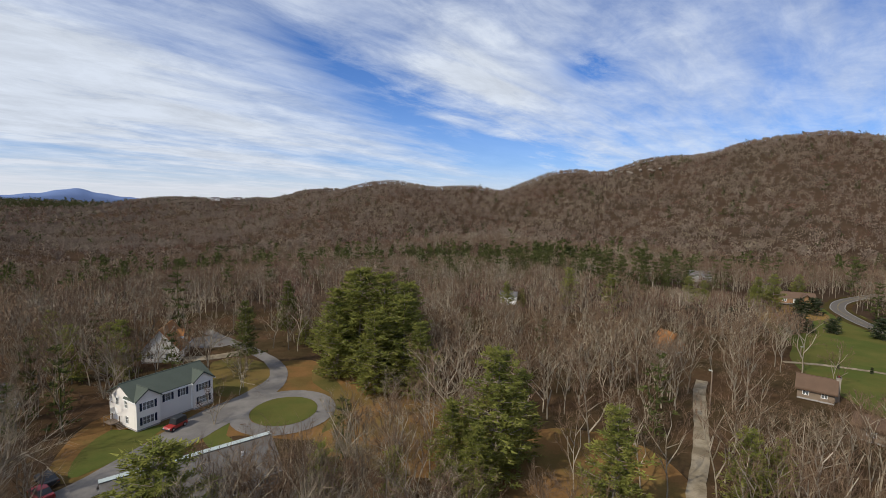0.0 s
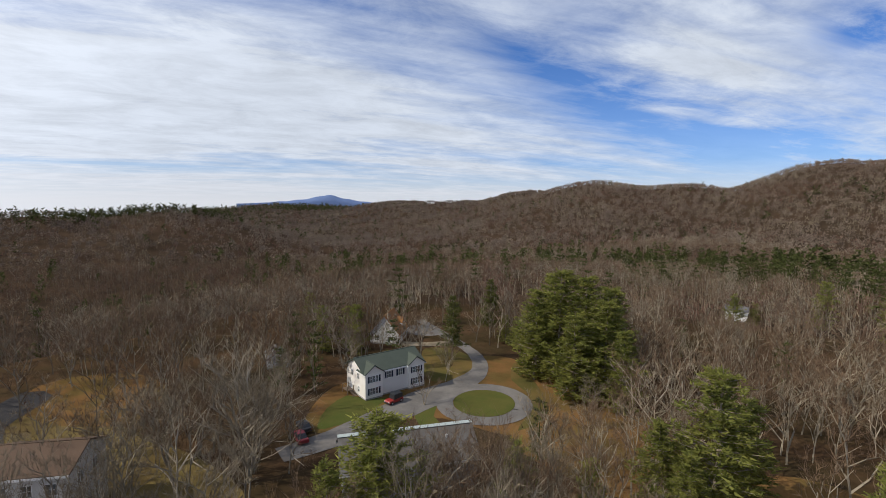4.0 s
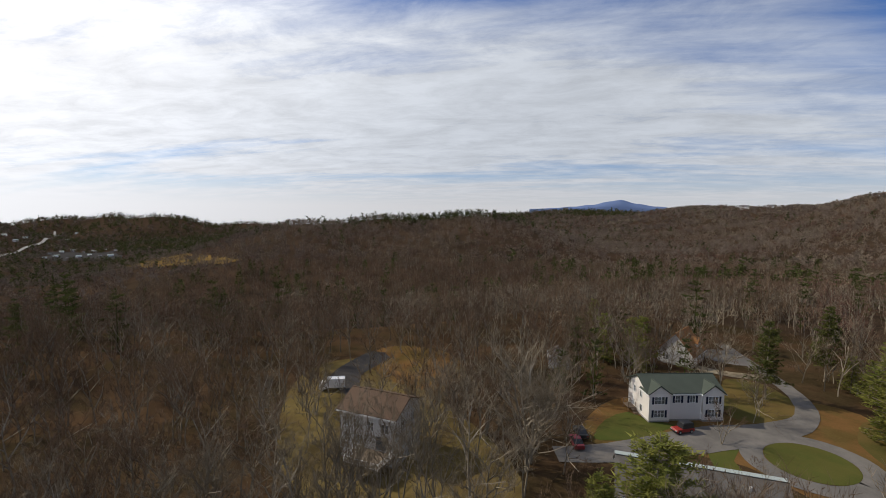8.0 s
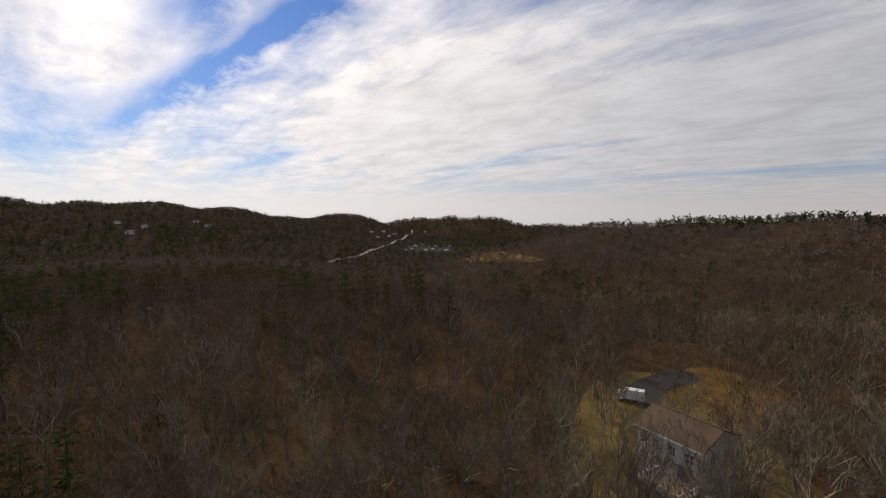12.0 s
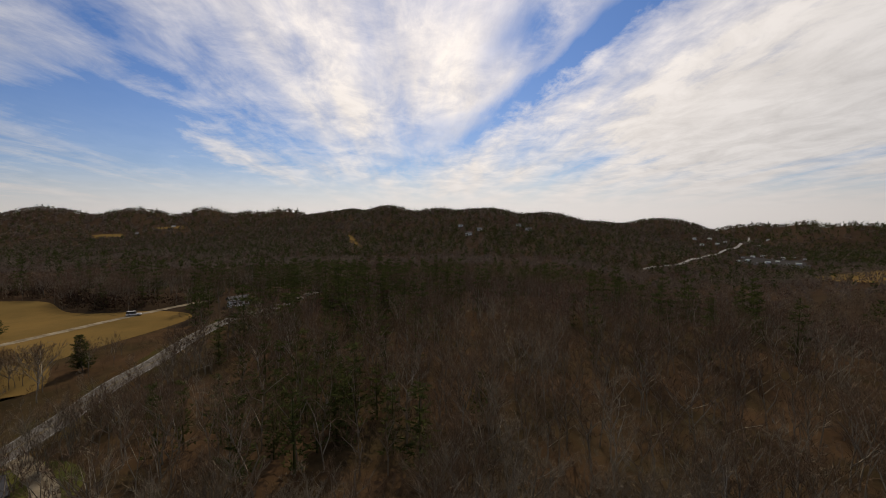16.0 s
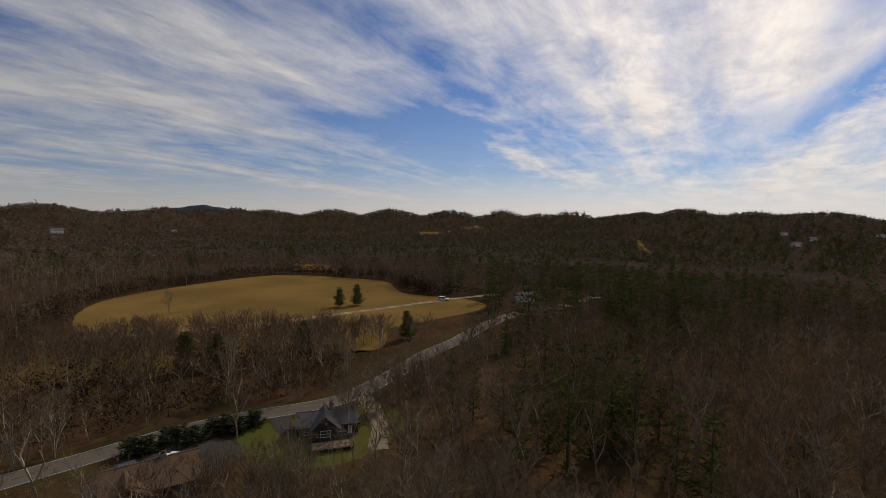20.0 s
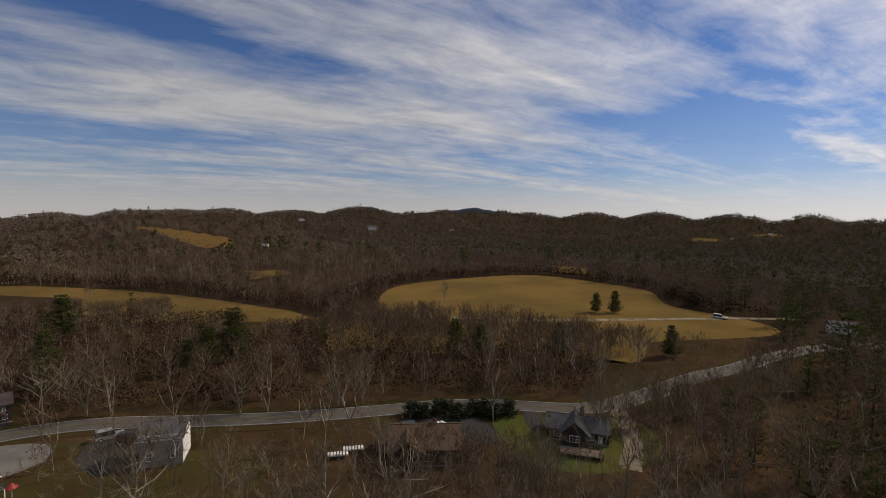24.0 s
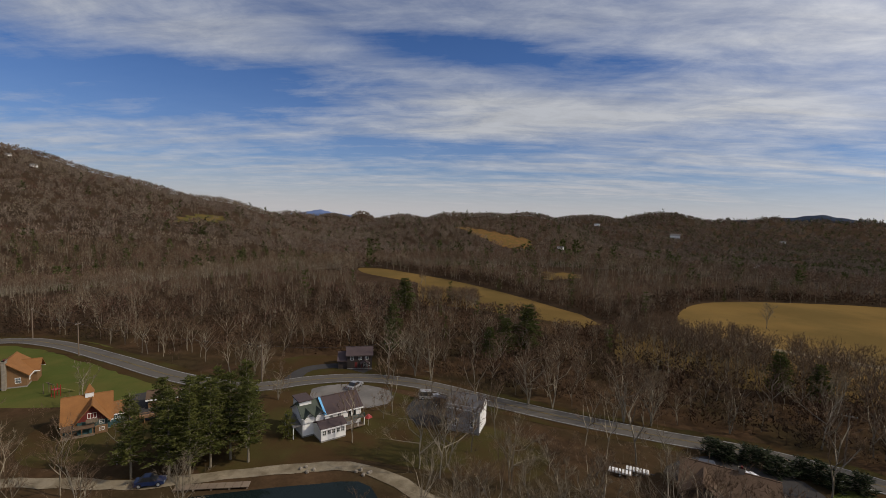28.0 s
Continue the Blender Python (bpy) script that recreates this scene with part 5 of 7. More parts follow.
W3 = House("white_sunroom", "low white sunroom with a row of windows", 74.6, -32.1, -90, 5.8, 4.2, 2.9, 3.7, "white", "roofmaroon",
           [("front", 0.35 + 1.08 * i, 1.5, 0.75, 0.95) for i in range(5)] + [("right", 1.4, 1.5, 0.8, 0.9)], 0.0, 0.25)
PD = new("porch_deck")
PD.matrix_world = pose(75.3, -38.1, 0, 0, 0, -90)
tagged(PD, "covered wooden porch with green railing and upper deck", "porch")
part("floor", boxes((-2.6, 2.6, -1.0, 0.9, 0.5, 0.65)), M["wood"], PD)
part("upper_floor", boxes((-2.6, 2.6, -1.0, 0.9, 2.45, 2.6)), M["wood"], PD)
for u in (-2.5, -0.8, 0.9, 2.5):
    part("post", boxes((u - 0.07, u + 0.07, -0.95, -0.81, 0.65, 2.45)), M["trim"], PD)
railing(PD, [(-2.55, -0.95), (2.55, -0.95)], 2.6, "teal", 0.9)
um = new("parasol")
um.matrix_world = pose(74.7, -41.8, 0)
tagged(um, "closed-in red garden parasol beside the porch", "parasol")
bm = bmesh.new()
bmesh.ops.create_cone(bm, cap_ends=True, segments=10, radius1=1.0, radius2=0.05, depth=0.8, matrix=pose(0, 0, 2.4))
part("canopy", bm, M["red"], um)
part("pole", boxes((-0.03, 0.03, -0.03, 0.03, 0, 2.1)), M["trim"], um)

for ob_ in (W_.root, W2.root, W3.root, PD, um):
    at_ = ob_.location
    ob_.location = (78.6 + (at_[0] - 78.6) * 0.78, -34.6 + (at_[1] + 34.6) * 0.78, 0)
    ob_.scale = (0.78, 0.78, 0.8)

# the grey house with a white end wall
G_ = House("grey_roadside_house", "two-storey grey house with one white end wall", 65.3, -55.6, -145, 6.9, 6.2, 4.9, 6.5, "greyside", "roofgrey",
           [("front", 2.4, 4.4, 0.8, 0.9), ("front", 5.6, 4.2, 0.9, 1.0), ("front", 5.0, 1.4, 1.2, 1.2), ("front", 1.0, 1.2, 1.0, 1.2), ("right", 2.6, 3.6, 0.9, 1.2)], gables=dict(right="white"))
G_.root.scale = (0.88, 0.88, 0.95)
D5 = House("dark_house", "dark brown two-storey house with white window frames", 107.0, -54.0, -116, 8.4, 7.0, 4.8, 6.6, "darkside", "roofmaroon",
           [("front", 1.2, 3.2, 0.9, 1.1), ("front", 4.0, 3.2, 0.9, 1.1), ("front", 6.2, 3.2, 0.9, 1.1), ("front", 5.6, 1.0, 1.9, 1.1, None, (3, 1)), ("front", 2.6, 0.5, 0.95, 2.0, "door", "maroon")], fascia="darkside")
D5.block(-7.0, -4.2, -3.0, 2.6, 0, 2.7, "darkside")
part("wing_roof", roof_slab(-7.4, -4.22, -3.5, 2.7, 2.8, 4.3, 0.18), M["roofmaroon"], D5.root, "lean-to shingle roof")
D5.gable_roof(1.8, -4.2, 3.0, 2.6, 2.3, 3.3, "roofmaroon", 0.2, 90)
for u in (0.6, 3.0):
    D5.block(u - 0.07, u + 0.07, -5.6, -5.46, 0, 2.2, "maroon", "porch_post")
D5.root.scale = (0.74, 0.74, 0.74)

# the teal lodge under sweeping cedar roofs
O_ = House("teal_lodge", "teal and maroon lodge under sweeping orange cedar roofs", 101.8, 1.6, -92, 9.6, 8.6, 3.2, 7.8, "teal", "rooforange",
           [("front", 0.8, 1.5, 0.8, 0.8), ("right", 1.4, 1.3, 0.9, 1.0), ("right", 5.6, 1.3, 0.9, 1.0)], 0.0, 0.7, 0.3)
O_.gable_roof(1.1, -3.0, 6.6, 6.4, 3.4, 7.3, "rooforange", 0.6, 90)
O_.gable_end(1.1, -5.9, 6.2, 3.4, 7.0, "maroon", 3.3)
O_.block(-2.0, 4.2, -5.9, -4.2, 0.0, 3.3, "teal")
O_.block(1.6, 4.2, -6.4, -5.902, 0.0, 1.9, "log", "lower_wall", "pale timber lower wall")
window(O_.root, pose(0.2, -5.93, 4.0), 1.7, 1.1, None, (2, 0))
window(O_.root, pose(2.6, -5.93, 2.3), 0.9, 0.8)
window(O_.root, pose(2.6, -6.43, 0.8), 0.9, 0.7)
part("balcony", boxes((-0.2, 2.3, -6.7, -5.92, 3.1, 3.25), (-0.2, 2.3, -6.7, -6.64, 3.25, 4.0)), M["wood"], O_.root, "small timber balcony")
part("porch_roof", roof_slab(-5.2, 1.5, -7.2, 2.0, -5.3, 2.6, 0.14), M["roofbrown"], O_.root, "low porch roof on posts")
for u in (-5.0, -3.0, -1.0, 1.2):
    part("porch_post", boxes((u - 0.09, u + 0.09, -7.1, -6.92, 0, 1.98)), M["log"], O_.root)
part("porch_floor", boxes((-5.2, 1.6, -7.2, -4.4, 0.1, 0.3)), M["wood"], O_.root)
bm = bmesh.new()
bmesh.ops.create_cone(bm, cap_ends=True, segments=4, radius1=1.5, radius2=0.05, depth=2.0, matrix=pose(0.4, 0.2, 9.6, 0, 0, 45))
cu = part("cupola_roof", bm, M["rooforange"], O_.root, "steep pyramid cupola roof")
part("cupola", boxes((-0.5, 1.3, -0.7, 1.1, 7.4, 8.6)), M["trim"], O_.root)
O_.block(4.8, 8.2, -2.4, 2.6, 0, 3.1, "teal")
O_.gable_roof(6.4, 0.1, 3.6, 5.0, 3.1, 4.9, "rooforange", 0.5)
window(O_.root, pose(5.8, -2.43, 1.5), 1.5, 0.9, None, (2, 1))
O_.root.scale = (0.68, 0.68, 0.72)
rmp = new("entry_ramp")
rmp.matrix_world = pose(98.6, -6.6, 0, 0, 0, -92)
tagged(rmp, "pale wooden entry ramp with railing", "ramp")
part("floor", boxes((-2.6, 2.6, -0.7, 0.7, 0.9, 1.05)), M["log"], rmp)
railing(rmp, [(-2.5, -0.65), (2.5, -0.65)], 1.05, "log", 0.9)
for u in (-2.4, 0, 2.4):
    part("support", boxes((u - 0.08, u + 0.08, -0.6, 0.6, 0, 0.9)), M["log"], rmp)
S_ = House("pale_shed", "low shed with pale walls and brown roof", 105.5, -10.5, -100, 5.2, 3.6, 2.1, 2.9, "log", "roofbrown", [])
L_ = House("log_cabin", "log cabin with field-stone chimney and orange roof", 134.5, 15.2, -8, 9.0, 8.2, 3.4, 6.4, "log", "rooforange",
           [("left", 1.2, 1.2, 1.0, 1.2), ("left", 6.0, 1.2, 1.0, 1.2), ("front", 2.0, 1.2, 1.0, 1.2), ("front", 5.0, 1.2, 1.0, 1.2)], 0.0, 0.7)
L_.chimney(-4.85, 0.0, 2.0, 0.7, 0.0, 7.2)
L_.gable_roof(1.5, -3.2, 4.5, 4.4, 3.3, 5.2, "rooforange", 0.5, 90)
L_.block(-0.6, 3.6, -5.2, -4.12, 0.0, 3.2, "log")
L_.root.scale = (0.86, 0.86, 0.86)
N_ = House("brown_roof_cabin", "log-walled cabin with brown roof and tan chimney", 78.5, 104.0, -37, 6.4, 5.6, 2.6, 4.6, "wood", "roofbrown",
           [("front", 1.0, 1.1, 1.0, 1.2), ("front", 4.2, 1.1, 1.0, 1.2), ("right", 1.4, 1.1, 1.0, 1.2)], 0.0, 0.5, fascia="roofbrown")
N_.chimney(3.65, 0.4, 0.8, 1.3, 0.0, 5.4, "stone")
K_ = House("low_house", "low brown-roofed house behind bare trees", 76.0, 84.0, -48, 8.0, 5.0, 2.6, 3.9, "wood", "roofbrown", [("front", 2.0, 1.1, 1.2, 1.1), ("front", 6.0, 1.1, 1.2, 1.1)], fascia="roofbrown")
Q_ = House("tan_ranch_house", "low tan ranch house with brown roof by the road", 152.0, 219.0, -20, 14.0, 8.0, 2.8, 4.8, "log", "roofbrown",
           [("front", 1.5, 1.0, 1.4, 1.2), ("front", 5.5, 0.6, 1.0, 2.0, "door"), ("front", 8.5, 1.0, 1.4, 1.2)], fascia="wood")
Q_.gable_roof(3.0, -3.6, 4.0, 4.6, 2.8, 4.6, "roofbrown", 0.4, 90)
Q_.gable_end(3.0, -5.4, 4.6, 2.8, 4.5, "log")
V_ = House("grey_hill_house", "grey house with a wide roof among pines", 143.0, 288.0, -20, 12.0, 8.0, 3.6, 6.2, "greyside", "roofgrey", [("front", 1.5, 1.2, 2.0, 1.3, None, (2, 1)), ("front", 6.0, 1.2, 2.0, 1.3, None, (2, 1))], float(land(143, 288)))
E_ = House("steep_cabin", "small cabin with steep orange-brown roof in trees", 60.0, 136.0, -70, 6.0, 5.0, 2.6, 5.6, "log", "rooforange", [("left", 2.4, 3.6, 0.9, 1.0), ("left", 1.0, 1.0, 1.0, 1.2)], fascia="log")
X_ = House("white_woods_house", "white house half hidden by bare trees", 19.5, 196.0, -8, 9.0, 6.0, 5.0, 7.0, "white", "roofgrey", [("front", 1.2, 3.2, 1.0, 1.3), ("front", 6.4, 3.2, 1.0, 1.3), ("front", 1.2, 0.9, 1.0, 1.3), ("front", 4.6, 0.5, 1.0, 2.0, "door")])
X_.root.scale = (0.75, 0.75, 0.75)
R_ = House("brown_roof_house", "low house with faded brown roof beside asphalt yard", 26.5, -71.5, -157, 11.5, 8.5, 2.9, 5.0, "darkside", "roofbrown",
           [("front", 1.5, 1.0, 1.2, 1.1), ("front", 5.0, 1.0, 1.2, 1.1), ("left", 3.0, 1.0, 1.2, 1.1)], fascia="darkside")
R_.gable_roof(-3.0, -3.4, 4.4, 5.0, 2.9, 4.7, "roofbrown", 0.4, 90)
R_.gable_end(-3.0, -5.5, 4.8, 2.9, 4.6, "darkside")
R_.chimney(1.5, 0.0, 0.7, 0.7, 4.2, 5.8, "stone")
C_ = House("dark_ranch_house", "dark grey ranch house with crossing gables", 2.6, -87.5, 183, 13.0, 7.4, 2.7, 4.5, "darkside", "roofslate",
           [("front", 1.5, 1.0, 1.4, 1.1), ("front", 8.5, 1.0, 1.4, 1.1), ("front", 10.8, 0.4, 0.95, 2.0, "door", "trim")], fascia="darkside")
C_.root.scale = (0.82, 0.82, 0.82)
C_.gable_roof(-0.6, -2.6, 6.4, 5.6, 2.8, 5.4, "roofslate", 0.5, 90)
C_.gable_end(-0.6, -5.6, 5.4, 2.8, 5.3, "darkside")
window(C_.root, pose(-1.6, -5.64, 1.0), 2.0, 1.3, None, (2, 1))
C_.chimney(0.9, 1.2, 0.9, 0.7, 3.6, 5.9, "stone")
dk = new("terrace")
dk.matrix_world = pose(1.6, -80.2, 0, 0, 0, 183) @ Matrix.Scale(0.8, 4)
tagged(dk, "wooden terrace with pale railing behind the ranch house", "deck")
part("floor", boxes((-4.5, 4.5, -1.6, 1.6, 0.6, 0.8)), M["wood"], dk)
for u in (-4.3, 0, 4.3):
    part("support", boxes((u - 0.1, u + 0.1, -1.5, 1.5, 0, 0.6)), M["wood"], dk)
railing(dk, [(-4.4, 1.4), (-4.4, -1.55), (4.4, -1.55), (4.4, 1.4)], 0.8, "wood", 0.9)

# ---- cars ----


def wheel(parent, x, y, r=0.34, w=0.22):
    bm = bmesh.new()
    bmesh.ops.create_cone(bm, cap_ends=True, segments=16, radius1=r, radius2=r, depth=w, matrix=pose(x, y, r, 90, 0, 0))
    t = part("wheel", bm, M["rubber"], parent)
    bm = bmesh.new()
    s = 1 if y > 0 else -1
    bmesh.ops.create_cone(bm, cap_ends=True, segments=12, radius1=r * 0.6, radius2=r * 0.5, depth=0.04, matrix=pose(x, y + s * (w / 2 + 0.015), r, 90, 0, 0))
    part("rim", bm, M["silver"], t)


def hull(sections, y):
    """A car's shell: an outline of (x, z) drawn across the width, its upper edge drawn in."""
    bm = bmesh.new()
    n = len(sections)
    a = [bm.verts.new((x, -y * k, z)) for x, z, k in sections]
    b = [bm.verts.new((x, y * k, z)) for x, z, k in sections]
    bm.faces.new(a)
    bm.faces.new(b[::-1])
    for i in range(n):
        bm.faces.new((a[i], b[i], b[(i + 1) % n], a[(i + 1) % n]))
    bmesh.ops.recalc_face_normals(bm, faces=bm.faces)
    bmesh.ops.bevel(bm, geom=bm.edges, offset=0.05, segments=2, affect="EDGES", clamp_overlap=True)
    return bm


def car(name, label, x, y, turn, paint, length=4.4, high=1.5, boxy=False, top=None):
    root = new(name)
    root.matrix_world = pose(x, y, float(land(x, y)) + 0.1, 0, 0, turn)
    tagged(root, label, "car", "parked cars")
    h, k = length / 2, high
    part("body", hull([(-h, 0.3, 1), (h, 0.3, 1), (h, 0.62, 0.97), (h * 0.92, 0.82, 0.95), (-h * 0.98, 0.9, 0.95), (-h, 0.7, 0.98)], 0.88), M[paint], root)
    if boxy:
        cab = [(-h * 0.95, 0.88, 0.93), (h * 0.34, 0.88, 0.93), (h * 0.22, k - 0.06, 0.86), (-h * 0.9, k - 0.06, 0.86)]
    else:
        cab = [(-h * 0.72, 0.85, 0.92), (h * 0.5, 0.82, 0.92), (h * 0.12, k - 0.05, 0.76), (-h * 0.42, k - 0.05, 0.76)]
    part("cabin_glass", hull(cab, 0.86), M["black"], root, "dark tinted windows")
    r0, r1 = cab[3][0], cab[2][0]
    part("roof", hull([(r0 + 0.03, k - 0.07, 1), (r1 - 0.03, k - 0.07, 1), (r1 - 0.1, k, 0.95), (r0 + 0.1, k, 0.95)], 0.86 * cab[2][2]), M[top or paint], root)
    for s in (-1, 1):
        part("headlight", boxes((h - 0.04, h + 0.01, s * 0.62 - 0.16, s * 0.62 + 0.16, 0.55, 0.7)), M["cap"], root)
        part("tail_light", boxes((-h - 0.01, -h + 0.04, s * 0.66 - 0.12, s * 0.66 + 0.12, 0.62, 0.8)), M["red"], root)
        for u in (-0.62, 0.62):
            wheel(root, u * h, s * 0.78)
    if boxy:
        part("bumper", boxes((h - 0.02, h + 0.14, -0.8, 0.8, 0.4, 0.56)), M["black"], root)
    return root


car("jeep", "red open-sided off-roader with black hardtop on asphalt", -50.0, 77.6, 255, "red", 3.8, 1.85, True, "black")
car("sedan", "dark red car parked at the lot's edge", -55.6, 57.2, 150, "maroonpaint", 4.5)
car("hatchback", "black car parked beside a dark red one", -57.8, 60.4, 150, "black", 4.3)
car("sedan", "silver sedan on the concrete parking area", 93.7, -46.3, 300, "silver", 4.5)
car("pickup", "white pickup parked beside the grey house", 79.8, -57.0, 240, "silver", 4.6, 1.8, True)
car("suv", "dark sport utility car on the asphalt yard", 31.6, -78.3, 215, "silver", 4.7, 1.75, True, "black")
car("sedan", "white car on the asphalt yard", 27.4, -80.6, 250, "whitepaint", 4.3)
car("van", "black van beside the grey garage", 75.0, -57.5, 220, "black", 4.8, 1.9, True)
car("sedan", "blue car under pines by the pond track", 75.2, -5.6, 250, "bluepaint", 3.9)
car("pickup", "white pickup on the farm road by the pasture", -47.5, -214.6, 155, "whitepaint", 5.2, 1.8, True)
tr = new("box_truck")
tr.matrix_world = pose(-98.2, 27.2, 0.1, 0, 0, 250) @ Matrix.Scale(0.85, 4)
tagged(tr, "white box truck parked on thin grass", "truck")
part("cargo_box", hull([(-3.4, 0.8, 1), (1.2, 0.8, 1), (1.2, 3.1, 1), (-3.4, 3.1, 1)], 1.1), M["whitepaint"], tr)
cb = part("cab", hull([(1.3, 0.5, 1), (3.1, 0.5, 1), (3.1, 1.3, 0.95), (2.5, 2.2, 0.88), (1.3, 2.2, 0.88)], 0.98), M["whitepaint"], tr)
part("windscreen", hull([(2.62, 1.36, 1), (3.06, 1.34, 1), (2.6, 2.1, 0.94), (2.55, 2.1, 0.94)], 0.84), M["black"], cb)
part("chassis", boxes((-3.3, 2.9, -0.5, 0.5, 0.45, 0.78)), M["black"], tr)
for u in (-2.3, 2.2):
    for s in (-1, 1):
        wheel(tr, u, s * 0.85, 0.42)
for i in range(2):
    tl = new("flat_trailer")
    tl.matrix_world = pose(39.4 - 1.4 * i, -65.3 - 2.6 * i, 0.05, 0, 0, 210)
    tagged(tl, "low white slatted trailer parked in the yard", "trailer", "trailers")
    part("bed", boxes((-2.2, 2.2, -0.8, 0.8, 0.55, 0.65)), M["wood"], tl)
    for k in range(7):
        part("slat", boxes((-2.1 + 0.62 * k, -1.7 + 0.62 * k, -0.75, 0.75, 0.652, 0.9)), M["trim"], tl)
    for s in (-1, 1):
        wheel(tl, 0.0, s * 0.9, 0.32)
    tl.scale = (0.8, 0.8, 0.8)
    part("drawbar", boxes((2.2, 3.1, -0.06, 0.06, 0.5, 0.6)), M["black"], tl)

# ---- poles, lamps, small yard things ----


def pole(x, y, h, label="weathered wooden utility pole with a crossarm", arm=True, turn=0.0):
    root = new("utility_pole")
    root.matrix_world = pose(x, y, float(land(x, y)), 0, 0, turn)
    tagged(root, label, "pole", "utility poles")
    bm = bmesh.new()
    bmesh.ops.create_cone(bm, cap_ends=True, segments=8, radius1=0.17, radius2=0.11, depth=h + 0.4, matrix=pose(0, 0, h / 2 - 0.2))
    part("shaft", bm, M["wood"], root)
    if arm:
        part("crossarm", boxes((-1.1, 1.1, -0.06, 0.06, h - 0.7, h - 0.56)), M["wood"], root)
        for u in (-1.0, -0.4, 0.4, 1.0):
            part("insulator", boxes((u - 0.04, u + 0.04, -0.04, 0.04, h - 0.56, h - 0.4)), M["cap"], root)
    else:
        part("lamp_head", boxes((-0.12, 0.7, -0.12, 0.12, h - 0.25, h - 0.1)), M["cap"], root)
    return root


pole(50, 93, 9.0, "tall pole with a yard lamp beside the gravel track", False, 120)
for x_, y_ in ((108, -30), (95.5, -56), (150, 4), (176, 15), (20, -100.5), (-2, -107)):
    pole(x_, y_, 9.0, turn=x_)
for x_, y_ in ((96, 134), (89, 93)):
    pole(x_, y_, 3.2, "short white lamp post on the lawn", False)


def cable(points, sag=0.8):
    c = bpy.data.curves.new("power_line", "CURVE")
    c.dimensions, c.bevel_depth = "3D", 0.02
    for a, b in zip(points, points[1:]):
        sp = c.splines.new("POLY")
        sp.points.add(12)
        for i in range(13):
            t = i / 12
            p = Vector(a).lerp(Vector(b), t)
            sp.points[i].co = (p.x, p.y, p.z - sag * 4 * t * (1 - t), 1)
    c.materials.append(M["black"])
    return tagged(new("power_line", c), "thin black power line strung along the road", "cable")


cable([(176, 15, 8.5), (150, 4, 8.5), (108, -30, 8.5), (95.5, -56, 8.5)])
cable([(20, -100.5, 8.5), (-2, -107, 8.5)])
swing = new("play_frame")
swing.matrix_world = pose(121, 6.5, 0, 0, 0, 30)
tagged(swing, "small play frame with a yellow slide on the lawn", "playset")
part("slide", roof_slab(-0.3, 0.3, -2.6, 0.2, 0.0, 1.6, 0.08), M["yellow"], swing, "yellow plastic slide")
part("tower", boxes((-0.6, -0.5, 0.02, 0.12, 0, 2.4), (0.5, 0.6, 0.02, 0.12, 0, 2.4), (-0.6, -0.5, 1.1, 1.2, 0, 2.4), (0.5, 0.6, 1.1, 1.2, 0, 2.4), (-0.6, 0.6, 0.02, 1.2, 1.5, 1.6)), M["red"], swing)
part("beam", boxes((0.6, 3.6, 0.5, 0.62, 2.2, 2.34), (3.5, 3.6, 0.0, 0.1, 0, 2.2), (3.5, 3.6, 1.0, 1.1, 0, 2.2)), M["wood"], swing)
pier = new("pond_dock")
pier.matrix_world = pose(69.6, -12.6, 0, 0, 0, 62)
tagged(pier, "low wooden dock along the pond's bank", "dock")
for i in range(9):
    part("plank", boxes((-5.0 + 1.12 * i, -3.94 + 1.12 * i, -0.9, 0.5, 0.28, 0.36)), M["wood"], pier)
for i in range(5):
    part("pile", boxes((-4.9 + 2.4 * i, -4.7 + 2.4 * i, 0.3, 0.48, -0.5, 0.28)), M["wood"], pier)
for x_, y_, n_ in ((61.5, -32.2, 5), (66.8, -25.5, 4)):
    for i in range(n_):
        bm = bmesh.new()
        bmesh.ops.create_icosphere(bm, subdivisions=2, radius=0.3)
        for v in bm.verts:
            v.co *= 1 + 0.35 * noise.noise(v.co * 2.3 + Vector((i, x_, 0)))
        rk = link("boulder", bm, M["stone"])
        rk.matrix_world = pose(x_ + 0.9 * math.cos(i * 2.1), y_ + 0.9 * math.sin(i * 2.7), 0.15, i * 40, i * 25, i * 70)
        tagged(rk, "grey boulder on the pond bank", "rock", "boulders")

# ---- far clearings, farms and the town's road ----


def bearing_place(az, el, over=0.0):
    """Where a line of sight in that direction comes down on the land."""
    r = np.geomspace(200, 4800, 900)
    w_ = way(az)
    gap = 40.0 + r * math.tan(radians(el)) - (land(w_.x * r, w_.y * r) + over)
    hit = np.nonzero(gap < 0)[0]
    k = hit[0] if len(hit) else 600
    return float(w_.x * r[k]), float(w_.y * r[k]), float(r[k])


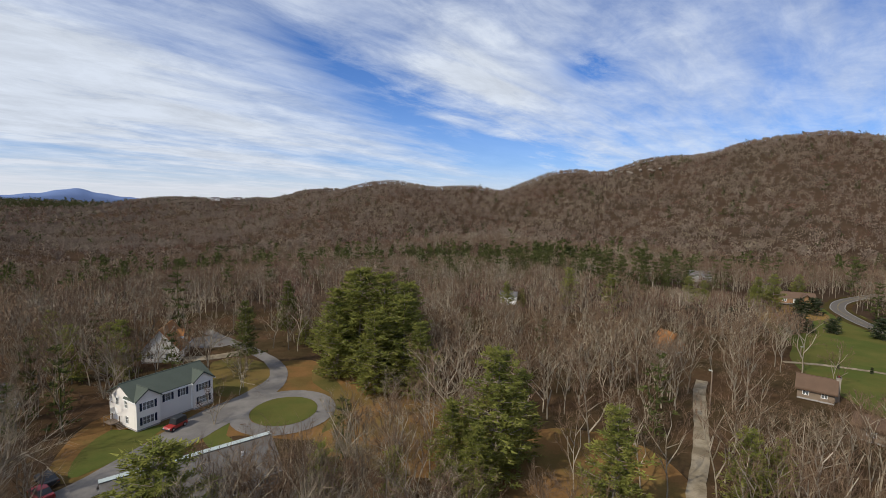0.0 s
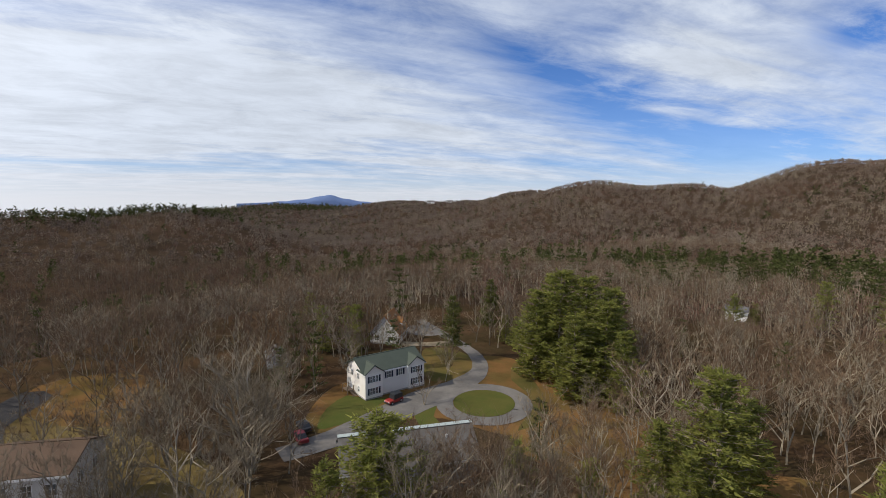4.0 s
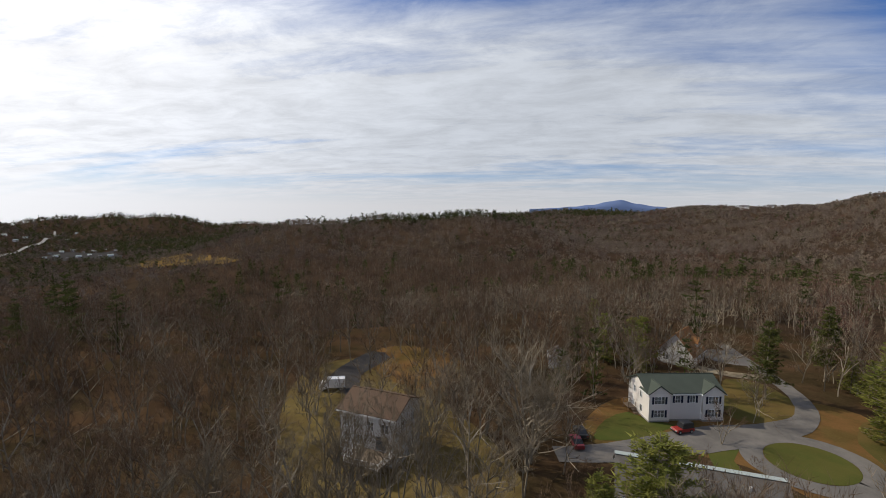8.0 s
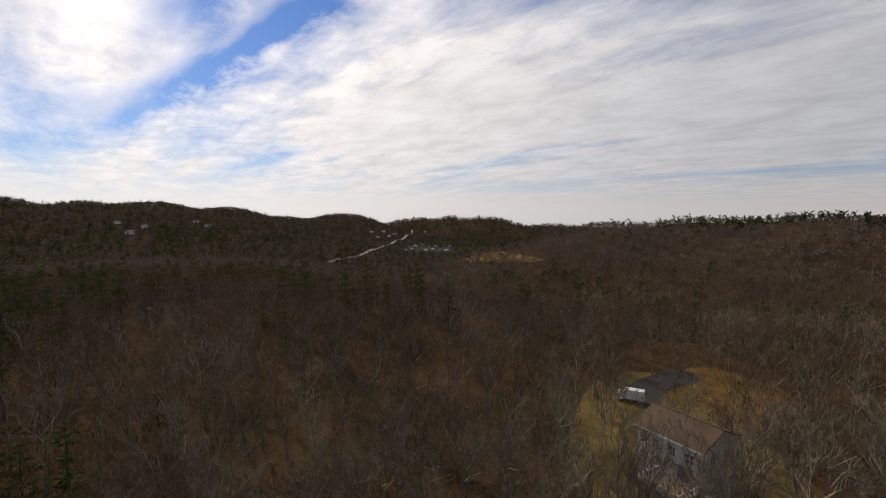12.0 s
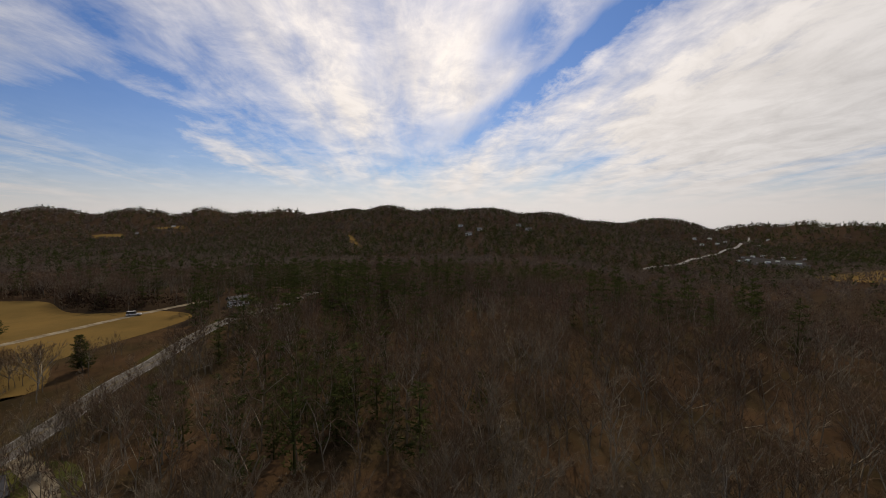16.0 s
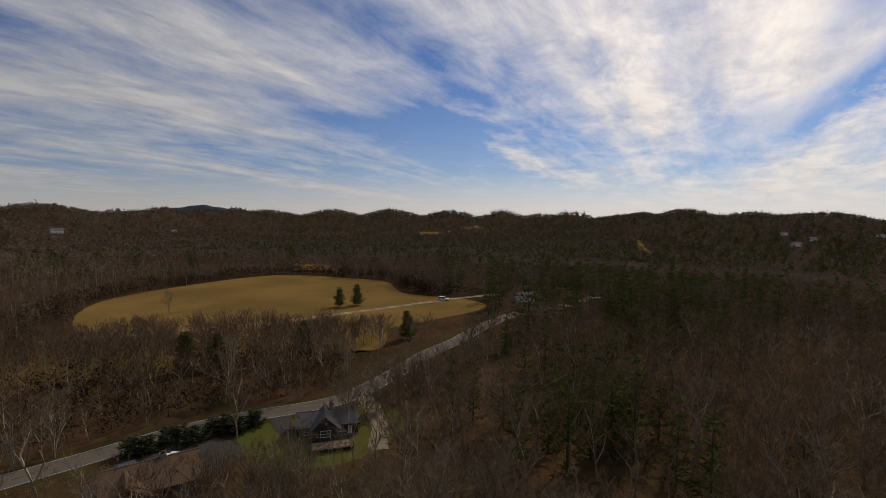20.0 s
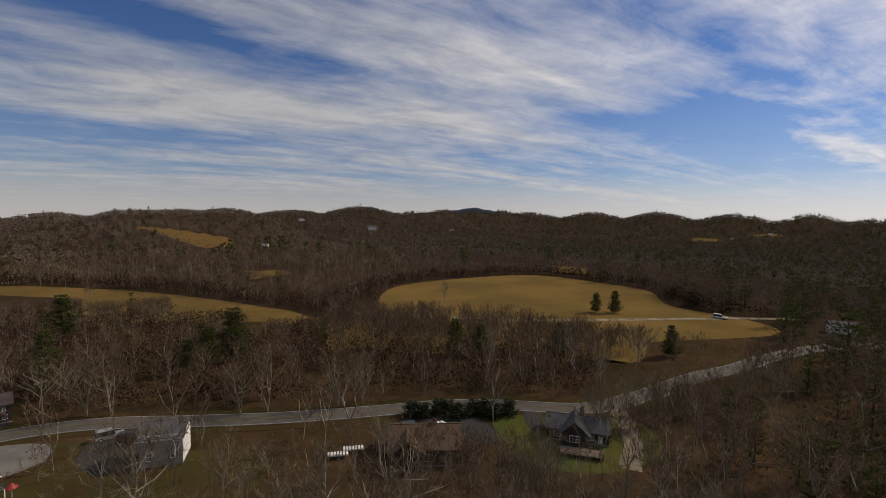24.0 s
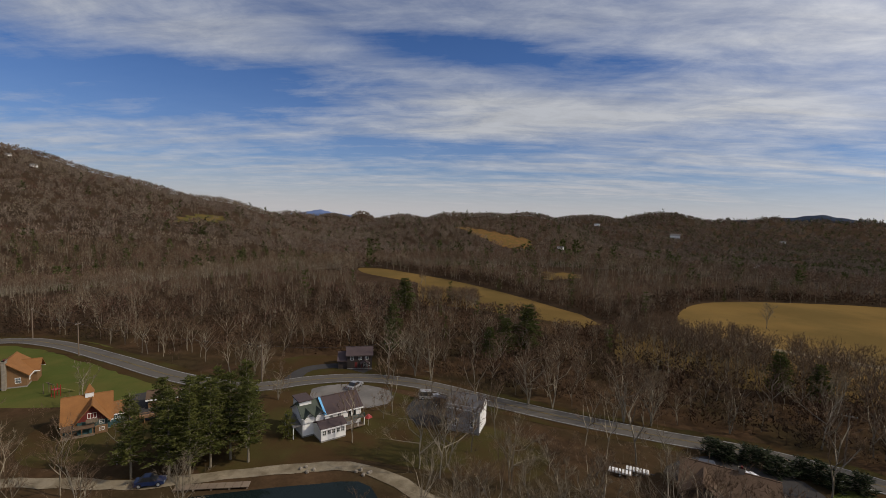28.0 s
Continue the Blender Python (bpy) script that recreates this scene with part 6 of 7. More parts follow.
def drape(name, corners, material, label, category, lift=1.0, step=14.0, clear=4.0):
    """A clearing whose corners are given by bearing and angle, laid over the land."""
    out = np.array([bearing_place(a, e)[:2] for a, e in corners])
    lo, hi = out.min(0), out.max(0)
    step = max(step, float((hi - lo).max()) / 60)
    nx_, ny_ = int((hi[0] - lo[0]) / step) + 3, int((hi[1] - lo[1]) / step) + 3
    gx, gy = np.meshgrid(lo[0] - step + np.arange(nx_) * step, lo[1] - step + np.arange(ny_) * step, indexing="ij")
    verts = np.stack([gx, gy, land(gx, gy) + lift], -1).reshape(-1, 3)
    i, j = np.meshgrid(np.arange(nx_ - 1), np.arange(ny_ - 1), indexing="ij")
    q = np.stack([i * ny_ + j, (i + 1) * ny_ + j, (i + 1) * ny_ + j + 1, i * ny_ + j + 1], -1).reshape(-1, 4)
    mid = verts[q].mean(1)
    keep = inside(out, mid[:, 0], mid[:, 1])
    if not keep.any():
        return None
    KEEP_OUT.append((out, clear))
    return tagged(raw(name, verts, q[keep], material), label, category, kind="structure")


drape("hill_field", [(-128.0, -1.7), (-131, -1.9), (-137, -3.0), (-137.6, -4.2), (-134.5, -4.0), (-131.5, -3.2)], M["tan"], "orange-brown cleared hillside", "field")
drape("valley_field", [(-138.5, -7.8), (-139.2, -6.7), (-142.8, -6.9), (-143, -7.3)], M["straw"], "small pale pasture in the valley", "field", step=8.0)
drape("ridge_field", [(-96.6, -2.0), (-97.6, -1.2), (-101.4, -1.3), (-101.8, -1.9)], M["grass"], "yellow-green clearing on the slope", "field")
drape("far_pasture", [(170.6, -2.4), (170.4, -2.05), (168.2, -2.0), (167.8, -2.25)], M["straw"], "pale far pasture", "field")
drape("far_pasture_two", [(165.2, -1.65), (165.0, -1.4), (162.6, -1.4), (162.4, -1.6)], M["straw"], "pale far pasture with farm buildings", "field")
drape("road_gap", [(143.5, -4.1), (144.9, -2.7), (145.6, -2.7), (144.2, -4.1)], M["straw"], "grassy gap where a road shows", "field", step=8.0)
drape("west_field", [(84, -6.2), (87, -5.9), (95, -6.1), (98, -6.4), (94, -6.7), (86, -6.6)], M["straw"], "dry field behind a row of trees", "field", step=8.0, clear=-1.0)
drape("east_meadow", [(-174.8, -6.6), (-175.4, -5.8), (-179.0, -6.0), (-178.6, -6.7)], M["straw"], "small meadow behind the pasture", "field", step=8.0)
drape("town_lots", [(95.5, -5.6), (96.0, -4.8), (101.2, -4.7), (101.6, -5.5)], M["tar"], "pale parking lots of the town", "pavement")
town = [bearing_place(a, e)[:2] for a, e in ((110.5, -6.6), (108.5, -6.1), (106.0, -5.4), (103.4, -4.6), (101.6, -3.8), (100.9, -3.3), (100.6, -2.8))]
ribbon("town_road", town, 4.0, 1.5, M["block"], "wide pale road running into the town", "road", 0.0, 0.5, 4.0)


def far_house(az, el, wide, wall="white", roof="roofgrey", label="small far house with pale walls among trees"):
    x, y, r = bearing_place(az, el)
    root = new("far_house")
    root.matrix_world = pose(x, y, float(land(x, y)), 0, 0, az + 20 * math.sin(az * 3))
    tagged(root, label, "house", "far houses")
    L, W, h = wide, wide * 0.6, wide * 0.34
    part("wall", boxes((-L / 2, L / 2, -W / 2, W / 2, -3, h)), M[wall], root)
    for s in (-1, 1):
        part("roof_slope", roof_slab(-L / 2 - 0.5, L / 2 + 0.5, s * (W / 2 + 0.5), h - 0.2, 0, h + W * 0.3, 0.3), M[roof], root)
    for k in (-0.3, 0.0, 0.3):
        w_ = part("window", boxes((k * L - 0.7, k * L + 0.7, -W / 2 - 0.08, -W / 2 - 0.003, h * 0.35, h * 0.75)), M["trim"], root)
        part("pane", boxes((k * L - 0.6, k * L + 0.6, -W / 2 - 0.12, -W / 2 - 0.083, h * 0.4, h * 0.72)), M["black"], w_)
    KEEP_OUT.append((np.array([(x - wide, y - wide), (x + wide, y - wide), (x + wide, y + wide), (x - wide, y + wide)]), 2.0))


for az_, el_, wide_ in ((130.6, -2.8, 16), (129.3, -2.2, 13), (123.4, -2.2, 15), (124.6, -1.7, 13), (131.6, -1.7, 12), (-152.9, -2.0, 30), (-144.7, -0.9, 16), (-160.5, -4.5, 12), (-162.5, -1.9, 18),
                        (-140.7, -3.9, 12), (-85.6, 2.9, 9), (-83.9, 3.7, 8), (28.4, 0.2, 24), (26.2, 0.3, 18), (163.6, -1.4, 16), (166.9, -2.0, 14), (157.6, -10.3, 8), (-174.6, -5.9, 10)):
    far_house(az_, el_, wide_)
for k_ in range(14):
    far_house(96.0 + 0.42 * k_, -4.75 - 0.5 * (k_ % 2) - 0.1 * math.sin(k_ * 2.2), 9 + 3 * math.sin(k_ * 1.9), "white", "cap" if k_ % 3 else "roofgrey", "pale flat town building by parking lots")
for k_ in range(8):
    far_house(99.0 + 0.7 * k_ + (1.6 if k_ > 2 else 0), -3.0 - 0.7 * math.sin(k_ * 1.3) ** 2, 11, "white", "cap", "large pale-roofed town building")

# pale rock showing along the mountain's shoulder
for k_ in range(9):
    az_ = -16.3 - 0.72 * k_ - 0.25 * math.sin(k_ * 4.4)
    x_, y_, r_ = bearing_place(az_, float(np.interp(az_, [-23, -16], [4.75, 4.1])) + 0.02 - 0.12 * math.sin(k_ * 2.0), 4.0)
    bm = bmesh.new()
    bmesh.ops.create_icosphere(bm, subdivisions=2, radius=3.6)
    for v in bm.verts:
        v.co *= 1 + 0.35 * noise.noise(v.co * 0.25 + Vector((k_, 3.0, 0)))
        v.co.z *= 0.55
    rk = link("rock_outcrop", bm, M["stone"])
    rk.matrix_world = pose(x_, y_, float(land(x_, y_)) + 4.5 + 2.0 * math.sin(k_ * 3.1), 0, 0, k_ * 50)
    rk.scale = (1.5, 1.0, 1.2 + 0.4 * math.sin(k_ * 1.7))
    tagged(rk, "pale grey rock ledge on the wooded mountain shoulder", "rock", "rock ledges")
    KEEP_OUT.append((np.array([(x_ - 9, y_ - 26), (x_ + 9, y_ - 26), (x_ + 9, y_ + 5), (x_ - 9, y_ + 5)]), 0.0))

# ---- trees that stand out ----
for i, (x_, y_, h_) in enumerate([(-28.5, 104, 22), (-23, 105, 27), (-17.5, 104, 26), (-12.5, 99.5, 22), (-8.5, 95, 17), (-18, 96, 19), (-27, 113, 24), (-13, 110, 23)]):
    dense_pine(x_, y_, h_, i, 1.15, "large bushy white pine in a dense stand")
dense_pine(5.5, 66, 21.0, 1, 1.1)
dense_pine(-1.0, 63, 14.0, 2, 1.1)
pine(9.5, 72, 16, 3, 1.05)
dense_pine(2.5, 60, 12, 0, 1.2)
dense_pine(19.5, 56, 17, 0, 1.05)
dense_pine(-28.6, 41.2, 18, 1, 1.35, "bushy green pine in front of the grey barn")
pine(-31.5, 36, 14, 2, 0.9)
dense_pine(39, 62, 12, 3, 1.0)
pine(46, 66, 9, 0, 1.1)
tall_pine(-51, 107, 18, 0)
tall_pine(-50, 131, 19, 1)
pine(-74, 97, 15, 0)
pine(-80, 101, 13, 1)
pine(-84, 95, 14, 3)
pine(-98, 106, 14, 2)
pine(57, 181, 17, 0)
pine(17.5, 184, 12, 2)
pine(24, 188, 9, 1)
pine(43, 190, 18, 1)
pine(-39, 124, 10, 1, 1.2)
pine(-44, 128, 9, 3, 1.3)
for i, (x_, y_, h_) in enumerate([(76, -8, 14), (77.5, -11, 15), (75.7, -13.5, 14.5), (76.5, -16.5, 15), (74.2, -18.6, 14), (79, -19.5, 15.5), (80, -13, 14), (83, -16, 14), (78.5, -3.5, 13), (82, -8, 14), (74.5, -10.5, 13.5)]):
    tall_pine(x_, y_, h_, i, 1.05, "tall dark pine in a row by the pond track")
pine(79, -26.5, 5, 2, 1.2, "small bushy evergreen beside the white house")
for az_, r_, el_ in ((-137.3, 136, -10.4), (-134.8, 133, -12.2), (-132.8, 128, -13.4), (-122.2, 178, -7.9), (-120.8, 145, -11.1), (-163.2, 133, -12.3), (-166.4, 133, -12.9), (-175.8, 137, -12.2), (172, 150, -11.4)):
    v_ = way(az_) * r_          # dark pines whose tops stand this far below the horizon as seen from the air
    dark_pine(v_.x, v_.y, 40.0 - float(land(np.array([v_.x]), np.array([v_.y]))[0]) + r_ * math.tan(radians(el_)), int(r_), 1.25)
dark_pine(0.5, -207, 9, 1, 1.25, "rounded pasture evergreen in shade-toned needles")
dark_pine(-7, -209, 10, 2, 1.25, "rounded pasture evergreen in shade-toned needles")
bare(67, -204, 11, 1, 0.8, "lone leafless tree in the pasture")
tree(GREAT, -53.2, 44.6, 19.0, "bare_tree", "great spreading leafless tree beside the lot", "tree", "bare trees", 0.6, 1.25)
tree(GREAT, -68, 42, 14.5, "bare_tree", "great spreading leafless tree beside the lot", "tree", "bare trees", 2.6, 1.2)
bare(-50, 49, 11, 2, 1.1)
bare(-54.5, 46.5, 13, 1, 1.1)
bare(-57, 57, 9, 4, 1.0)
for az_, r_, h_ in ((25.5, 47, 13.5), (22.5, 46, 14.5), (19, 47, 15), (15.5, 49, 14.5), (13, 52, 14), (10, 50, 14), (20.5, 43, 12.5), (17, 44, 13)):
    bare(float(way(az_).x * r_), float(way(az_).y * r_), h_, int(r_ + az_), 0.9, "leafless tree crowding the grey barn")
for az_, r_, h_ in ((37.5, 108, 13), (39, 114, 14), (36.8, 121, 12), (38.2, 101, 11)):
    slim(float(way(az_).x * r_), float(way(az_).y * r_), h_, int(r_), 1.15, "slender leafless tree behind the cream house")
bare(-46, 93, 8, 2, 1.1, "small leafless yard tree by the drive")
bare(-44, 79.5, 8, 4, 1.1, "small leafless yard tree by the drive")
bare(-47, 97, 8, 5, 1.1, "small leafless yard tree by the drive")
for x_, y_, h_ in ((142, 194, 7), (139, 197, 6), (111, 161.5, 6.5), (115.6, 163.5, 7), (118.7, 164, 4.5), (127, 163.5, 5), (138.6, 158, 7), (145, 184, 1.6), (148, 205, 2.5)):
    shrub(x_, y_, h_, int(x_), 1.15, "large dark evergreen bush on the lawn")
for i in range(12):
    shrub(92 + 3.6 * i, 193 + 0.3 * i + math.sin(i * 2.4), 2.0 + 0.6 * math.sin(i * 1.7), i, 1.0, "low dark hedge bush beside the lane")
for x_, y_, h_ in ((132, 203, 16), (128, 207, 14), (124, 203, 11), (104, 205, 12), (100, 210, 13), (158, 226, 13)):
    pine(x_, y_, h_, int(x_), 1.1)
for x_, y_ in ((99, 124.5), (105, 121.5), (110, 118.5), (116, 113)):
    shrub(x_, y_, 1.8, int(x_), 0.5, "small clipped evergreen beside the lawn drive")
for i in range(11):          # slender trees standing round the grey house with the deck
    az_, r_ = 55.0 + 2.9 * i + 0.8 * math.sin(i * 5.1), 56.0 + 7.0 * math.sin(i * 2.3) + (14 if i % 5 == 4 else 0)
    v_ = way(az_) * r_
    slim(v_.x, v_.y, (10.5 if abs(az_ - 68.0) < 5.0 else 15.0) + 2.0 * math.sin(i * 1.7), i, 1.1)
for x_, y_, h_ in ((64, -8, 9), (84, -2, 9), (70, 2, 10), (86, 14, 9), (58, -40, 11), (56, -44, 12), (54, -41, 12), (60, -45, 11), (46, -48, 11), (93, -62, 14), (89, -64, 13), (66, -73, 14), (62, -76, 14), (50, -83, 14), (46, -86, 13),
                   (114, -30, 9), (36, -96, 12), (24, -104, 13), (12, -107, 12), (96, -30, 8)):
    bare(x_, y_, h_, int(h_ + x_), 1.0)
for i in range(9):
    shrub(34 - 2.2 * i, -84.5 - 0.9 * i + 1.2 * math.sin(i * 2.0), 3.2, i, 1.3, "dark rhododendron thicket along the road")
for x_, y_, h_ in ((-80, 76, 13), (-78, 80, 12), (-83, 74, 13), (-76, 72, 12), (-72, 70, 11), (-67, 63, 12), (-70, 58, 13), (-62, 52, 13), (-66, 46, 14), (-60, 40, 14)):
    bare(x_, y_, h_, int(h_ - x_), 1.0)

for i in range(5):          # bare trees crowding the deck side of the grey house
    az_, r_ = 56.0 + 5.6 * i + 0.7 * math.sin(i * 3.7), 49.0 + 9.0 * abs(math.sin(i * 1.9))
    v_ = way(az_) * r_
    slim(v_.x, v_.y, 12.0 + 2.0 * math.sin(i * 2.7), i + 1, 1.0)
for i in range(34):          # a screen of trees on the near side of the road below the pasture
    f_ = i / 33
    az_, r_ = 180.0 - 20.0 * f_, 98.0 + 44.0 * f_ ** 1.3 - 3.0 - 9.0 * abs(math.sin(i * 2.1))
    v_ = way(az_) * r_
    (slim if i % 3 == 0 else bare)(v_.x, v_.y, 8.5 + 2.0 * math.sin(i * 1.3), i, 1.0)

for i in range(8):          # slender trees before the deck
    az_, r_ = 61.5 + 2.0 * i + 0.6 * math.sin(i * 4.1), 58.0 + 4.5 * math.sin(i * 2.9)
    v_ = way(az_) * r_
    slim(v_.x, v_.y, 16.5 + 1.5 * math.sin(i * 1.1), i + 3, 0.75)
for i in range(9):          # and a few more behind the house, round the parked truck
    az_, r_ = 56.0 + 3.0 * i + 0.7 * math.sin(i * 3.3), 88.0 + 6.0 * math.sin(i * 2.2)
    v_ = way(az_) * r_
    slim(v_.x, v_.y, 11.0 + 1.5 * math.sin(i * 1.9), i + 2, 1.1)

for i, (x_, y_) in enumerate([(-15, 72), (-11, 78), (-8, 70), (-5, 82), (-2, 75), (1, 84), (-13, 85), (-9, 92), (-4, 90), (3, 78), (-17, 66), (-10, 64), (2, 70), (-6, 98)]):
    bare(x_, y_, 8.0 + 1.8 * math.sin(i * 2.3), i * 3 + 1, 1.0, "young leafless tree on the rusty bank")

# ---- the joined woods beyond the yards ----
rw = np.random.default_rng(11)
near_kinds, near_wood = [], []
for k in range(6):
    rows = grow(np.random.default_rng(60 + k), 1.0, 0.40 + 0.03 * (k % 3), 0.2 + 0.06 * (k % 3), 5, 3, 3, 0.05, 3, 0.0024, True)
    wood_part = as_triangles(*tubes(rows[0] + rows[1], 3))
    near_wood.append(len(wood_part) // 3)
    near_kinds.append(np.concatenate([wood_part, rows[2]]))
mid_kinds = [brush(rw, 100, 0.34, 0.0062, 0.26, 1.35, 0.8, limbs=9) for _ in range(6)]
slope_kinds = [brush(rw, 44, 0.36, 0.0125, 0.22, 1.3, 0.9, limbs=5) for _ in range(6)]
far_kinds = [brush(rw, 22, 0.42, 0.042, 0.05, 1.0, 1.3, limbs=1) for _ in range(6)]
last_kinds = [brush(rw, 13, 0.50, 0.16, -0.1, 0.8, 1.6) for _ in range(6)]
bush_kinds = [brush(rw, 30, 0.6, 0.035, 0.0, 1.3, 1.3) for _ in range(4)]
near_cones = [lite_pine(70 + k) for k in range(4)]
mid_cones = [cone_tree(rw, 1.0, 0.20, 76, 0.062) for _ in range(4)]
far_cones = [cone_tree(rw, 1.0, 0.22, 15, 0.18) for _ in range(4)]


def evergreen_share(x, y):
    """Where evergreens stand among the bare trees."""
    r, az = np.hypot(x, y), np.degrees(np.arctan2(-x, y))
    s = np.where(r > 600, 0.008, 0.022) + 0.04 * (np.sin(x * 0.013 + 2) * np.sin(y * 0.017 + 1) > 0.45)
    s = s + 0.62 * bump_az(az, -14, 13) * ((r > 235) & (r < 430)) * (np.sin(x * 0.05) * np.sin(y * 0.043 + 1) > -0.25)
    s = s + 0.12 * bump_az(az, 25, 25) * ((r > 260) & (r < 520))
    s = s + 0.45 * bump_az(az, 149, 13) * ((r > 60) & (r < 420)) + 0.1 * bump_az(az, 125, 20) * ((r > 250) & (r < 700))
    s = s + 0.10 * bump_az(az, 100, 25) * ((r > 150) & (r < 420))
    s = s + 0.9 * bump_az(az, 60, 9) * (r > 860) + 0.5 * bump_az(az, 92, 9) * (r > 1500) + 0.8 * bump_az(az, 43, 5) * (r > 1900)
    # last two terms: far evergreens added to darken and cool hills like haze
    s = s + 0.05 * bump_az(az, -130, 30) * (r > 380) + 0.35 * bump_az(az, 130, 45) * (r > 850) + 0.2 * bump_az(az, -175, 30) * (r > 1200)
    return np.clip(s, 0, 0.85)


def young(x, y):
    """How much lower the young woods along the southern and eastern road stand."""
    az = np.degrees(np.arctan2(-x, y))
    return 1.0 - 0.3 * bump_az(az, -95, 22) - 0.42 * bump_az(az, -145, 34) * np.clip((np.hypot(x, y) - 88.0) / 15.0, 0, 1)


def in_sight(x, y, h):
    """Which trees the camera, 40 m up, can see over the crests before them."""
    r_, a_ = np.geomspace(150, 4700, 160), np.arange(-180.0, 180.0, 1.0)
    rr, aa = np.meshgrid(r_, np.radians(a_), indexing="ij")
    top = np.degrees(np.arctan2(land(-rr * np.sin(aa), rr * np.cos(aa)) + 8.0 - 40.0, rr))
    crest = np.maximum.accumulate(top, 0)
    r, az = np.hypot(x, y), np.degrees(np.arctan2(-x, y))
    i = np.clip(np.searchsorted(r_, r) - 1, 0, len(r_) - 1)
    j = np.clip(np.round(az + 180.0).astype(int), 0, len(a_) - 1)
    return np.degrees(np.arctan2(land(x, y) + h - 40.0, r)) > crest[i, j] - 0.12


def woods(r0, r1, gap, kinds, cones, height, name, sector=(-180, 180)):
    x, y = spots(r0, r1, gap, rw, sector)
    unseen = np.abs(np.degrees(np.arctan2(-x, y)) + 64.0) < 17.0
    ok = free_of(x, y) & (~unseen | (rw.random(len(x)) < 0.25))
    x, y = x[ok], y[ok]
    h = rw.uniform(0.75, 1.2, len(x)) * height
    if r0 < 300:
        h = h * young(x, y)
        h = sight(x, y, h)
        x, y, h = x[h > 0], y[h > 0], h[h > 0]
    else:
        ok = in_sight(x, y, h) | (rw.random(len(x)) < 0.12)
        x, y, h = x[ok], y[ok], h[ok]
    ever = rw.random(len(x)) < evergreen_share(x, y)
    az = np.degrees(np.arctan2(-x, y))
    tint = rw.random(len(x)) + 0.22 * np.sin(x * 0.021 + 1) * np.sin(y * 0.017)
    # more pale crowns in the north, putting the front light into their colour
    pale = ~ever & (tint < 0.04 + (0.20 if r0 < 600 else 0.05) * bump_az(az, 5, 50))
    red = ~ever & (tint > (0.80 if r0 < 600 else 0.9))
    rest = ~ever & ~pale & ~red
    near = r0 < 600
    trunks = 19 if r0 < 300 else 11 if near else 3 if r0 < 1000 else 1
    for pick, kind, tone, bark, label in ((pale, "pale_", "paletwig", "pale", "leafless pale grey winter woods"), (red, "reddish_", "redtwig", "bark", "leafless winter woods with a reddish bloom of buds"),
                                          (rest, "", "twig" if near else "hazetwig", "bark", "leafless grey-brown winter woods")):
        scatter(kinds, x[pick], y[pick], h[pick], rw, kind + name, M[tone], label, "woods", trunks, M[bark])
    if ever.any():
        scatter(cones, x[ever], y[ever], h[ever] * rw.uniform(1.0, 1.55 if near else 1.2, ever.sum()), rw, "evergreen_" + name, M["pinewood" if r0 < 600 else "spruce"], "dark green pines scattered through bare woods", "woods")


# single trees in the yards and the nearest woods, then the same kinds joined
nx, ny = spots(36, 150, 4.7, rw)
ok = free_of(nx, ny)
naz = np.degrees(np.arctan2(-nx, ny))
nr = np.hypot(nx, ny)
thin = 0.66 - 0.40 * bump_az(naz, 68, 15) * (nr < 106) - 0.30 * bump_az(naz, 68, 16) * (nr < 72) - 0.25 * bump_az(naz, -125, 32) * (nr < 98) - 0.25 * bump_az(naz, 42, 14) * (nr < 110) - 0.2 * bump_az(naz, -38, 8)
ok &= rw.random(len(nx)) < thin
ok &= ~(inside(np.array([(2, 62), (8, 44), (24, 44), (34, 60), (32, 78), (18, 84), (8, 76)]), nx, ny) & (rw.random(len(nx)) < 0.6))
ok &= ~(inside(np.array(YARD_B), nx, ny) & (rw.random(len(nx)) < 0.3))
nx, ny, nr, naz = nx[ok], ny[ok], nr[ok], naz[ok]
nh = sight(nx, ny, rw.uniform(10.0, 15.5, len(nx)) * young(nx, ny))
nx, ny, nr, naz, nh = nx[nh > 0], ny[nh > 0], nr[nh > 0], naz[nh > 0], nh[nh > 0]
green = (rw.random(len(nx)) < evergreen_share(nx, ny) * 0.8) & ~((np.abs(naz - 70) < 17) & (nr < 115))
order = np.argsort(nr)
single, joined = order[:180], order[180:]
for i in single:
    kind = int(rw.integers(0, 40))
    if green[i]:
        pine(float(nx[i]), float(ny[i]), float(nh[i]), kind, 0.9)
    elif kind % 3 == 0 or abs(naz[i] - 68.0) < 20.0:
        slim(float(nx[i]), float(ny[i]), float(nh[i]), kind, 1.1)
    else:
        bare(float(nx[i]), float(ny[i]), float(nh[i]), kind, 1.0)
j = joined[~green[joined]]
# pale share rises northward here too, as colour for the front-lit crowns
half = rw.random(len(j)) < 0.08 + 0.28 * bump_az(naz[j], 5, 50)
scatter(near_kinds, nx[j][~half], ny[j][~half], nh[j][~half], rw, "woods_edge", M["twig"], "leafless grey-brown trees round the yards", "woods", near_wood, M["bark"])
scatter(near_kinds, nx[j][half], ny[j][half], nh[j][half], rw, "pale_woods_edge", M["paletwig"], "leafless pale grey trees round the yards", "woods", near_wood, M["pale"])
j = joined[green[joined]]
scatter(near_cones, nx[j], ny[j], nh[j] * 1.1, rw, "evergreen_woods_edge", M["pinewood"], "green pines standing among bare trees", "woods")
ux, uy = spots(30, 170, 3.4, rw)
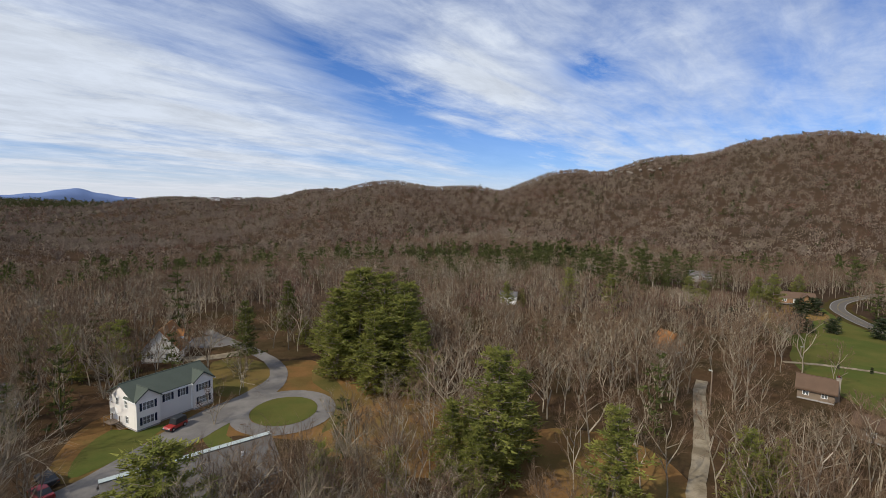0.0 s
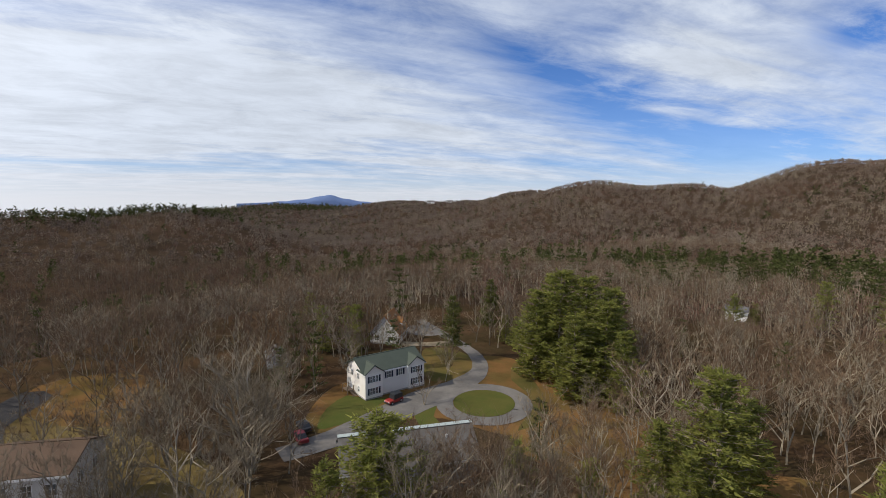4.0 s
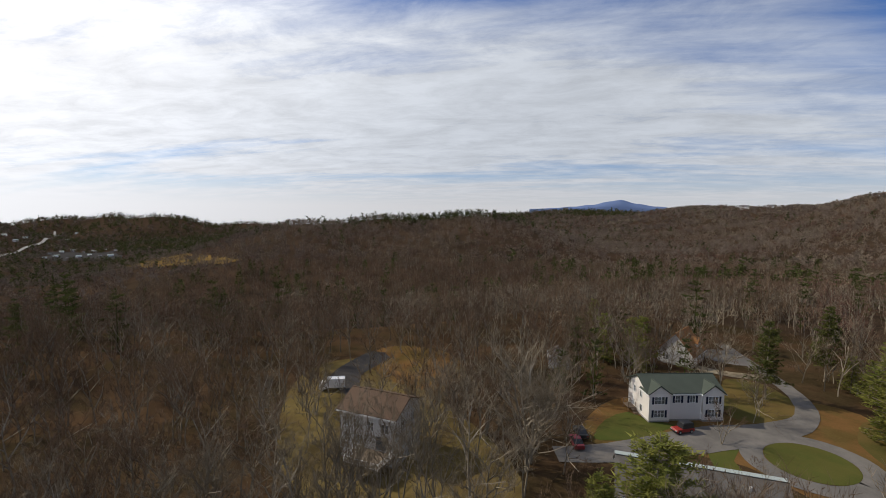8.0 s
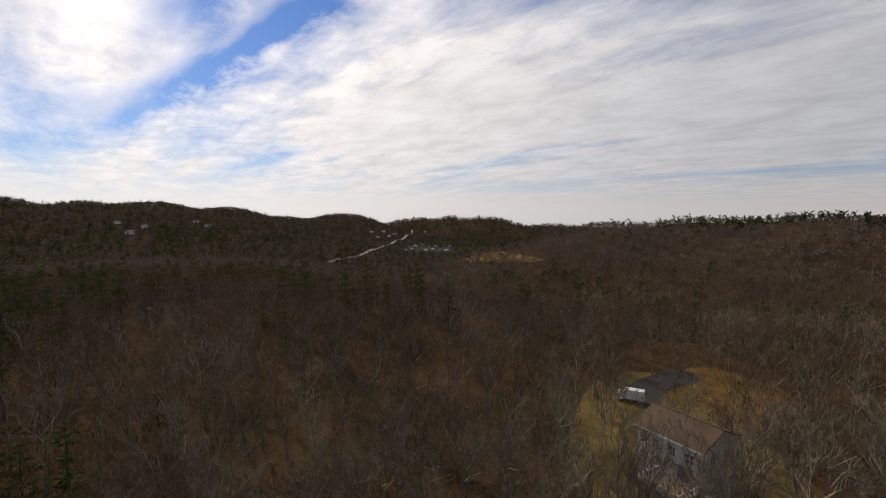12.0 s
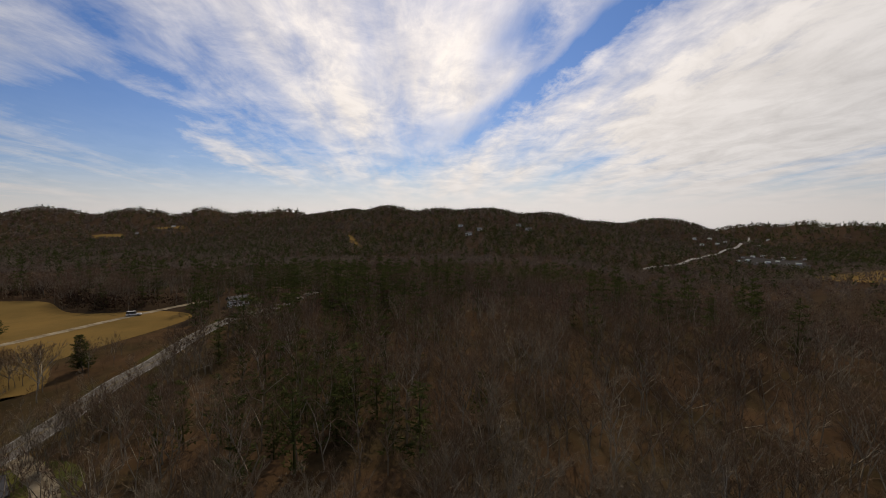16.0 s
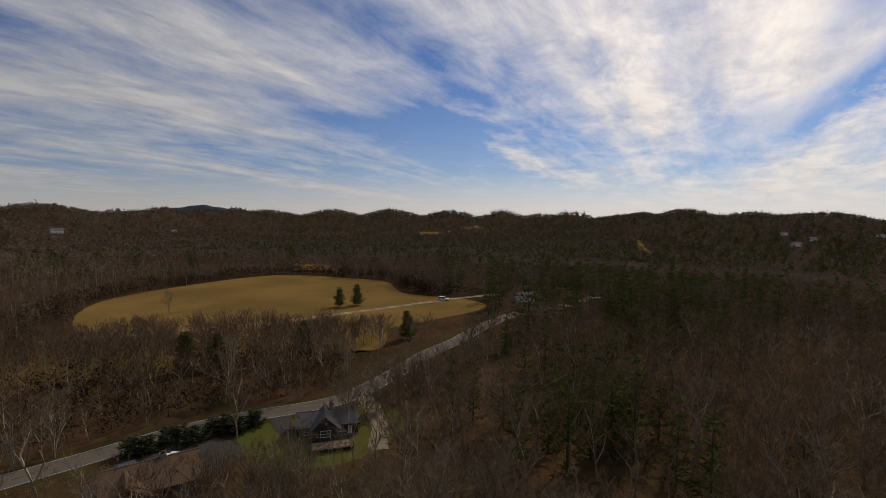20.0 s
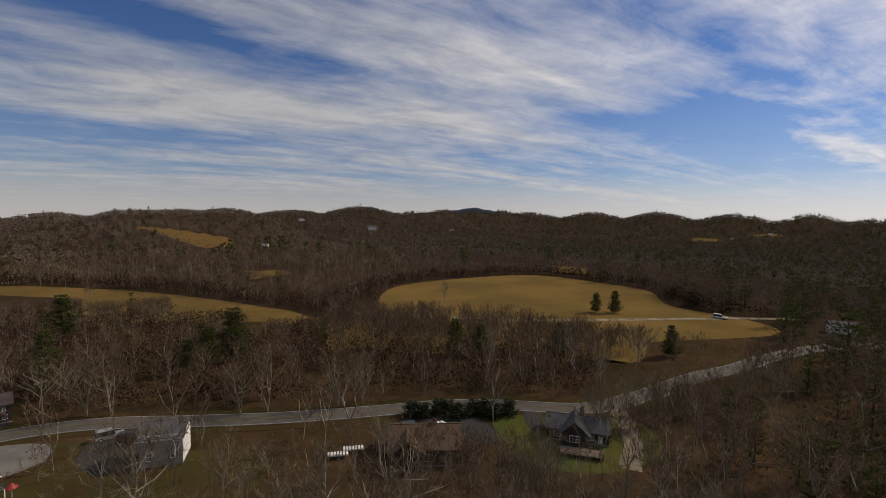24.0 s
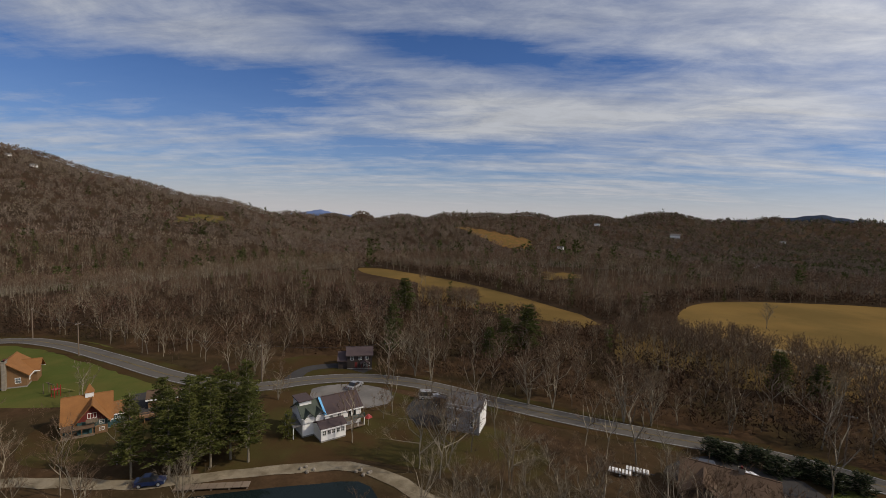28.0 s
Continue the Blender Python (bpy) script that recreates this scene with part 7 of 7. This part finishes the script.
ok = free_of(ux, uy) & (rw.random(len(ux)) < 0.42 + 0.2 * bump_az(np.degrees(np.arctan2(-ux, uy)), -18, 25) + 0.3 * bump_az(np.degrees(np.arctan2(-ux, uy)), 125, 35) - 0.3 * bump_az(np.degrees(np.arctan2(-ux, uy)), 70, 14))
scatter(slope_kinds[:3], ux[ok], uy[ok], rw.uniform(1.4, 4.2, ok.sum()), rw, "undergrowth", M["twig"], "brown leafless undergrowth and saplings", "undergrowth")
tx, ty = spots(95, 235, 2.4, rw, (-186, -78))
ok = free_of(tx, ty) & (rw.random(len(tx)) < 0.8)
for outline in MARGINS:
    ok &= ~(inside(np.array(outline), tx, ty) & (rw.random(len(tx)) < 0.62))
tx, ty = tx[ok], ty[ok]
th = sight(tx, ty, rw.uniform(2.0, 5.5, len(tx)))
tx, ty, th = tx[th > 0], ty[th > 0], th[th > 0]
keep = np.hypot(tx, ty) > np.interp(np.degrees(np.arctan2(-tx, ty)), [-184, -179, -165, -150, -130, -118, -100, -78], [119, 108, 104, 101, 104, 118, 140, 172])
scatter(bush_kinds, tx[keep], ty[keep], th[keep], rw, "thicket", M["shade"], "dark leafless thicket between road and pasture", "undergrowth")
mx, my = spots(130, 285, 3.3, rw, (-186, -122))
grove = np.zeros(len(mx), bool)
for outline in MARGINS:
    grove |= inside(np.array(outline), mx, my)
grove &= free_of(mx, my)
mx, my = mx[grove], my[grove]
mh = sight(mx, my, rw.uniform(6.5, 10.5, len(mx)))
scatter(near_kinds, mx[mh > 0], my[mh > 0], mh[mh > 0], rw, "roadside_grove", M["twig"], "dark upright bare trees standing in dry grass", "woods", near_wood, M["bark"])
ex, ey = [], []
for outline in (FIELD, FIELD_2):
    line = np.array(smooth_line(outline, 2.2, True))
    d = np.roll(line, -1, 0) - line
    side = np.stack([-d[:, 1], d[:, 0]], -1) / np.linalg.norm(d, axis=1, keepdims=True)
    if inside(line, *(line + side * 3).T).mean() > 0.5:
        side = -side
    for _ in range(3):
        q = line + side * rw.uniform(2.0, 13.0, (len(line), 1))
        ex.append(q[:, 0])
        ey.append(q[:, 1])
ex, ey = np.concatenate(ex), np.concatenate(ey)
far_side = np.hypot(ex, ey) > np.interp(np.degrees(np.arctan2(-ex, ey)) % 360, [180, 210, 222, 245], [232, 232, 232, 320])
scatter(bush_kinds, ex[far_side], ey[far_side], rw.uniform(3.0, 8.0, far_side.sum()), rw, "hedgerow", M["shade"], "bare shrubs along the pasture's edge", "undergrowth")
woods(150, 330, 6.0, mid_kinds, near_cones, 13.0, "woods_near")
woods(330, 620, 7.4, slope_kinds, mid_cones, 13.0, "woods_middle")
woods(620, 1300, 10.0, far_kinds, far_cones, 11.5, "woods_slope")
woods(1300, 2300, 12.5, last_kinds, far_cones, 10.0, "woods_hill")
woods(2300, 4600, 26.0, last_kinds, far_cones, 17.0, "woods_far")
